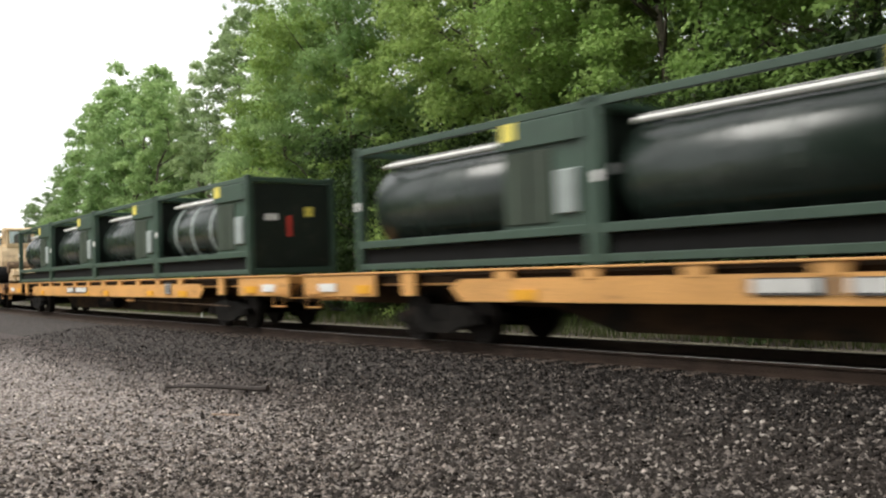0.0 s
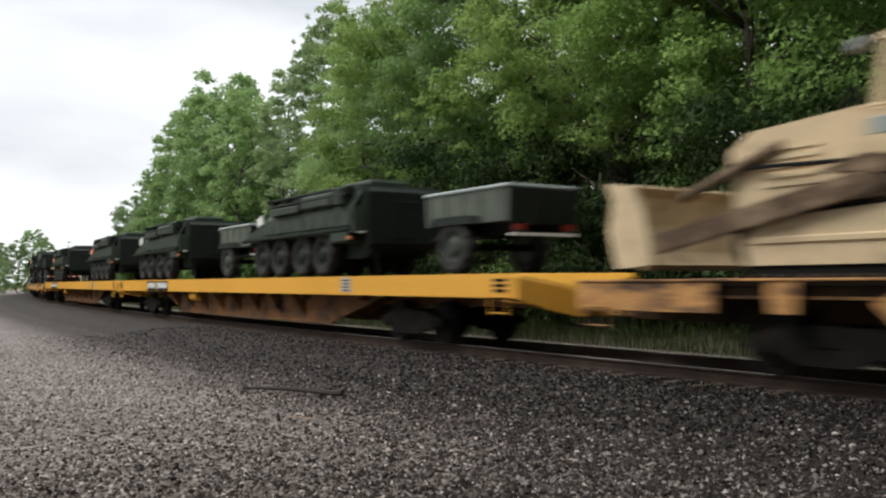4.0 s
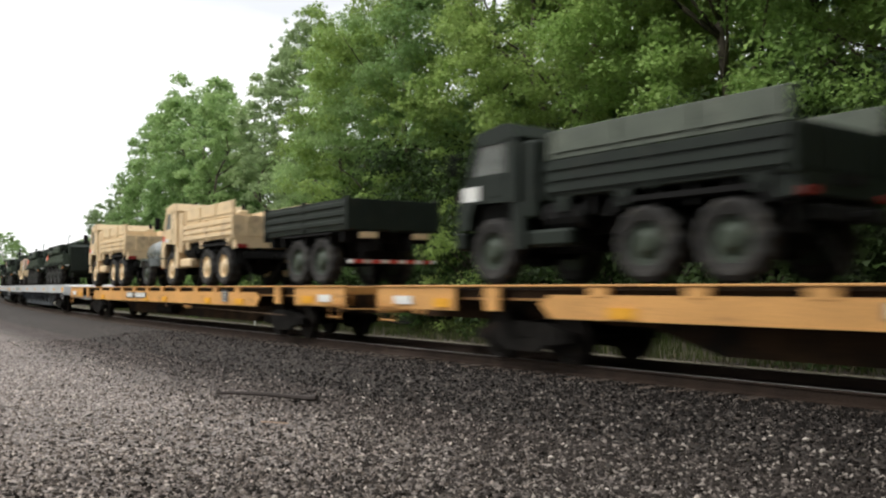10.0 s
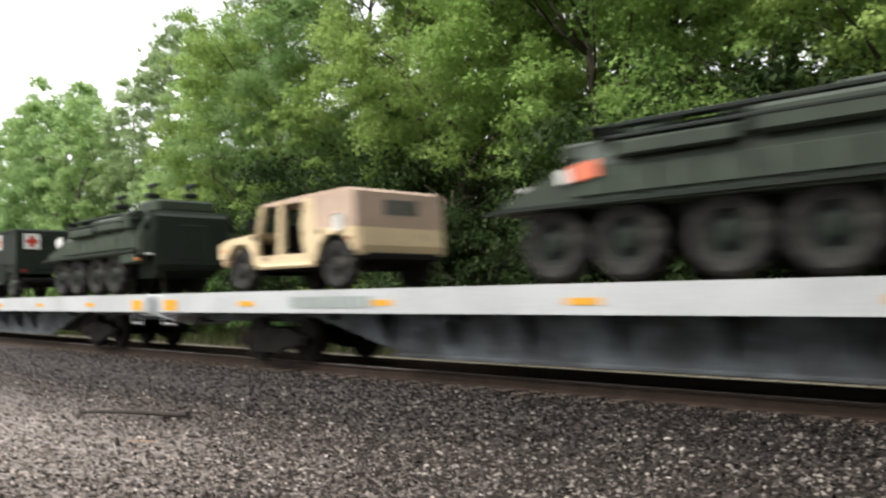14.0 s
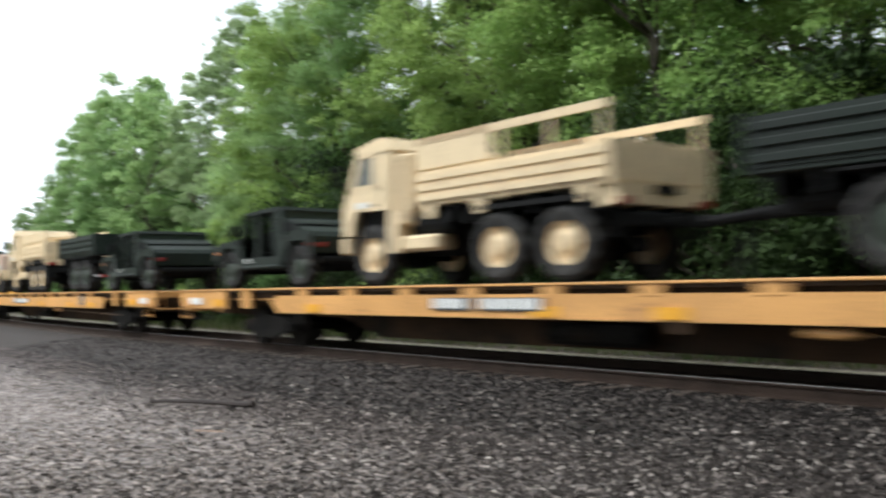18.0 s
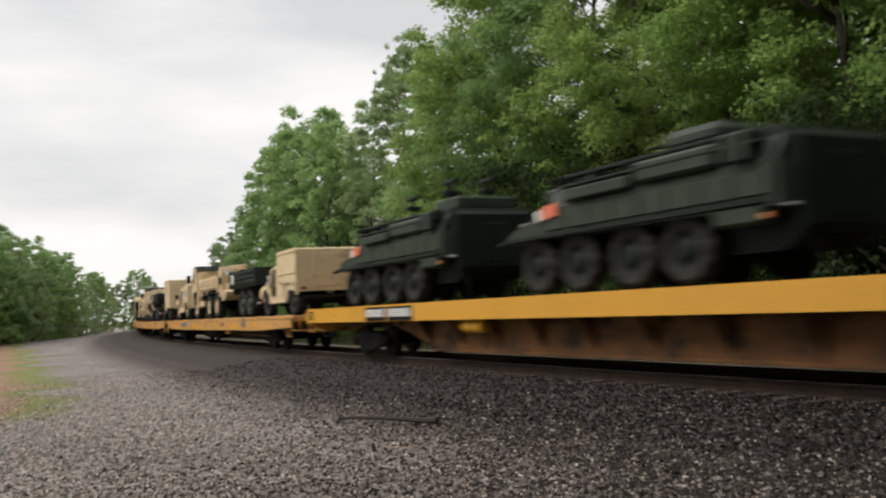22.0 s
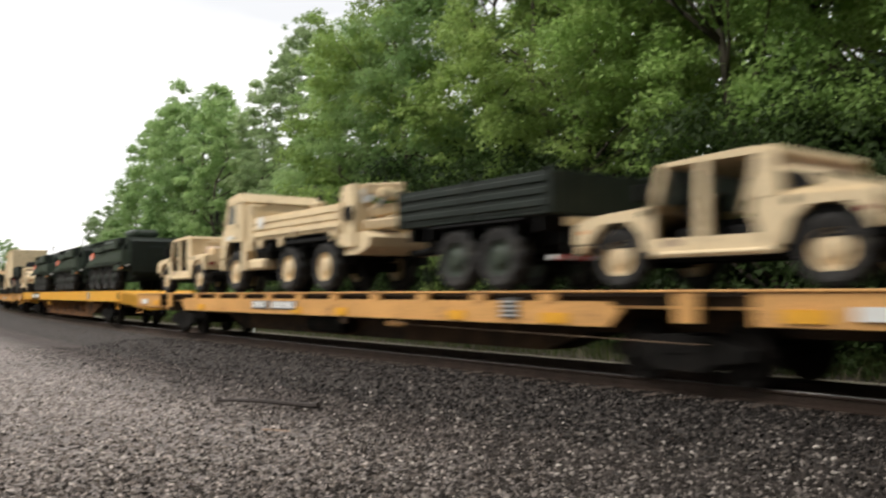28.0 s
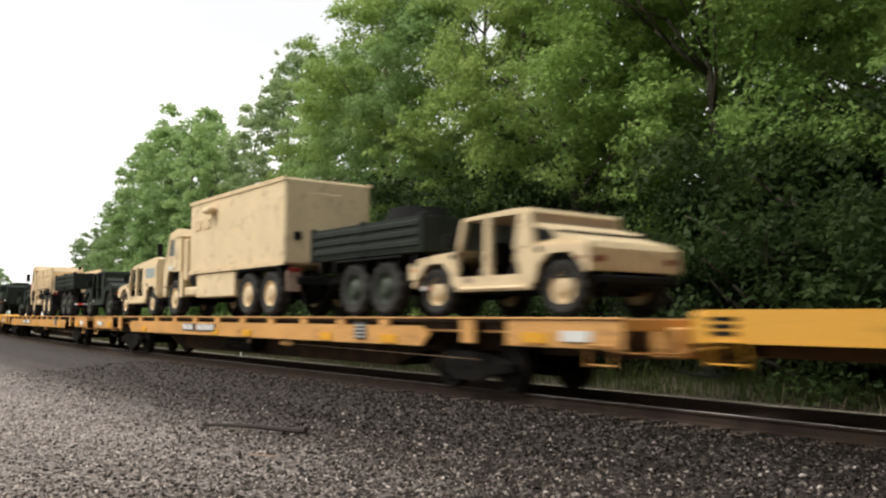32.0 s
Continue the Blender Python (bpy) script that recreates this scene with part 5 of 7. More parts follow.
        prism(bm, [(r - 2.75, 0.86), (r - 1.75, 1.02), (r - 0.7, 0.86), (r - 0.75, 0.74), (r - 1.75, 0.66), (r - 2.7, 0.74)], o * 0.6 - 0.08, o * 0.6 + 0.08)
        part("leaf_spring", bm, M_BLACK, t)
        bm = bmnew()
        prism(bm, [(r - 3.1, 1.02), (r - 2.95, 1.28), (r - 0.45, 1.28), (r - 0.3, 1.02), (r - 0.42, 1.02), (r - 0.52, 1.20), (r - 2.88, 1.20), (r - 2.98, 1.02)], o * (W - 0.2) - 0.2, o * (W - 0.2) + 0.2)
        part("mudguard", bm, M_BLACK, t)
    # gearbox and shaft, bulked out in black for the shade under the bed
    bm = bmnew()
    box(bm, f + 1.3, f + 2.6, -0.38, 0.38, 0.55, 1.2, 0.06)
    rod(bm, (f + 2.5, 0, 0.72), (r - 1.0, 0, 0.62), 0.07, 8)
    box(bm, f + 3.0, r - 2.9, -0.34, 0.34, 0.6, 1.0, 0.06)
    box(bm, r - 2.1, r - 1.3, -0.5, 0.5, 0.7, 1.1, 0.04)
    part("gearbox", bm, M_BLACK, t)
    bm = bmnew()
    for y in (-0.42, 0.42):
        box(bm, f + 0.1, r - 0.05, y - 0.05, y + 0.05, 0.82, 1.08)
    for x in (f + 0.9, f + 2.4, r - 2.6, r - 1.2, r - 0.2):
        box(bm, x - 0.06, x + 0.06, -0.42, 0.42, 0.86, 1.02)
    part("frame", bm, M_BLACK, t)
    axles = (f + 0.88, f + (4.26 if kind != "shelter" else length - 2.42), r - (0.97 if kind != "shelter" else 1.02))
    for x in axles:
        bm = bmnew()
        rod(bm, (x, -0.85, 0.59), (x, 0.85, 0.59), 0.12, 10)
        rod(bm, (x - 0.25, 0, 0.59), (x + 0.25, 0, 0.59), 0.26, 10)
        part("axle", bm, M_BLACK, t)
        for o in (-1, 1):
            wheel(t, x, o * (W - 0.22), 0.59, 0.40, rim)
    # tower behind the cab: air intake, exhaust, spare wheel
    bm = bmnew()
    box(bm, f + 1.7, f + 2.0, -W + 0.02, -W + 0.42, 1.1, 2.4, 0.04)
    part("intake_tower", bm, paint, t)
    part("exhaust_guard", box(bmnew(), f + 1.72, f + 2.0, W - 0.42, W - 0.05, 1.1, 2.6, 0.05), paint, t)
    part("exhaust_pipe", rod(bmnew(), (f + 1.86, W - 0.2, 2.5), (f + 1.86, W - 0.2, 2.8), 0.07, 10), M_BLACK, t)
    sp = wheel(t, f + 2.12, 0.25, 0.55, 0.36, rim, lugs=False)
    sp.rotation_euler, sp.location = (0, 0, radians(90)), (f + 2.0, 0.3, 1.75)
    for o in (-1, 1):
        bm = bmnew()
        box(bm, f + 1.75, f + 2.75, o * (W - 0.27) - 0.22, o * (W - 0.27) + 0.22, 0.62, 0.90, 0.05)
        part("battery_box" if o > 0 else "step_box", bm, paint, t)
        bm = bmnew()
        rod(bm, (f + 2.15, o * (W - 0.3), 1.12), (f + 3.0, o * (W - 0.3), 1.12), 0.23, 14)
        part("fuel_tank", bm, M_BLACK if o < 0 else paint, t)
    b0 = f + 2.3
    if kind == "shelter":
        bm = bmnew()
        box(bm, f + 2.35, r - 0.1, -1.22, 1.22, 1.28, 3.44, 0.05)
        sh = part("shelter", bm, paint, t, "large plain tan box shelter")
        for x in (f + 3.0, f + 3.7):
            bm = bmnew()
            box(bm, x - 0.26, x + 0.26, -1.245, -1.215, 2.55, 2.85, 0.03)
            part("shelter_hatch", bm, M_TAN, sh)
        bm = bmnew()
        box(bm, f + 4.0, f + 4.5, -1.5, -1.2, 2.95, 3.12, 0.05)
        part("vent_hood", bm, M_TAN, sh)
        bm = bmnew()
        box(bm, r - 0.11, r - 0.07, -0.55, 0.35, 1.35, 3.1, 0.02)
        part("shelter_door", bm, paint, sh)
        bm = bmnew()
        box(bm, r - 0.08, r - 0.04, -0.98, -0.78, 1.9, 2.1, 0.02)
        part("socket_panel", bm, M_BLACK, sh)
        bm = bmnew()
        box(bm, f + 2.9, r - 3.2, -1.2, -0.7, 0.55, 1.25, 0.03)
        part("side_locker", bm, paint, t)
        bm = bmnew()
        for y in (-1.23, 1.23):
            box(bm, f + 2.35, r - 0.1, y - 0.02, y + 0.02, 1.26, 1.36)
            box(bm, f + 2.35, r - 0.1, y - 0.02, y + 0.02, 3.36, 3.46)
        part("shelter_rail", bm, M_TAN, sh)
    else:
        bm = bmnew()
        box(bm, b0, r - 0.02, -W, W, 1.38, 1.49, 0.02)
        part("bed_floor", bm, paint, t)
        for x in [b0 + 0.3 + 0.62 * i for i in range(int((r - b0) / 0.62))]:
            bm = bmnew()
            box(bm, x - 0.04, x + 0.04, -W + 0.05, W - 0.05, 1.08, 1.385)
            part("crossmember", bm, M_BLACK, t)
        top = 1.98
        for o in (-1, 1):
            sb = part("side_board", box(bmnew(), b0, r - 0.04, o * W - 0.02, o * W + 0.02, 1.44, top), paint, t)
            for i in range(3):
                z = 1.47 + i * 0.175
                part("side_rib", prism(bmnew(), [(b0 + 0.07, z), (b0 + 0.07, z + 0.10), (r - 0.09, z + 0.10), (r - 0.09, z)], o * (W + 0.035) - 0.02, o * (W + 0.035) + 0.02), paint, sb)
            for x in (b0 + 0.02, (b0 + r) / 2, r - 0.04):
                part("stake_post", box(bmnew(), x - 0.04, x + 0.04, o * W - 0.05, o * W + 0.065, 1.34, top + 0.03, 0.01), paint, sb)
            for x in (b0 + 0.35, b0 + 1.6, r - 0.5):
                part("bed_bracket", prism(bmnew(), [(x - 0.16, 1.42), (x - 0.08, 1.16), (x + 0.08, 1.16), (x + 0.16, 1.42)], o * (W - 0.04) - 0.04, o * (W - 0.04) + 0.03), paint, t)
            if kind == "high":
                bm = bmnew()
                box(bm, b0 + 0.02, r - 0.06, o * (W - 0.04) - 0.02, o * (W - 0.04) + 0.02, top + 0.02, 2.46, 0.01)
                box(bm, b0 + 0.02, r - 0.06, o * (W - 0.01) - 0.02, o * (W - 0.01) + 0.02, 2.10, 2.14)
                for i in range(4):
                    x = b0 + 0.1 + (r - b0 - 0.25) * i / 3
                    box(bm, x - 0.035, x + 0.035, o * (W - 0.005) - 0.02, o * (W - 0.005) + 0.02, top + 0.02, 2.44)
                part("upper_board", bm, paint if paint is not M_GREEN else M_BOARD, t)
            if kind == "rails":
                bm = bmnew()
                for i in range(5):
                    x = b0 + 0.1 + (r - b0 - 0.25) * i / 4
                    box(bm, x - 0.03, x + 0.03, o * (W - 0.04) - 0.02, o * (W - 0.04) + 0.02, top, 2.55)
                box(bm, b0 + 0.02, r - 0.06, o * (W - 0.02) - 0.02, o * (W - 0.02) + 0.02, 2.45, 2.58)
                box(bm, b0 + 0.02, b0 + 1.9, o * (W - 0.02) - 0.02, o * (W - 0.02) + 0.02, top + 0.05, 2.58)
                part("seat_rack", bm, paint, t)
        bm = bmnew()
        box(bm, b0 - 0.03, b0 + 0.03, -W, W, 1.36, 2.2 if kind in ("low", "crane") else 2.45, 0.01)
        part("headboard", bm, paint, t)
        bm = bmnew()
        box(bm, r - 0.05, r, -W + 0.05, W - 0.05, 1.42, 2.02, 0.01)
        tg = part("tailgate", bm, paint, t)
        for y in (-0.8, -0.3, 0.3, 0.8):
            part("tailgate_rib", box(bmnew(), r - 0.02, r + 0.04, y - 0.04, y + 0.04, 1.42, 2.0, 0.008), paint, tg)
        part("rear_apron", prism(bmnew(), [(r - 0.42, 1.38), (r - 0.30, 1.06), (r + 0.02, 1.10), (r + 0.03, 1.40)], -W + 0.06, W - 0.06), paint, t)
        part("tailgate_step", box(bmnew(), r + 0.0, r + 0.06, -0.3, 0.3, 1.26, 1.40, 0.01), M_BLACK, tg)
        if kind == "crane":
            cr = part("crane_column", prism(bmnew(), [(r - 0.12, 1.0), (r - 0.12, 2.18), (r - 0.02, 2.36), (r + 0.42, 2.38), (r + 0.5, 2.1), (r + 0.46, 1.0)], -W + 0.02, -W + 0.5), paint, t)
            part("crane_foot", prism(bmnew(), [(r - 0.05, 0.82), (r - 0.05, 1.2), (r + 0.75, 1.32), (r + 1.05, 1.18), (r + 0.95, 0.98), (r + 0.5, 0.82)], -W + 0.1, W - 0.2), paint, t)
            for p, q, k in (((r + 0.42, -0.9, 2.25), (r + 0.8, -0.1, 2.3), 0.16), ((r + 0.75, -0.7, 2.18), (r + 0.95, 0.9, 1.95), 0.13), ((r + 0.5, -0.8, 1.75), (r + 1.0, 0.2, 1.95), 0.15),
                            ((r + 0.55, -0.95, 1.45), (r + 1.12, -0.3, 1.52), 0.14), ((r + 0.3, -0.4, 1.5), (r + 0.6, 0.9, 2.2), 0.12)):
                m = Matrix.Translation((Vector(p) + Vector(q)) / 2) @ (Vector(q) - Vector(p)).to_track_quat("X", "Z").to_matrix().to_4x4()
                d = (Vector(q) - Vector(p)).length / 2
                part("crane_boom", box(bmnew(), -d, d, -k, k, -k * 0.8, k * 0.8, 0.03, m), M_TAN if k > 0.13 else paint, t)
            for p, q in (((r + 0.3, -0.9, 1.3), (r + 0.85, -0.6, 2.1)), ((r + 0.5, 0.2, 1.2), (r + 0.8, 0.5, 2.1))):
                part("hydraulic_ram", rod(bmnew(), p, q, 0.05, 8), M_STEEL, t)
            part("winch_drum", rod(bmnew(), (r + 0.28, -W - 0.05, 1.72), (r + 0.28, -W + 0.05, 1.72), 0.17, 14), M_BLACK, cr)
            part("white_placard", rod(bmnew(), (r + 0.52, -W + 0.3, 2.12), (r + 0.55, -W + 0.28, 2.12), 0.17, 10), M_WHITE, cr)
            part("white_placard", rod(bmnew(), (b0 + 0.55, -W - 0.085, 1.82), (b0 + 0.55, -W - 0.06, 1.82), 0.17, 10), M_WHITE, t)
    if paint is M_TAN2 and kind != "shelter":
        bm = bmnew()
        rod(bm, (r - 0.2, -0.7, 1.9), (r - 0.2, 0.7, 1.9), 0.05, 6)
        part("rear_bar", bm, paint, t)
    for o in (-1, 1):
        bm = bmnew()
        box(bm, r - 0.12, r - 0.09, o * (W - 0.25) - 0.2, o * (W - 0.25) + 0.2, 0.62, 1.12, 0.008)
        part("mudflap", bm, M_BLACK if kind != "shelter" else M_CANVAS, t)
        bm = bmnew()
        box(bm, r + 0.0, r + 0.05, o * (W - 0.22) - 0.16, o * (W - 0.22) + 0.16, 1.08, 1.20, 0.01)
        part("tail_lamp", bm, M_TAILLAMP, t)
    bm = bmnew()
    box(bm, r - 0.02, r + 0.1, -W + 0.3, W - 0.3, 0.78, 0.98, 0.02)
    rod(bm, (r + 0.1, 0, 0.85), (r + 0.28, 0, 0.85), 0.07, 8)
    part("rear_crossmember", bm, M_BLACK, t)
    chains(t, ((f + 0.1, f - 0.7), (r - 0.1, r + 0.6)), 0.85, 0.8)
    return t


def utility_vehicle(paint, kind="pickup"):
    """A wide light utility vehicle with open doorways. kind: pickup, cargo (canvas back), hardtop, box, shelter, ambulance, low."""
    t = empty("utility_vehicle")
    W = 1.06
    canvas = M_CANVAS if paint is not M_GREEN else M_GREEN2
    rim = M_GREEN2 if paint is M_GREEN else M_TYRE if kind in ("cargo", "box") else M_TAN2
    f, r = -2.32, 2.42
    ax0, ax1, R = -1.50, 1.80, 0.47
    for o in (-1, 1):
        bm = bmnew()
        y0, y1 = o * W - 0.05, o * W + 0.04
        # front wing with its wheel arch
        prism(bm, [(f, 0.72), (f + 0.02, 1.02), (f + 0.35, 1.12), (-0.80, 1.20), (-0.80, 0.55), (-0.94, 0.55), (-1.02, 0.80), (-1.25, 1.0), (-1.72, 1.0), (-1.98, 0.80), (-2.05, 0.70)], y0, y1)
        part("front_wing", bm, paint, t)
        bm = bmnew()
        prism(bm, [(-0.82, 0.45), (-0.82, 0.72), (0.95, 0.72), (1.15, 0.50), (1.1, 0.45)], y0, y1)
        part("sill", bm, paint, t)
        bm = bmnew()
        top = 1.18
        prism(bm, [(0.92, 0.60), (0.78, 1.0), (0.82, top), (r, top - 0.04), (r + 0.02, 0.72), (2.36, 0.70), (2.27, 0.85), (2.05, 1.03), (1.55, 1.03), (1.32, 0.85), (1.2, 0.55)], y0, y1)
        part("rear_quarter", bm, paint, t)
        if kind not in ("box", "shelter", "ambulance"):
            bm = bmnew()
            prism(bm, [(-0.06, 0.7), (-0.02, 1.76), (0.12, 1.76), (0.12, 0.7)], y0, y1)
            part("door_pillar", bm, paint, t)
            bm = bmnew()
            prism(bm, [(0.74, 1.15), (0.86, 1.76), (1.14, 1.76), (1.22, 1.15)], y0, y1)
            part("rear_pillar", bm, paint, t)
        bm = bmnew()
        prism(bm, [(-0.84, 1.18), (-0.66, 1.74), (-0.56, 1.74), (-0.72, 1.18)], y0, y1)
        part("windscreen_pillar", bm, paint, t)
        bm = bmnew()
        box(bm, -0.95, -0.83, o * (W + 0.16) - 0.08, o * (W + 0.16) + 0.08, 1.25, 1.5, 0.02)
        part("wing_mirror", bm, M_BLACK, t)
        lamp(t, "headlamp", f - 0.0, o * 0.66, 0.90, 0.1, M_STEEL)
        bm = bmnew()
        box(bm, r, r + 0.03, o * 0.86 - 0.1, o * 0.86 + 0.1, 0.86, 0.96, 0.01)
        part("tail_lamp", bm, M_TAILLAMP, t)
        for x in (ax0, ax1):
            wheel(t, x, o * (W - 0.16), R, 0.32, rim)
            bm = bmnew()
            rod(bm, (x, o * 0.3, 0.55), (x, o * (W - 0.3), R), 0.07, 8)
            part("half_shaft", bm, M_BLACK, t)
    bm = bmnew()   # hood, with a raised middle and grille slots
    prism(bm, [(f, 0.72), (f + 0.02, 1.03), (f + 0.35, 1.13), (-0.78, 1.22), (-0.78, 1.1), (-2.1, 0.72)], -W + 0.05, W - 0.05)
    prism(bm, [(f + 0.35, 1.12), (f + 0.45, 1.18), (-0.82, 1.26), (-0.82, 1.2)], -0.55, 0.55)
    part("hood", bm, paint, t)
    for o in (-1, 1):
        part("fuel_cap", rod(bmnew(), (1.35, o * (W + 0.03), 1.1), (1.35, o * (W + 0.06), 1.1), 0.06, 10), M_BLACK, t)
        part("side_reflector", box(bmnew(), -2.2, -2.08, o * (W + 0.045) - 0.008, o * (W + 0.045) + 0.008, 0.86, 0.92), M_AMBER, t)
        part("hood_latch", box(bmnew(), -1.0, -0.9, o * (W + 0.05) - 0.02, o * (W + 0.05) + 0.02, 1.06, 1.14, 0.008), M_BLACK, t)
        part("rear_reflector", box(bmnew(), 2.22, 2.32, o * (W + 0.045) - 0.008, o * (W + 0.045) + 0.008, 0.9, 0.96), M_TAILLAMP, t)
        part("rocker_rail", rod(bmnew(), (-0.78, o * (W + 0.05), 0.5), (1.05, o * (W + 0.05), 0.5), 0.035, 8), paint, t)
        # black blocks fill the wheel wells in place of their shade
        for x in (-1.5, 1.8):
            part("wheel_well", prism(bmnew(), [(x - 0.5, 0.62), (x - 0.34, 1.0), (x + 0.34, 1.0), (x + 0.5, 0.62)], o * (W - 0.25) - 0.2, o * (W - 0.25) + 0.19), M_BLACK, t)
    # driveline in black, which also paints the shade under the body
    bm = bmnew()
    box(bm, -1.9, -1.2, -0.5, 0.5, 0.35, 0.7, 0.05)
    box(bm, 1.4, 2.2, -0.5, 0.5, 0.35, 0.7, 0.05)
    rod(bm, (-1.2, 0, 0.45), (1.5, 0, 0.45), 0.06, 8)
    part("driveline", bm, M_BLACK, t)
    bm = bmnew()
    for i in range(7):
        y = -0.45 + 0.15 * i
        box(bm, f - 0.012, f + 0.02, y - 0.035, y + 0.035, 0.78, 0.98)
    part("grille", bm, M_BLACK, t)
    bm = bmnew()
    box(bm, f - 0.14, f + 0.02, -0.95, 0.95, 0.55, 0.70, 0.03)
    part("bumper", bm, paint if paint is M_GREEN else M_TAN, t)
    bm = bmnew()
    box(bm, r - 0.02, r + 0.12, -0.9, 0.9, 0.52, 0.66, 0.03)
    part("rear_bumper", bm, M_BLACK, t)
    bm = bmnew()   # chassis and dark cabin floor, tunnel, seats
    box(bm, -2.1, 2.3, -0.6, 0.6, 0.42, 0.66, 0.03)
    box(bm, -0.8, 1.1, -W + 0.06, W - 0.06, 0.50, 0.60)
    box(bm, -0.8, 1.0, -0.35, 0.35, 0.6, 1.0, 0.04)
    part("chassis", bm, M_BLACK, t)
    for x in ((-0.25, 0.62) if kind not in ("box", "shelter", "ambulance") else (-0.4,)):
        for y in (-0.7, 0.7):
            bm = bmnew()
            box(bm, x - 0.2, x + 0.25, y - 0.24, y + 0.24, 0.7, 0.86, 0.04)
            box(bm, x + 0.18, x + 0.3, y - 0.22, y + 0.22, 0.86, 1.32, 0.04)
            part("seat", bm, M_BLACK, t)
    bm = bmnew()
    prism(bm, [(-0.80, 1.22), (-0.64, 1.72), (-0.62, 1.72), (-0.78, 1.22)], -W + 0.08, W - 0.08)
    part("windscreen", bm, M_GLASS, t)
    bm = bmnew()
    rod(bm, (-0.6, -0.55, 1.05), (-0.42, -0.55, 1.18), 0.16, 12)
    part("steering_wheel", bm, M_BLACK, t)
    if kind in ("pickup", "low"):
        bm = bmnew()
        prism(bm, [(-0.70, 1.72), (-0.66, 1.78), (0.7, 1.84), (1.1, 1.82), (1.16, 1.74)], -W - 0.02, W + 0.02)
        part("roof", bm, paint, t)
        bm = bmnew()
        prism(bm, [(0.98, 1.1), (1.04, 1.74), (1.10, 1.74), (1.10, 1.1)], -W + 0.05, W - 0.05)
        part("cab_back", bm, paint if kind == "pickup" else canvas, t)
        bm = bmnew()
        if kind == "pickup":
            box(bm, 1.1, r, -W + 0.06, W - 0.06, 0.78, 0.86)
            box(bm, 1.15, r - 0.05, -W + 0.04, -W + 0.30, 0.86, 1.2, 0.02)
            box(bm, 1.15, r - 0.05, W - 0.30, W - 0.04, 0.86, 1.2, 0.02)
            part("cargo_bed", bm, paint, t)
            part("stowed_roll", rod(bmnew(), (1.3, -0.62, 1.32), (1.42, 0.62, 1.32), 0.17, 12), M_CANVAS, t, "rolled tan canvas")
            part("stowed_crate", box(bmnew(), 1.6, 2.15, -0.7, 0.2, 0.86, 1.42, 0.03), M_TAN, t)
            part("bed_bow", rod(bmnew(), (1.95, -0.98, 1.18), (1.95, -0.8, 1.62), 0.03, 8), paint, t)
            part("bed_bow", rod(bmnew(), (1.95, 0.98, 1.18), (1.95, 0.8, 1.62), 0.03, 8), paint, t)
            part("bed_bow", rod(bmnew(), (1.95, -0.8, 1.62), (1.95, 0.8, 1.62), 0.03, 8), paint, t)
        else:
            prism(bm, [(1.1, 1.1), (1.12, 1.58), (1.62, 1.46), (1.8, 1.34), (r - 0.1, 1.20), (r, 1.08)], -W + 0.02, W - 0.02)
            sl = part("slant_back", bm, paint, t)
            for o in (-1, 1):
                part("quarter_window", prism(bmnew(), [(1.24, 1.24), (1.2, 1.49), (1.58, 1.40), (1.66, 1.27)], o * (W - 0.015) - 0.012, o * (W - 0.015) + 0.012), M_BLACK, sl)
            part("back_strap", box(bmnew(), 1.72, 1.78, -W - 0.005, W + 0.005, 1.37, 1.40, 0.006), M_BLACK, sl)
        tg = part("tailgate", box(bmnew(), r - 0.05, r, -W + 0.05, W - 0.05, 0.72, 1.10 if kind == "low" else 1.16, 0.01), paint, t)
        for y in (-0.6, 0, 0.6):
            part("tailgate_rib", box(bmnew(), r - 0.01, r + 0.03, y - 0.05, y + 0.05, 0.74, 1.07, 0.006), paint, tg)
    elif kind in ("cargo", "hardtop"):
        mt = canvas if kind == "cargo" else paint
        bm = bmnew()
        prism(bm, [(-0.70, 1.72), (-0.66, 1.78), (0.6, 1.84), (2.15, 1.88), (2.36, 1.80), (2.4, 1.72)] if kind == "cargo" else [(-0.70, 1.70), (-0.58, 1.80), (0.2, 1.88), (2.2, 2.02), (2.4, 1.95), (2.42, 1.72)], -W, W)
        part("roof", bm, mt, t)
        for o in (-1, 1):
            bm = bmnew()
            prism(bm, [(0.86, 1.16), (0.98, 1.80), (2.38, 1.82), (r, 1.14)], o * W - 0.04, o * W + 0.03)
            cs = part("rear_side", bm, mt, t)
            if kind == "hardtop":
                bm = bmnew()
                box(bm, 1.15, 2.15, o * (W + 0.035) - 0.01, o * (W + 0.035) + 0.01, 1.32, 1.66, 0.01)
                part("side_window", bm, M_GREYTARP, cs)
        bm = bmnew()
        prism(bm, [(r - 0.03, 1.12), (2.36, 1.80), (2.42, 1.80), (r + 0.03, 1.12)], -W + 0.03, W - 0.03)
        bk = part("rear_cover", bm, mt, t)
        part("tailgate", prism(bmnew(), [(r - 0.03, 0.62), (r - 0.03, 1.13), (r + 0.05, 1.13), (r + 0.09, 0.80), (r + 0.04, 0.62)], -W + 0.02, W - 0.02), paint, t)
        bm = bmnew()
        m = Matrix.Translation((2.425, 0, 1.52)) @ Matrix.Rotation(radians(-3), 4, "Y")
        box(bm, -0.01, 0.012, -0.42 if kind == "cargo" else -0.8, 0.42 if kind == "cargo" else 0.8, -0.15 if kind == "cargo" else -0.3, 0.15 if kind == "cargo" else 0.2, 0.01, m)
        part("rear_window", bm, M_GLASS if kind == "cargo" else M_DARKGREY, bk)
    else:
        tall = {"box": 2.30, "shelter": 2.62, "ambulance": 2.32}[kind]
        body = M_TAN2 if kind == "shelter" else paint
        for o in (-1, 1):
            bm = bmnew()
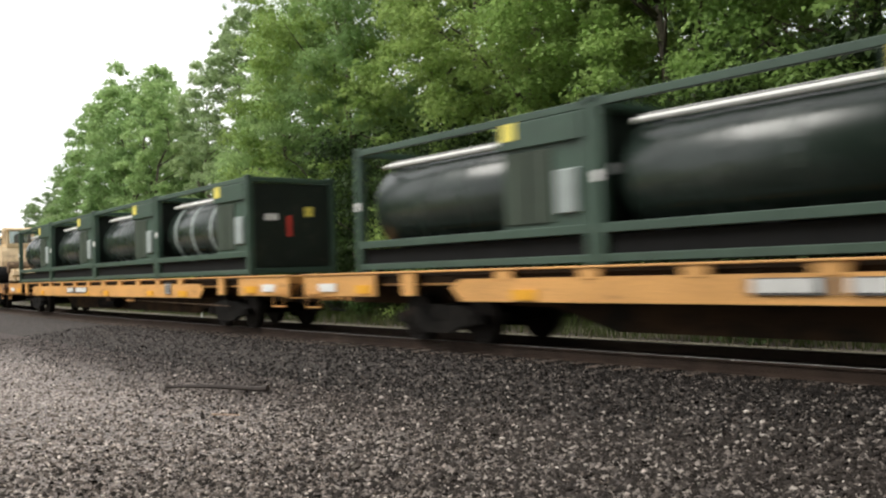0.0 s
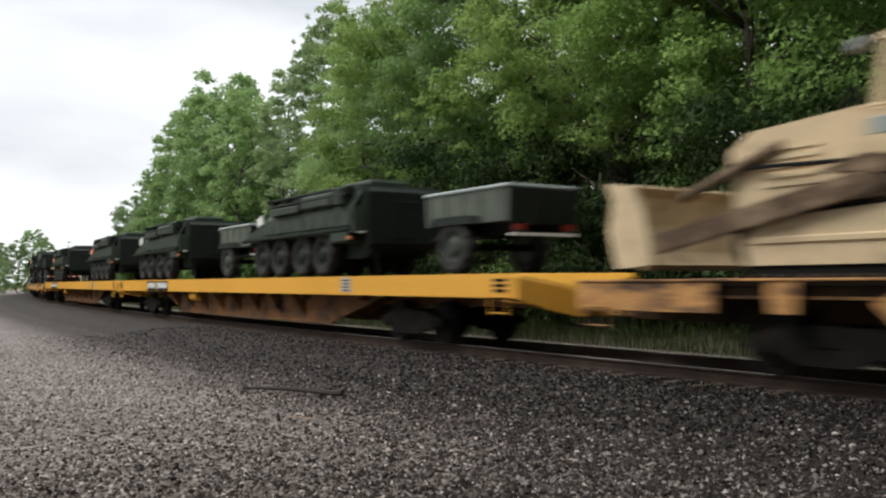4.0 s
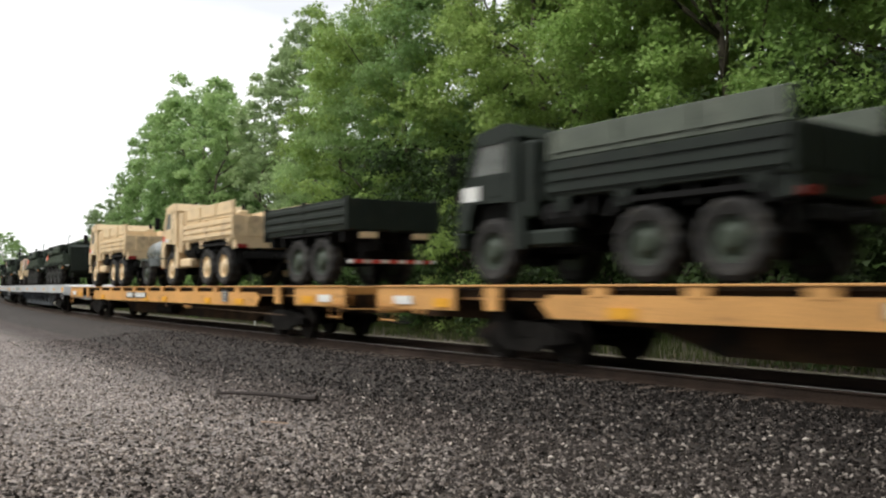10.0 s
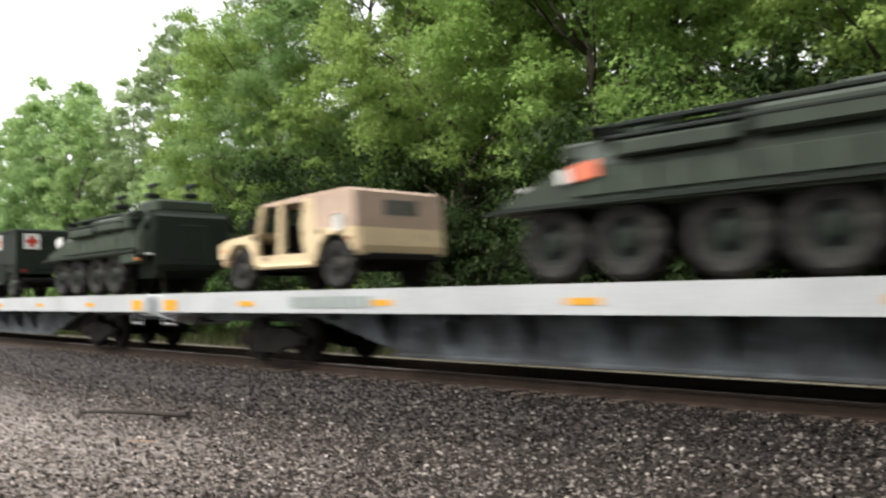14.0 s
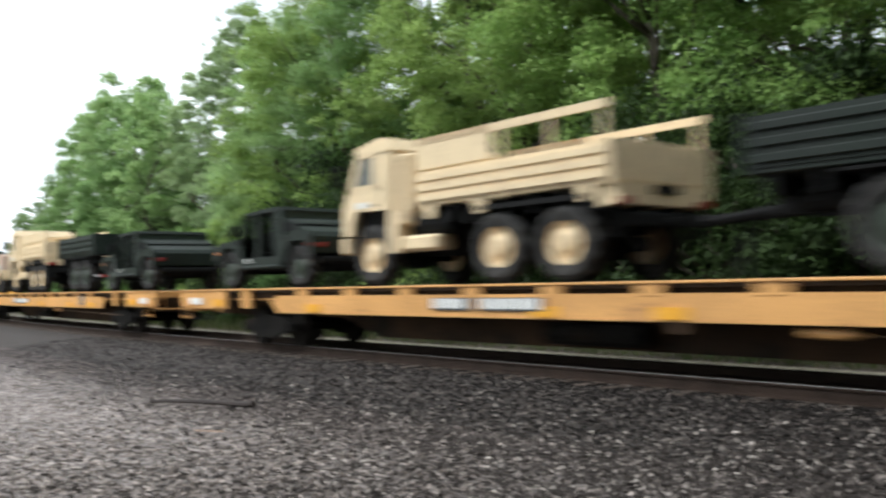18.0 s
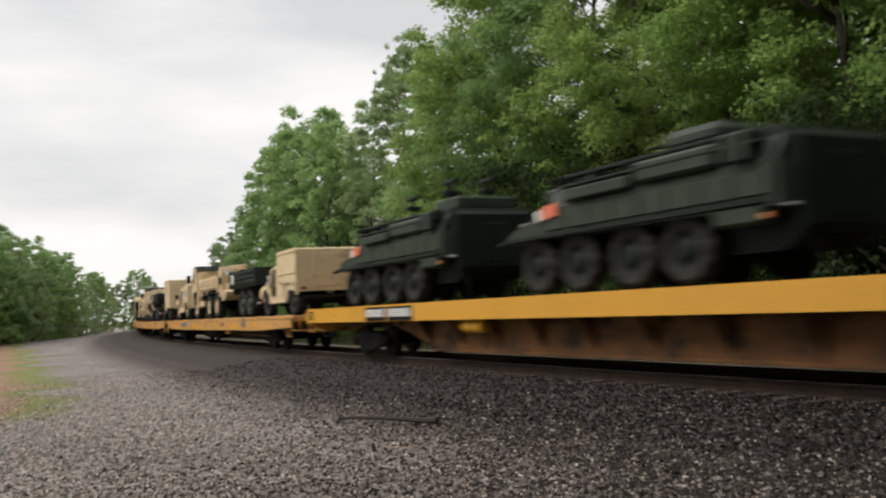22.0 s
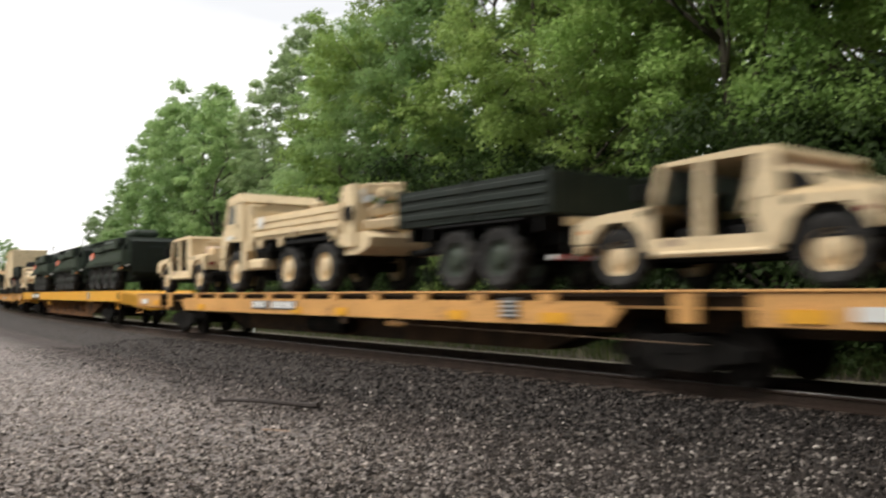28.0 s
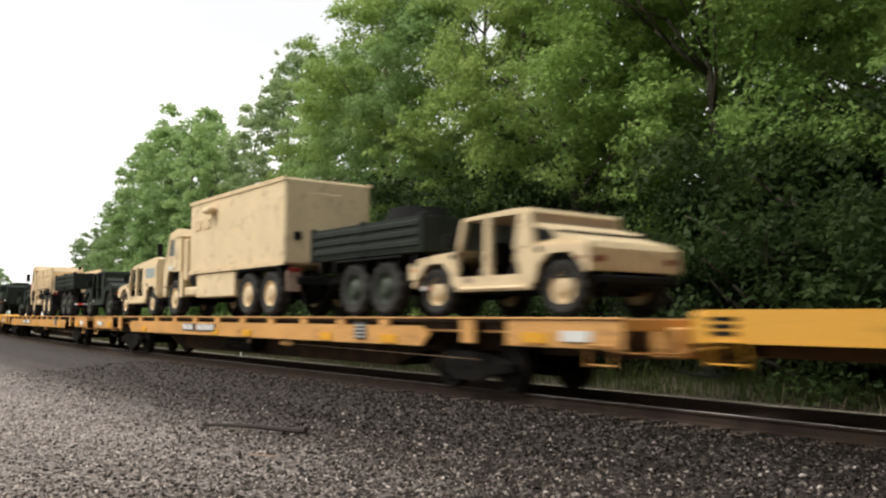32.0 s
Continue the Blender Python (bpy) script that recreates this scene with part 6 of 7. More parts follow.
            prism(bm, [(-0.06, 0.7), (-0.02, 1.76), (0.3, 1.76), (0.3, 0.7)], o * W - 0.05, o * W + 0.04)
            prism(bm, [(0.3, 0.62), (0.3, 1.2), (1.1, 1.2), (1.1, 0.6)], o * W - 0.05, o * W + 0.04)
            part("cab_side", bm, body if kind == "shelter" else paint, t)
        bm = bmnew()
        prism(bm, [(-0.70, 1.70), (-0.60, 1.80), (0.35, 1.82), (0.35, 1.72)], -W, W)
        part("cab_roof", bm, paint, t)
        bm = bmnew()
        if kind == "shelter":
            prism(bm, [(-0.55, 1.85), (-0.55, 2.05), (-0.1, 2.1), (-0.1, tall - 0.04), (0.0, tall), (2.55, tall), (2.62, tall - 0.05), (2.62, 0.85), (2.5, 0.78), (0.55, 0.95), (0.3, 1.5), (-0.1, 1.85)], -W - 0.06, W + 0.06)
        else:
            prism(bm, [(0.15, 1.15), (0.15, tall - 0.06), (0.22, tall), (r - 0.05, tall), (r + 0.02, tall - 0.06), (r + 0.02, 0.80), (1.2, 0.95)], -W - 0.05, W + 0.05)
        bx = part("shelter" if kind != "box" else "box_body", bm, body, t)
        bm = bmnew()
        for y in (-W - 0.06, W + 0.06):
            for z in ((1.45, tall - 0.12) if kind == "box" else (tall - 0.1,)):
                box(bm, 0.2, 2.4, y - 0.02, y + 0.02, z, z + 0.05)
        part("body_rib", bm, body if kind != "shelter" else M_TAN, bx)
        bk = 2.63 if kind == "shelter" else r + 0.03
        bm = bmnew()
        box(bm, bk - 0.02, bk + 0.02, -0.5, 0.5, 0.95, tall - 0.2, 0.01)
        dr = part("rear_door", bm, body, bx)
        if kind == "shelter":
            for z in (1.15, 1.5, 1.9):
                bm = bmnew()
                box(bm, bk + 0.0, bk + 0.05, -0.85, -0.45, z, z + 0.14, 0.01)
                part("door_recess", bm, M_TAN, dr)
            bm = bmnew()
            box(bm, bk - 0.0, bk + 0.04, 0.62, 0.95, tall - 0.62, tall - 0.14, 0.02)
            part("vent", bm, M_BLACK, dr)
            bm = bmnew()
            box(bm, 0.75, 1.2, -W - 0.075, -W - 0.05, 1.75, 2.25, 0.01)
            part("side_hatch", bm, M_CANVAS, bx)
        if kind == "box":
            for z in (1.15, 1.6, 2.0):
                bm = bmnew()
                box(bm, bk, bk + 0.04, 0.55, 0.85, z, z + 0.2, 0.01)
                part("vent", bm, M_TAN, dr)
        if kind == "ambulance":
            for nm, m in (("side", Matrix.Translation((0.55, -W - 0.056, 1.95))), ("rear", Matrix.Translation((r + 0.05, -0.62, 1.9)) @ Matrix.Rotation(radians(90), 4, "Z"))):
                bm = bmnew()
                box(bm, -0.26, 0.26, -0.008, 0.008, -0.26, 0.26, 0, m)
                cr = part("white_square", bm, M_WHITE, bx, "white square with a red cross")
                bm = bmnew()
                box(bm, -0.19, 0.19, -0.014, 0.004, -0.065, 0.065, 0, m)
                box(bm, -0.065, 0.065, -0.016, 0.006, -0.19, 0.19, 0, m)
                part("red_cross", bm, M_RED, bx)
    if paint is not M_GREEN and kind in ("box", "cargo"):
        bm = bmnew()
        m = Matrix.Translation((-0.95, -W - 0.1, 1.35) if kind == "box" else (1.95, -W - 0.06, 1.24))
        box(bm, -0.14, 0.14, -0.01, 0.01, -0.16, 0.16, 0.05, m)
        part("white_placard", bm, M_WHITE, t)
    bm = bmnew()
    box(bm, -0.62, -0.34, -W - 0.05, -W - 0.042, 0.60, 0.70)
    part("door_marking", bm, M_WHITE if paint is M_GREEN else M_CANVAS, t)
    chains(t, ((f + 0.15, f - 0.45), (r - 0.1, r + 0.45)), 0.8, 0.58)
    return t


def bed_trailer(paint, kind="open"):
    t = empty("cargo_trailer")
    W, L = 1.2, 2.2
    rim = M_GREEN2
    bm = bmnew()
    box(bm, -L, L, -W, W, 1.24, 1.36, 0.02)
    part("bed_floor", bm, paint, t)
    # running gear, with black bulk added for the shade under the trailer
    bm = bmnew()
    box(bm, -0.9, 1.25, -0.62, 0.62, 0.66, 1.05, 0.05)
    rod(bm, (-1.75, -0.7, 0.95), (-1.05, -0.7, 0.95), 0.15, 10)
    rod(bm, (-1.75, 0.7, 0.95), (-1.05, 0.7, 0.95), 0.15, 10)
    part("running_gear", bm, M_BLACK, t)
    for i in range(7):
        x = -L + 0.3 + i * 0.62
        bm = bmnew()
        box(bm, x - 0.04, x + 0.04, -W + 0.04, W - 0.04, 0.98, 1.245)
        part("crossmember", bm, M_BLACK, t)
    for o in (-1, 1):
        sb = part("side_board", box(bmnew(), -L, L, o * W - 0.02, o * W + 0.02, 1.32, 1.95), paint, t)
        for i in range(3):
            z = 1.37 + i * 0.195
            part("side_rib", box(bmnew(), -L + 0.1, L - 0.1, o * (W + 0.035) - 0.025, o * (W + 0.035) + 0.02, z, z + 0.115, 0.015), paint, sb)
        for x in (-L + 0.04, 0.0, L - 0.04):
            part("stake_post", box(bmnew(), x - 0.05, x + 0.05, o * W - 0.06, o * W + 0.065, 1.24, 2.0, 0.01), M_GREEN, sb)
        bm = bmnew()
        box(bm, o * (L - 0.02) - 0.025, o * (L - 0.02) + 0.025, -W, W, 1.26, 1.95, 0.01)
        for y in (-0.7, 0, 0.7):
            box(bm, o * L - 0.03, o * L + 0.03, y - 0.05, y + 0.05, 1.2, 1.95)
        part("end_board", bm, paint, t)
        bm = bmnew()
        box(bm, L - 0.02, L + 0.05, o * 0.7 - 0.22, o * 0.7 + 0.22, 1.06, 1.20, 0.01)
        part("lamp_guard", bm, M_TAN, t, "tan lamp guard")
        for x in (-0.45, 0.78):
            wheel(t, x, o * (W - 0.22), 0.58, 0.38, rim)
        bm = bmnew()
        box(bm, -1.1, 1.45, o * (W - 0.2) - 0.22, o * (W - 0.2) + 0.22, 1.18, 1.22)
        part("mudguard", bm, M_BLACK, t)
    bm = bmnew()
    for y in (-0.45, 0.45):
        box(bm, -L, L, y - 0.05, y + 0.05, 0.8, 1.12)
        rod(bm, (-L + 0.2, y, 0.9), (-L - 1.15, 0, 0.82), 0.06, 8)
    for x in (-0.45, 0.78):
        rod(bm, (x, -0.9, 0.58), (x, 0.9, 0.58), 0.09, 8)
    rod(bm, (-L - 1.1, 0, 0.82), (-L - 1.32, 0, 0.82), 0.09, 8)
    rod(bm, (-L - 0.7, 0, 0.05), (-L - 0.7, 0, 0.85), 0.05, 8)
    part("frame", bm, M_BLACK, t)
    bm = bmnew()
    box(bm, L - 0.12, L - 0.02, -1.15, 1.15, 0.50, 0.58)
    bar = part("rear_bumper", bm, M_WHITE, t, "low bar striped red and white")
    for i in range(5):
        bm = bmnew()
        y = -1.05 + i * 0.46
        box(bm, L - 0.125, L - 0.014, y, y + 0.23, 0.496, 0.584)
        part("red_stripe", bm, M_RED, bar)
    for y in (-0.8, 0.8):
        bm = bmnew()
        rod(bm, (L - 0.1, y, 0.55), (L - 0.1, y, 1.1), 0.04, 6)
        part("bumper_bracket", bm, M_BLACK, t)
    if kind == "loaded":
        bm = bmnew()
        spun(bm, [(0.02, 0.62), (0.62, 0.60), (0.75, 0.3), (0.78, 0.0)], 20, "Z", (0.2, 0.1, 1.75))
        part("round_cover", bm, M_BLACK, t)
    if kind == "placard":
        bm = bmnew()
        m = Matrix.Translation((-1.55, -W - 0.085, 1.62))
        rod(bm, m @ Vector((0, 0.0, 0)), m @ Vector((0, 0.03, 0)), 0.22, 8)
        part("white_placard", bm, M_WHITE, t)
    chains(t, ((-L + 0.2, -L - 0.5), (L - 0.1, L + 0.5)), 0.8, 0.85)
    return tagged(t, "dark green two-axle cargo trailer with ribbed sides" + {"open": "", "loaded": " and a covered load", "placard": " and white placard"}[kind], "trailer", "cargo trailers on the train")


def tank_trailer(paint, label):
    t = empty("water_trailer")
    bm = bmnew()
    o = [(0.02, -1.1), (0.40, -1.08), (0.52, -0.98), (0.56, -0.8), (0.56, 0.8), (0.52, 0.98), (0.40, 1.08), (0.02, 1.1)]
    spun(bm, o, 22, "X", (0, 0, 0))
    for v in bm.verts:
        v.co = Vector((v.co.x, v.co.y * 1.45, v.co.z + 1.22))
    part("tank", bm, paint, t, smooth=True)
    bm = bmnew()
    rod(bm, (0, 0, 1.74), (0, 0, 1.84), 0.25, 14)
    part("filler_lid", bm, paint, t)
    bm = bmnew()
    for y in (-0.5, 0.5):
        box(bm, -1.1, 1.2, y - 0.05, y + 0.05, 0.55, 0.72)
        rod(bm, (-1.1, y, 0.62), (-2.0, 0, 0.6), 0.05, 8)
    rod(bm, (0, -0.9, 0.5), (0, 0.9, 0.5), 0.07, 8)
    rod(bm, (-1.75, 0, 0.02), (-1.75, 0, 0.6), 0.04, 8)
    part("frame", bm, M_BLACK, t)
    for s in (-1, 1):
        wheel(t, 0, s * 0.92, 0.5, 0.3, M_GREEN2)
        bm = bmnew()
        prism(bm, [(-0.7, 0.75), (-0.55, 1.02), (0.55, 1.02), (0.7, 0.75), (0.62, 0.72), (0.5, 0.95), (-0.5, 0.95), (-0.62, 0.72)], s * 0.92 - 0.18, s * 0.92 + 0.18)
        part("mudguard", bm, paint, t)
        bm = bmnew()
        box(bm, 1.15, 1.25, s * 0.75 - 0.1, s * 0.75 + 0.1, 0.62, 0.72)
        part("tail_lamp", bm, M_TAILLAMP, t)
    return tagged(t, label, "trailer", "tank trailers on the train")


def covered_trailer():
    """A small single-axle trailer under a rounded tan cover that slopes to one end."""
    t = empty("covered_trailer")
    bm = bmnew()
    outline = [(-1.32, 0.82), (-1.28, 1.16), (-1.12, 1.36), (-0.72, 1.54), (0.0, 1.68), (0.85, 1.74), (1.12, 1.66), (1.2, 1.4), (1.2, 0.82)]
    rings = []
    for y, k, dz in ((-0.92, 1.0, -0.16), (-0.84, 1.0, -0.05), (-0.6, 1.0, 0.0), (0.6, 1.0, 0.0), (0.84, 1.0, -0.05), (0.92, 1.0, -0.16)):
        rings.append([bm.verts.new((x, y, z + (dz if z > 1.0 else 0))) for x, z in outline])
    for u, v in zip(rings, rings[1:]):
        for i in range(len(outline)):
            j = (i + 1) % len(outline)
            bm.faces.new((u[i], u[j], v[j], v[i]))
    bm.faces.new(rings[0])
    bm.faces.new(rings[-1])
    bmesh.ops.recalc_face_normals(bm, faces=bm.faces)
    part("cover", bm, M_TAN2, t, "rounded tan cover")
    part("bed", box(bmnew(), -1.3, 1.18, -0.9, 0.9, 0.62, 0.84, 0.02), M_CANVAS, t)
    part("end_bumper", box(bmnew(), -1.62, -1.5, -0.8, 0.8, 0.62, 0.76, 0.03), M_TAN, t)
    bm = bmnew()
    for y in (-0.5, 0.5):
        box(bm, -1.55, 1.2, y - 0.05, y + 0.05, 0.5, 0.64)
        rod(bm, (1.15, y, 0.58), (1.75, 0, 0.55), 0.05, 8)
    rod(bm, (-0.85, -0.8, 0.47), (-0.85, 0.8, 0.47), 0.07, 8)
    rod(bm, (1.5, 0, 0.02), (1.5, 0, 0.56), 0.04, 8)
    part("frame", bm, M_BLACK, t)
    for s in (-1, 1):
        wheel(t, -0.85, s * 0.86, 0.47, 0.28, M_TYRE)
        part("mudguard", prism(bmnew(), [(-1.4, 0.78), (-1.2, 1.02), (-0.5, 1.02), (-0.3, 0.78), (-0.36, 0.76), (-0.55, 0.95), (-1.15, 0.95), (-1.34, 0.76)], s * 0.94 - 0.1, s * 0.94 + 0.1), M_CANVAS, t)
    chains(t, ((-1.4, -1.8), (1.1, 1.5)), 0.7, 0.6)
    return tagged(t, "small trailer under a rounded tan cover on one axle", "trailer", "light trailers on the train")


def light_trailer():
    t = empty("light_trailer")
    W = 0.84
    bm = bmnew()
    prism(bm, [(-1.4, 0.98), (-1.45, 1.60), (1.28, 1.60), (1.24, 0.98)], -W, W)
    part("box_body", bm, M_BOARD, t, "grey-green covered box")
    bm = bmnew()
    box(bm, -1.5, 1.33, -W - 0.04, W + 0.04, 1.585, 1.67, 0.03)
    part("cover_rim", bm, M_GREYTARP, t, "pale cover edge")
    # dark rear face added over the box, shade put into its colour
    tg = part("tailgate", prism(bmnew(), [(1.24, 0.93), (1.29, 1.59), (1.33, 1.59), (1.29, 0.93)], -W, W), M_GREEN, t, "tailgate in dark green for the rear's shade")
    for y in (-0.6, 0.0, 0.6):
        part("tailgate_rib", box(bmnew(), 1.30, 1.345, y - 0.04, y + 0.04, 0.96, 1.57, 0.008), M_GREEN, tg)
    for s in (-1, 1):
        for i in range(5):
            part("side_rib", box(bmnew(), -1.3 + 0.58 * i, -1.25 + 0.58 * i, s * (W + 0.015) - 0.015, s * (W + 0.015) + 0.015, 1.0, 1.58, 0.006), M_BOARD, t)
    bm = bmnew()
    for y in (-0.5, 0.5):
        box(bm, -1.4, 1.28, y - 0.05, y + 0.05, 0.75, 0.97)
        rod(bm, (-1.4, y, 0.8), (-2.4, 0, 0.75), 0.05, 8)
    rod(bm, (-0.2, -0.85, 0.54), (-0.2, 0.85, 0.54), 0.07, 8)
    rod(bm, (-2.0, 0, 0.02), (-2.0, 0, 0.78), 0.04, 8)
    part("frame", bm, M_BLACK, t)
    for s in (-1, 1):
        wheel(t, -0.2, s * 0.92, 0.54, 0.3, M_GREEN2)
        bm = bmnew()
        prism(bm, [(-0.95, 0.96), (-0.75, 1.12), (0.35, 1.12), (0.55, 0.96)], s * 0.94 - 0.16, s * 0.94 + 0.16)
        part("mudguard", bm, M_GREEN, t)
        bm = bmnew()
        box(bm, 1.28, 1.34, s * 0.6 - 0.14, s * 0.6 + 0.14, 0.80, 0.92, 0.01)
        part("tail_lamp", bm, M_TAILLAMP, t)
    bm = bmnew()
    box(bm, 1.26, 1.34, -0.8, 0.8, 0.70, 0.76)
    part("rear_bumper", bm, M_WHITE, t)
    return tagged(t, "light single-axle trailer with a covered grey-green box", "trailer", "light trailers on the train")


def dozer():
    t = empty("bulldozer")
    P = M_TAN
    for o in (-1, 1):
        bm = bmnew()   # the endless track, with grousers
        loop = []
        for i in range(9):
            a = radians(90 + 180 * i / 8)
            loop.append((-1.55 + 0.42 * math.cos(a), 0.44 + 0.42 * math.sin(a)))
        for i in range(9):
            a = radians(-90 + 180 * i / 8)
            loop.append((1.35 + 0.44 * math.cos(a), 0.46 + 0.44 * math.sin(a)))
        prism(bm, loop, o * 1.0 - 0.28, o * 1.0 + 0.28)
        ct = part("crawler_track", bm, M_BLACK, t)
        for i in range(17):
            part("track_pad", box(bmnew(), -1.9 + i * 0.23, -1.84 + i * 0.23, o * 1.0 - 0.29, o * 1.0 + 0.29, 0.0, 0.05), M_DUSTYSTEEL, ct)
            if i < 14:
                part("track_pad", box(bmnew(), -1.6 + i * 0.23, -1.54 + i * 0.23, o * 1.0 - 0.29, o * 1.0 + 0.29, 0.86, 0.92), M_DUSTYSTEEL, ct)
        bm = bmnew()
        prism(bm, [(-1.75, 0.16), (-1.85, 0.5), (-1.5, 0.74), (0.75, 0.88), (1.0, 0.6), (0.85, 0.16)], o * 1.29 - 0.03, o * 1.29 + 0.03)
        box(bm, -1.7, 0.8, o * 1.31 - 0.04, o * 1.31 + 0.04, 0.42, 0.52, 0.02)
        part("track_guard", bm, P, t)
        bm = bmnew()
        spun(bm, [(0.40, -0.06), (0.40, 0.06), (0.15, 0.09), (0.001, 0.09)], 18, "Y", (1.35, o * 1.3, 0.5))
        part("sprocket", bm, M_BLACK, t)
        bm = bmnew()   # push arm and lift cylinder to the blade
        prism(bm, [(-3.15, 0.35), (-3.15, 0.62), (-0.1, 1.22), (0.1, 1.05), (-0.1, 0.95)], o * 1.4 - 0.07, o * 1.4 + 0.07)
        rod(bm, (-3.1, o * 0.9, 1.15), (-1.6, o * 0.75, 1.75), 0.08, 8)
        part("push_arm", bm, M_DUSTYSTEEL, t)
    bm = bmnew()
    a = [(-3.35, 0.12), (-3.75, 0.3), (-3.85, 0.8), (-3.74, 1.2), (-3.55, 1.36), (-3.46, 1.33), (-3.58, 1.2), (-3.62, 0.8), (-3.5, 0.4), (-3.2, 0.2)]
    prism(bm, a, -1.5, 1.5)
    for y in (-1.5, 1.5):
        prism(bm, [(-3.8, 0.15), (-3.95, 0.7), (-3.86, 1.15), (-3.98, 1.42), (-3.5, 1.34), (-3.3, 0.95), (-3.12, 0.2)], y - 0.04, y + 0.04)
    part("blade", bm, P, t)
    bm = bmnew()
    prism(bm, [(-2.35, 0.75), (-2.42, 1.75), (-2.1, 1.98), (-0.45, 2.1), (-0.45, 0.75)], -0.72, 0.72)
    hood = part("engine_hood", bm, P, t)
    for i in range(5):
        bm = bmnew()
        box(bm, -1.9, -1.1, -0.745, -0.715, 1.2 + i * 0.12, 1.25 + i * 0.12)
        part("louvre", bm, M_TAN2, hood)
    bm = bmnew()
    prism(bm, [(-0.55, 0.9), (-0.7, 1.3), (-0.5, 1.75), (-0.42, 1.95), (1.05, 1.98), (1.22, 1.72), (1.4, 1.2), (1.4, 0.9)], -0.98, 0.92)
    part("armoured_body", bm, P, t)
    bm = bmnew()
    prism(bm, [(-0.75, 1.26), (-0.2, 1.42), (0.75, 1.30), (0.4, 1.15)], -1.36, 1.36)
    part("fender", bm, M_DUSTYSTEEL, t)
    for o in (-1, 1):
        y = o * 0.62 - 0.03
        part("front_post", prism(bmnew(), [(-0.42, 1.95), (-0.25, 2.85), (-0.10, 2.85), (-0.25, 1.95)], y - 0.05, y + 0.05), P, t)
        part("middle_post", prism(bmnew(), [(0.22, 1.95), (0.22, 2.85), (0.40, 2.85), (0.40, 1.95)], y - 0.05, y + 0.05), P, t)
        part("corner_post", prism(bmnew(), [(0.96, 1.95), (0.92, 2.85), (1.08, 2.85), (1.14, 1.95)], y - 0.05, y + 0.05), P, t)
        part("cab_sill", prism(bmnew(), [(-0.42, 1.9), (-0.40, 2.08), (1.14, 2.08), (1.14, 1.9)], y - 0.055, y + 0.055), P, t)
    bm = bmnew()
    prism(bm, [(-0.36, 2.0), (-0.18, 2.84), (0.98, 2.84), (1.06, 2.0)], -0.62, 0.56)
    part("cab_window", bm, M_GLASS, t)
    bm = bmnew()
    box(bm, 0.35, 0.8, -0.3, 0.25, 1.95, 2.15, 0.04)
    box(bm, 0.72, 0.86, -0.28, 0.23, 2.1, 2.62, 0.05)
    part("seat", bm, M_BLACK, t)
    for o in (-1, 1):
        part("rear_post", box(bmnew(), 1.0, 1.14, o * 0.6 - 0.1, o * 0.6 + 0.04, 1.95, 2.85, 0.02), P, t)
    part("rear_sill", box(bmnew(), 1.0, 1.16, -0.66, 0.6, 1.9, 2.12, 0.02), P, t)
    for x, z in ((-0.2, 1.55), (0.5, 1.5)):
        part("access_panel", box(bmnew(), x, x + 0.5, -1.0, -0.97, z - 0.3, z + 0.2, 0.012), M_TAN2, t)
    part("grab_rail", rod(bmnew(), (-0.3, -1.0, 2.0), (0.9, -1.0, 2.02), 0.02, 6), P, t)
    part("hydraulic_line", rod(bmnew(), (-2.3, -0.78, 1.5), (-0.6, -1.02, 1.4), 0.03, 6), M_BLACK, t)
    bm = bmnew()
    prism(bm, [(-0.34, 2.84), (-0.3, 2.92), (0.2, 2.98), (1.0, 2.96), (1.22, 2.86), (1.2, 2.80)], -0.72, 0.66)
    part("cab_roof", bm, P, t)
    for o in (-1, 1):
        bm = bmnew()
        box(bm, -0.62, -0.48, o * 0.7 - 0.12, o * 0.7 + 0.12, 2.74, 2.9, 0.02)
        part("work_lamp", bm, M_STEEL, t)
    bm = bmnew()
    rod(bm, (-1.2, 0.3, 2.0), (-1.2, 0.3, 2.55), 0.07, 10)
    part("exhaust", bm, M_BLACK, t)
    bm = bmnew()
    prism(bm, [(1.45, 0.4), (1.5, 1.15), (1.95, 1.05), (2.2, 0.75), (2.9, 0.66), (2.95, 0.45), (2.4, 0.35)], -0.7, 0.7)
    for y in (-0.6, 0.0, 0.6):
        prism(bm, [(2.6, 0.75), (2.85, 0.75), (2.8, 0.12), (2.65, 0.1)], y - 0.06, y + 0.06)
    part("ripper", bm, P, t)
    bm = bmnew()
    rod(bm, (1.9, -0.8, 0.85), (1.9, 0.8, 0.85), 0.3, 14)
    part("winch_drum", bm, M_DUSTYSTEEL, t)
    bm = bmnew()
    box(bm, -0.15, 0.2, -1.275, -1.25, 1.62, 1.82, 0.01)
    part("door_panel", bm, M_GREYTARP, t)
    return tagged(t, "tan armoured bulldozer with its blade lowered on the deck", "bulldozer", "bulldozers on the train")


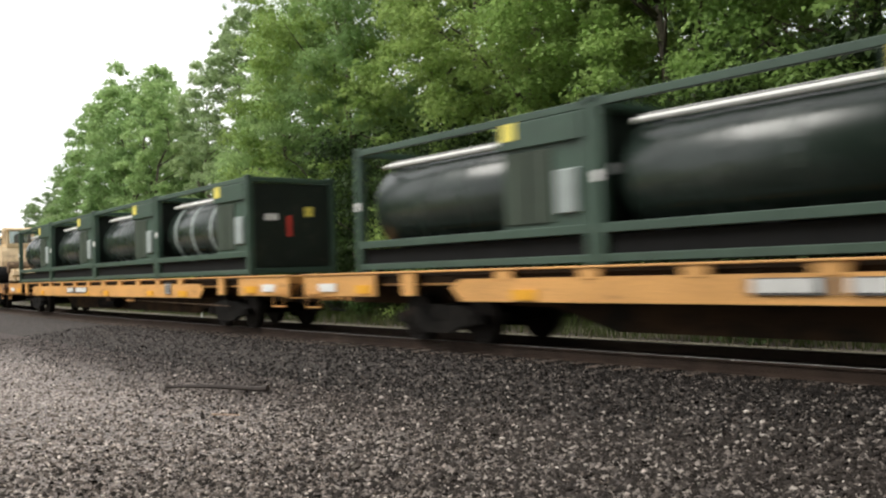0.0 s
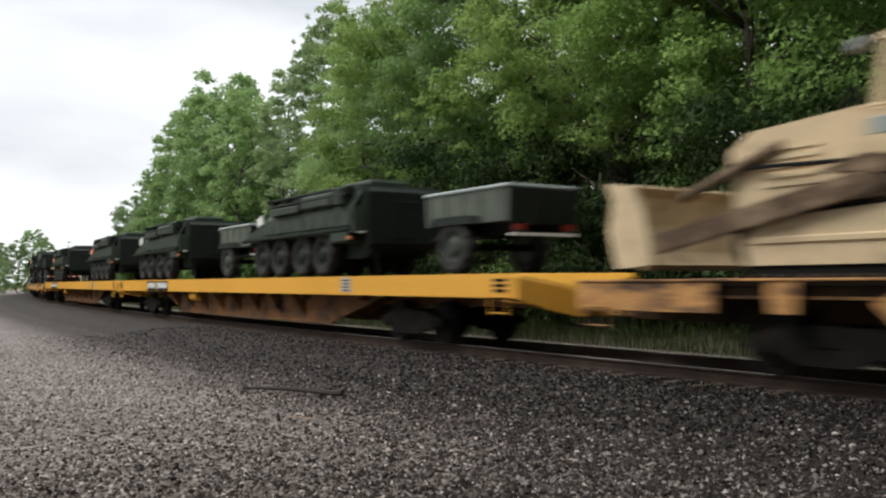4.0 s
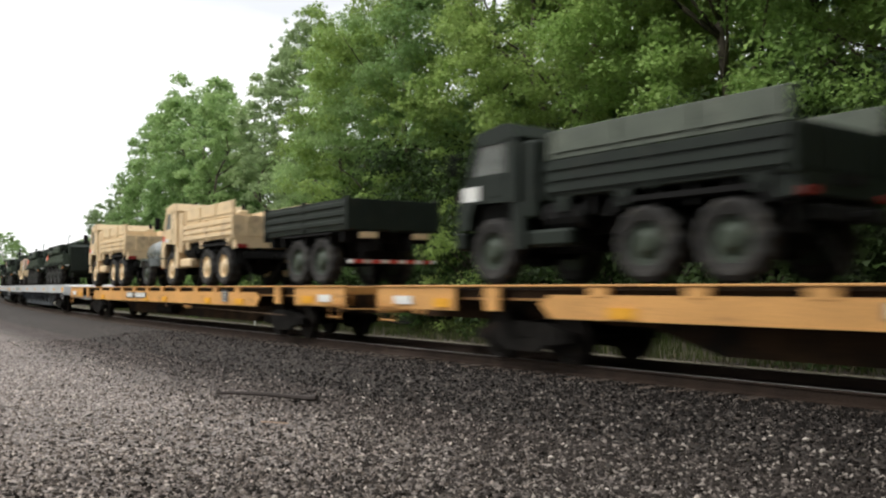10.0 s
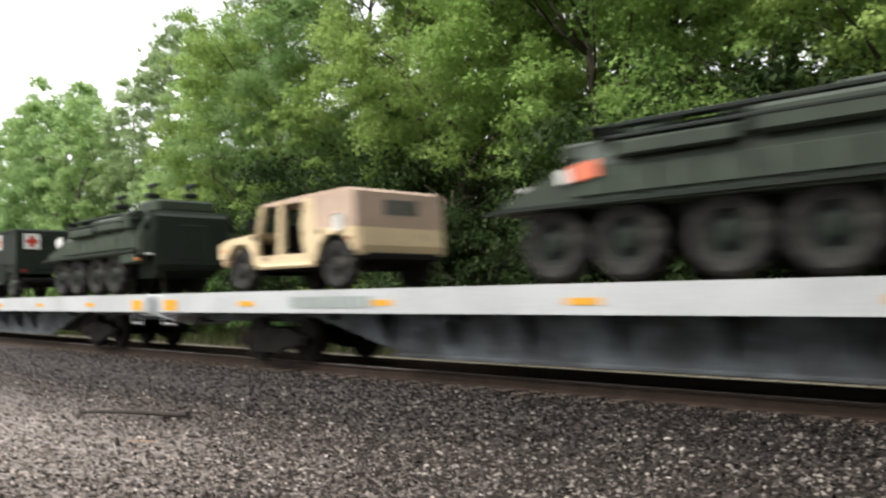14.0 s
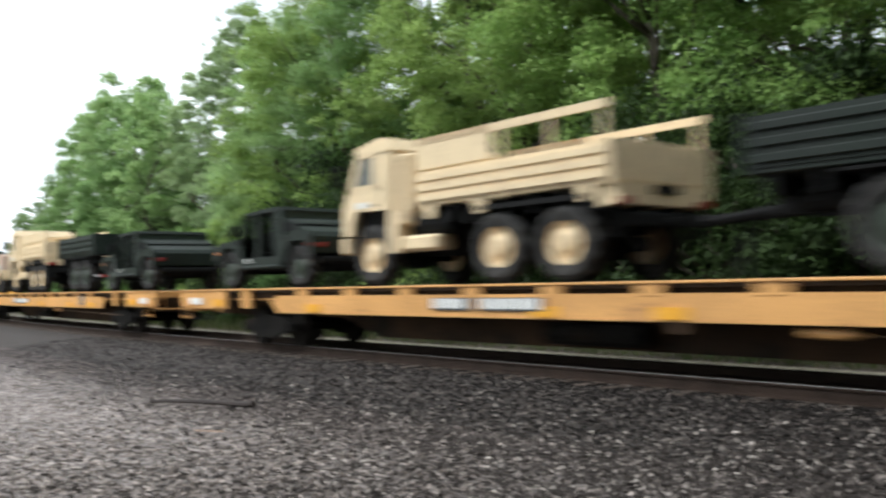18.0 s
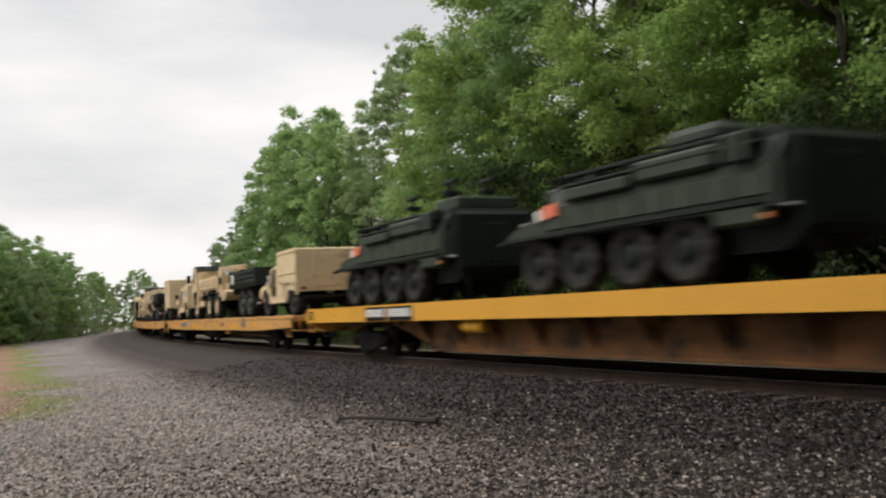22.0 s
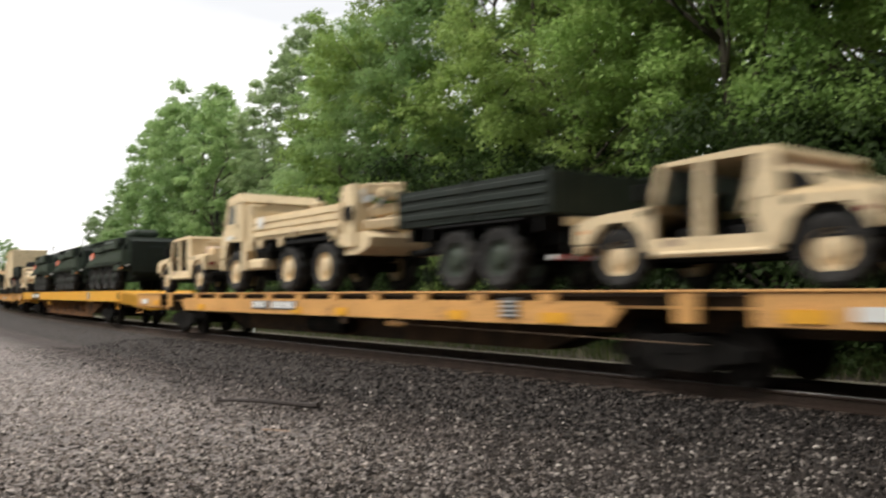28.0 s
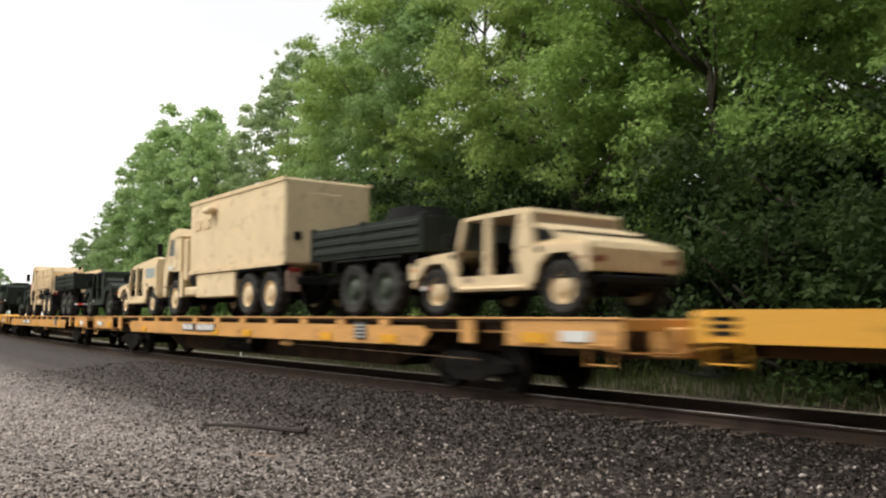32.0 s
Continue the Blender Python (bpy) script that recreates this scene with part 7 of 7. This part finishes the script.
def tank_container(striped=False):
    t = empty("tank_container")
    L, W, H = 3.03, 1.22, 2.42
    G = M_FRAMEGREEN
    def single(name, mat, parent, *b, label=""):
        return part(name, box(bmnew(), *b), mat, parent, label)

    for x in (-L + 0.08, L - 0.08):
        for y in (-W + 0.08, W - 0.08):
            single("corner_post", G, t, x - 0.08, x + 0.08, y - 0.08, y + 0.08, 0.0, H, 0.01)
    for y in (-W + 0.06, W - 0.06):
        single("top_rail", G, t, -L + 0.16, L - 0.16, y - 0.05, y + 0.05, H - 0.14, H - 0.02, 0.01)
        single("side_rail", G, t, -L + 0.16, L - 0.16, y - 0.06, y + 0.06, 0.46, 0.60, 0.01)
        single("bottom_rail", G, t, -L + 0.16, L - 0.16, y - 0.04, y + 0.04, 0.04, 0.16, 0.01)
    for x in (-L + 0.06, L - 0.06):
        single("end_rail", G, t, x - 0.05, x + 0.05, -W + 0.16, W - 0.16, H - 0.14, H - 0.02, 0.01)
        single("end_sill", G, t, x - 0.05, x + 0.05, -W + 0.16, W - 0.16, 0.04, 0.18, 0.01)
    for x in (-L, L):
        for y in (-W, W):
            bm = bmnew()
            a, b = sorted((x, x - math.copysign(0.18, x)))
            c, d = sorted((y, y - math.copysign(0.16, y)))
            box(bm, a, b, c, d, H - 0.10, H + 0.02, 0.01)
            part("corner_casting", bm, M_FRAMEGREEN, t)
    bm = bmnew()
    spun(bm, [(0.02, -2.9), (0.55, -2.87), (0.82, -2.74), (0.92, -2.5), (0.92, 1.0), (0.84, 1.1), (0.02, 1.14)], 32, "X", (0, -0.12, 1.27))
    part("tank", bm, M_TANKGREEN, t, "glossy dark green pressure tank", True)
    for x in ((-1.95, -0.8, 0.45) if striped else (-2.0, -1.05, -0.1)):
        part("tank_band", spun(bmnew(), [(0.915, x - 0.07), (0.93, x - 0.06), (0.93, x + 0.06), (0.915, x + 0.07)], 32, "X", (0, -0.12, 1.27)), M_GREYTARP if striped else M_TANKGREEN, t)
    single("walkway", M_STEEL, t, -2.6, 0.9, -0.62, -0.34, 2.13, 2.17, 0.01)
    # thin rod that draws the white line along the tank's top
    part("pipe", rod(bmnew(), (-2.6, -0.74, 2.06), (0.9, -0.74, 2.06), 0.05, 8), M_WHITE, t, "thin white rod along the tank's top")
    part("manhole", rod(bmnew(), (-1.5, 0, 2.05), (-1.5, 0, 2.2), 0.22, 14), M_STEEL, t)
    bm = bmnew()   # equipment cabinet with its high fascia
    box(bm, 1.14, L - 0.14, -W + 0.06, W - 0.06, 0.56, H - 0.16, 0.01)
    cb = part("cabinet", bm, G, t)
    for y in (-W + 0.02, W - 0.02):
        single("fascia", G, cb, 1.08, L - 0.17, y - 0.03, y + 0.03, 1.86, H - 0.15, 0.015)
        for x0, x1 in ((1.2, 1.69), (1.71, 2.2)):
            single("cabinet_door", M_GREEN2, cb, x0, x1, y - math.copysign(0.025, y) - 0.02, y - math.copysign(0.025, y) + 0.02, 0.66, 1.80, 0.015)
    bm = bmnew()
    box(bm, 2.3, 2.72, -W - 0.01, -W + 0.06, 0.78, 1.45, 0.02)
    part("control_box", bm, M_GREYTARP, cb)
    bm = bmnew()
    box(bm, 1.18, 1.5, -W - 0.022, -W - 0.008, 2.0, 2.28, 0.004)
    part("yellow_placard", bm, M_LIME, cb, "square yellow hazard placard")
    bm = bmnew()
    box(bm, -L + 0.01, -L + 0.15, -W - 0.012, -W + 0.02, 1.2, 1.36, 0.004)
    part("white_label", bm, M_WHITE, t)
    bm = bmnew()
    box(bm, L - 0.10, L - 0.06, -W + 0.1, W - 0.1, 0.2, H - 0.15, 0.01)
    pn = part("end_panel", bm, M_GREEN, t)
    for nm, mt, y, z, w, h in (("white_label", M_WHITE, -0.75, 1.35, 0.36, 0.16), ("red_sign", M_RED, -0.15, 0.95, 0.13, 0.52), ("yellow_placard", M_LIME, 0.35, 1.45, 0.24, 0.24)):
        bm = bmnew()
        box(bm, L - 0.062, L - 0.05, y, y + w, z, z + h)
        part(nm, bm, mt, pn)
    # tank saddles, plus an added black box that fills the dark gap beneath
    bm = bmnew()
    box(bm, -L + 0.12, L - 0.12, -W + 0.12, W - 0.12, 0.10, 0.44)
    for x in (-2.2, -0.6):
        prism(bm, [(x - 0.1, 0.2), (x - 0.1, 0.72), (x + 0.1, 0.72), (x + 0.1, 0.2)], -0.7, 0.7)
    part("tank_saddle", bm, M_BLACK, t)
    return tagged(t, "dark green framed tank container with " + ("pale tank bands" if striped else "an equipment cabinet"), "tank container", "tank containers on the train")


MADE = {}


def load(key, build, s, style, label="", category="", group=""):
    """Puts a thing of that kind on the deck: builds it the first time, copies it after."""
    if key not in MADE:
        MADE[key] = build()
        if label:
            tagged(MADE[key], label, category, group)
        ob = MADE[key]
    else:
        ob = copy_thing(MADE[key], Matrix())
    return ride(ob, s, RAIL + DECK[style])


for i in range(4):
    load(("container", i == 0), lambda: tank_container(i == 0), -18.5 - 3.05 - 6.1 * i, "stake")
    load(("container", i == 9), tank_container, -13.9 + 3.03 + 6.06 * i, "stake")
for s in (-50.12, -59.1):
    load("dozer", dozer, s, "heavy")
for s, kind, panel, style in ((-74.45, "plain", False, "belly"), (-87.6, "plain", False, "belly"), (-98.7, "plain", True, "belly"), (-114.88, "plain", True, "belly"),
                              (-185.82, "plain", True, "pale"), (-194.72, "plain", True, "pale"), (-213.1, "masts", False, "pale"), (-231.3, "plain", False, "pale"),
                              (-299.9, "plain", True, "belly"), (-309.25, "station", True, "belly"), (-318.4, "masts", True, "belly"),
                              (-417.2, "station", True, "belly"), (-425.8, "plain", True, "belly"), (-434.5, "plain", True, "belly"),
                              (-504.5, "plain", True, "belly"), (-513.4, "plain", True, "belly"), (-522.2, "plain", True, "belly")):
    load(("eight_wheeler", kind, panel), lambda: eight_wheeler(kind, panel), s, style)
for s in (-67.5, -80.0):
    load("light_trailer", light_trailer, s, "belly")
for s, paint, kind, ln, style in ((-132.75, M_GREEN, "high", 6.65, "stake"), (-144.53, M_GREEN, "high", 6.65, "stake"), (-161.78, M_TAN, "high", 6.65, "stake"), (-173.16, M_TAN, "high", 6.65, "stake"),
                                  (-254.7, M_TAN2, "rails", 6.65, "stake"), (-283.03, M_TAN2, "high", 6.65, "stake"), (-341.55, M_TAN, "crane", 7.15, "edge"), (-369.78, M_TAN, "crane", 7.15, "edge"),
                                  (-399.83, M_TAN2, "crane", 7.15, "stake"), (-457.2, M_TAN2, "shelter", 9.0, "stake"), (-483.7, M_TAN, "high", 6.65, "stake")):
    tone = {M_GREEN: "dark green", M_TAN: "tan", M_TAN2: "pale sand-coloured"}[paint]
    what = {"high": "six-wheeled army truck with high ribbed sides", "rails": "six-wheeled army truck with open seat racks", "crane": "six-wheeled army truck with a folded crane",
            "low": "six-wheeled army truck with low ribbed sides", "shelter": "long army truck carrying a large box shelter"}[kind]
    load(("lorry", paint.name, kind), lambda: lorry(paint, kind, ln), s, style, tone + " " + what, "truck", "army trucks on the train")
for s, kind, style in ((-126.0, "open", "stake"), (-154.1, "open", "stake"), (-247.2, "open", "stake"), (-275.5, "open", "stake"), (-333.4, "placard", "edge"), (-363.1, "placard", "edge"),
                       (-391.75, "open", "stake"), (-449.2, "loaded", "stake"), (-477.0, "open", "stake")):
    load(("bed_trailer", kind), lambda: bed_trailer(M_GREEN, kind), s, style)
for s, paint, kind, style in ((-204.07, M_TAN2, "cargo", "pale"), (-222.5, M_GREEN, "ambulance", "pale"), (-241.44, M_TAN2, "cargo", "stake"), (-261.85, M_GREEN, "low", "stake"),
                              (-270.7, M_GREEN, "low", "stake"), (-291.25, M_TAN2, "cargo", "stake"), (-328.76, M_TAN2, "box", "edge"), (-350.07, M_TAN2, "hardtop", "edge"),
                              (-357.7, M_GREEN, "shelter", "edge"), (-378.7, M_TAN2, "pickup", "edge"), (-386.83, M_TAN2, "low", "stake"), (-407.6, M_TAN2, "pickup", "stake"),
                              (-445.29, M_TAN2, "low", "stake"), (-465.3, M_TAN2, "hardtop", "stake"), (-471.0, M_GREEN, "low", "stake"), (-491.5, M_GREEN, "low", "stake")):
    tone = {M_GREEN: "dark green", M_TAN: "tan", M_TAN2: "sand-coloured"}[paint]
    what = {"pickup": "wide four-door utility vehicle with an open bed", "low": "wide utility vehicle with a low sloping back", "cargo": "wide utility vehicle under a faded canvas back",
            "hardtop": "wide utility vehicle with a hard roof", "box": "wide utility vehicle with a tall ribbed box body", "shelter": "wide utility vehicle carrying a tan shelter",
            "ambulance": "boxy field ambulance with red crosses"}[kind]
    load(("utility_vehicle", paint.name, kind), lambda: utility_vehicle(paint, kind), s, style, tone + " " + what, "utility vehicle", "utility vehicles on the train")
load("covered_trailer", covered_trailer, -137.5, "stake")
load("tank_grey", lambda: tank_trailer(M_GREYTANK, "glossy grey-green water tank trailer with one axle"), -167.6, "stake")

# ---- loose stone, litter, grass ----
def ground_height(x, y):
    """Height of the yard or the track bed at a place near the camera."""
    off = math.hypot(x, y - TRACK_Y - BEND) - BEND
    return max(0.0, bed_height(-off))


def stones(name, rng, count, r0, r1, a0, a1, size0, size1, mat, zone):
    """Crushed stone strewn over the yard, four faces each."""
    r = np.exp(rng.uniform(math.log(r0), math.log(r1), count))
    a = np.radians(rng.uniform(a0, a1, count))          # from the perpendicular to the track, leftwards
    x, y = -r * np.sin(a), r * np.cos(a)
    off = -(np.hypot(x, y - TRACK_Y - BEND) - BEND)
    # dark stone spreads over the yard's right end to paint tree shade
    edge = np.where(x > -6 + rng.normal(0, 3.2, count), -14.0, -5.6) + rng.normal(0, 1.0, count)
    rail_limit = -3.5 + 0.16 * (x + 6) + rng.normal(0, 0.6, count)          # the stone beside the rails is darkest
    keep = (off < -0.95) & (y > -1) & {"yard": off < edge, "bed": (off > edge) & (off < rail_limit), "rails": (off > edge) & (off > rail_limit)}[zone]
    x, y, off = x[keep], y[keep], off[keep]
    k = len(x)
    z = np.maximum(0.0, np.interp(off, [p[0] for p in PROFILE], [p[1] for p in PROFILE]))
    s = size0 + (size1 - size0) * rng.uniform(0, 1, k) ** 2.2
    base = np.array([(1, 0, -.3), (0, 1, -.3), (-1, 0, -.3), (0, -1, -.3), (0, 0, 1)], float)
    v = base[None] * rng.uniform(0.6, 1.25, (k, 5, 1)) + rng.normal(0, 0.2, (k, 5, 3))
    q = rng.normal(size=(k, 4)) * np.array([1.0, 0.16, 0.16, 1.0])
    q /= np.linalg.norm(q, axis=1)[:, None]
    w, i, j, l = q.T
    rot = np.stack([np.stack([1 - 2 * (j * j + l * l), 2 * (i * j - l * w), 2 * (i * l + j * w)], -1),
                    np.stack([2 * (i * j + l * w), 1 - 2 * (i * i + l * l), 2 * (j * l - i * w)], -1),
                    np.stack([2 * (i * l - j * w), 2 * (j * l + i * w), 1 - 2 * (i * i + j * j)], -1)], 1)
    v = np.einsum("kab,knb->kna", rot, v) * s[:, None, None] * np.array([1, 1, 0.8])
    v += np.stack([x, y, z + s * 0.22], -1)[:, None]
    f = np.array([(0, 1, 4), (1, 2, 4), (2, 3, 4), (3, 0, 4)])
    faces = (f[None] + 5 * np.arange(k)[:, None, None]).reshape(-1)
    me = bpy.data.meshes.new(name)
    me.vertices.add(5 * k)
    me.vertices.foreach_set("co", v.astype(np.float32).ravel())
    me.loops.add(len(faces))
    me.loops.foreach_set("vertex_index", faces.astype(np.int32))
    me.polygons.add(4 * k)
    me.polygons.foreach_set("loop_start", np.arange(0, 12 * k, 3, dtype=np.int32))
    me.update(calc_edges=True)
    me.materials.append(mat)
    return new(name, me)


rg = np.random.default_rng(77)
tagged(stones("gravel", rg, 120000, 5.2, 30.0, 8, 93, 0.011, 0.03, M_STONE, "yard"), "crushed grey stone strewn over the yard", "gravel", kind="stuff")
tagged(stones("ballast", rg, 150000, 5.2, 30.0, 8, 93, 0.014, 0.037, M_DARKSTONE, "bed"), "dark broken railway stone, its eastern spread painting tree shade", "ballast", kind="stuff")
tagged(stones("ballast", rg, 150000, 5.2, 30.0, 8, 93, 0.014, 0.037, M_DARKESTSTONE, "rails"), "darkest broken stone close beside the rails", "ballast", kind="stuff")

# larger pale stones that lie singly
shapes = []
for i in range(5):
    rr = random.Random(40 + i)
    bm = bmnew()
    bmesh.ops.create_icosphere(bm, subdivisions=1, radius=1.0)
    for v in bm.verts:
        v.co = Vector((v.co.x * 1.2, v.co.y * 0.95, v.co.z * 0.7)) * rr.uniform(0.72, 1.15)
    me = bpy.data.meshes.new("stone")
    bm.to_mesh(me)
    bm.free()
    me.materials.append(M_PALESTONE)
    shapes.append(me)
rs = random.Random(9)
for i in range(300):
    r, a = math.exp(rs.uniform(math.log(5.8), math.log(17))), radians(rs.uniform(12, 84))
    x, y = -r * math.sin(a), r * math.cos(a)
    if math.hypot(x, y - TRACK_Y - BEND) - BEND < 2.3:
        continue
    ob = new("stone", shapes[i % 5])
    ob.parent = ground
    k = rs.choice((0.013, 0.016, 0.019, 0.023, 0.03))
    ob.matrix_basis = Matrix.Translation((x, y, ground_height(x, y) + k * 0.5)) @ Euler((rs.uniform(-.4, .4), rs.uniform(-.4, .4), rs.uniform(0, 6))).to_matrix().to_4x4() @ Matrix.Scale(k, 4)
for x, y, k in ((-9.0, 5.4, .045), (-6.0, 5.9, .032), (-4.6, 8.0, .034), (-8.9, 7.0, .035)):
    ob = new("stone", shapes[1])
    ob.parent = ground
    ob.matrix_basis = Matrix.Translation((x, y, ground_height(x, y) + k * 0.4)) @ Matrix.Scale(k, 4)

# the fallen branch and a pale twig
bm = bmnew()
pts = [(-12.5, 5.28, 0.06), (-12.1, 5.50, 0.075), (-11.7, 5.68, 0.085), (-11.2, 5.90, 0.075), (-10.98, 6.0, 0.07), (-10.86, 6.06, 0.085)]
for i, (p, q) in enumerate(zip(pts, pts[1:])):
    rod(bm, p, q, 0.024 + 0.005 * i, 7, 0.029 + 0.005 * i)
rod(bm, (-11.2, 5.9, 0.05), (-11.0, 5.72, 0.10), 0.012, 6, 0.006)
rod(bm, (-11.0, 6.0, 0.05), (-10.93, 6.16, 0.14), 0.012, 6, 0.006)
tagged(part("fallen_branch", bm, material("wet_dead_wood", (0.032, 0.023, 0.019), 0.75, spread=0.35, scale=9)), "dark fallen branch lying on the gravel", "branch")
bm = bmnew()
rod(bm, (-9.60, 4.60, 0.045), (-9.25, 4.78, 0.05), 0.011, 6, 0.007)
tagged(part("twig", bm, material("pale_dry_wood", (0.36, 0.25, 0.18), 0.85)), "short pale dry twig on the gravel", "twig")

# a low white marker stake beyond the rails
stake = empty("marker_stake")
bm = bmnew()
box(bm, -0.03, 0.03, -0.03, 0.03, -0.05, 0.34, 0.005)
part("post", bm, M_WHITE, stake)
bm = bmnew()
box(bm, -0.032, 0.032, -0.032, 0.032, 0.34, 0.40, 0.008)
part("cap", bm, M_STEEL, stake)
stake.matrix_basis = along(-33, 3.6, 0.06)
tagged(stake, "small white wooden marker stake beside the track", "marker")


# rough grass along the far side of the track
def tufts(name, rng, count, s0, s1, y0, y1, h0, h1, mat, label):
    s, y = rng.uniform(s0, s1, count), rng.uniform(y0, y1, count)
    quads = []
    for a, b, h in zip(s, y, rng.uniform(h0, h1, count)):
        m = along(float(a), float(b))
        p = np.array(m.translation) + np.array([0, 0, max(bank_height(float(b)), 0.0) - 0.02])
        d = rng.normal(size=2)
        d /= np.hypot(*d)
        w = np.array([d[0], d[1], 0]) * 0.012
        lean = np.array([rng.normal() * 0.25, rng.normal() * 0.25, 1.0]) * h
        quads += [p - w, p + w, p + lean + w * 0.3, p + lean - w * 0.3]
    ob = leaves_object(name, np.array(quads), mat, None, 4)
    return tagged(ob, label, "grass", kind="stuff")


tufts("grass", rg, 14000, -75, 6, 4.6, 7.6, 0.15, 0.65, M_GRASS, "rough green grass between the track and the wood")
tufts("dry_grass", rg, 1200, -75, 6, 3.2, 5.4, 0.1, 0.45, material("dry_stems", (0.14, 0.12, 0.07), 0.9), "dry pale stems beside the track")

# sleepers under the rails
tie = bmnew()
box(tie, -0.115, 0.115, -1.3, 1.3, 0.06, 0.222, 0.012)
tie_mesh = bpy.data.meshes.new("sleeper")
tie.to_mesh(tie_mesh)
tie.free()
tie_mesh.materials.append(M_TIE)
for i in range(200):
    ob = new("sleeper", tie_mesh)
    ob.parent = track
    ob.matrix_basis = along(4 - i * 0.52, rs.uniform(-.04, .04), rs.uniform(-.006, .004))

# ---- the train rolls by ----
def motions():
    for ob, s, z in TRAIN:
        walk(ob, [(t, along(s + SPEED * t, 0, z)) for t in range(0, 33)])
    # the wheels turn: one roll for each place in the bogie, shared by all the wheelsets there
    rolls = {}
    spin = SPEED / 0.42
    for ob in [o for o in scene.objects if o.name.split(".")[0] == "wheelset"]:
        key = ob.location.x > 0
        if key not in rolls:
            x = ob.location.x
            walk(ob, [(i / FPS, pose(x, 0, 0.42, 0, math.degrees(spin * i / FPS) % 360, 0)) for i in range(32 * FPS + 1)])
            rolls[key] = ob
        else:
            ob.rotation_mode = "QUATERNION"
            keys = ob.animation_data_create()
            keys.action = rolls[key].animation_data.action
            keys.action_slot = rolls[key].animation_data.action_slot


motions()
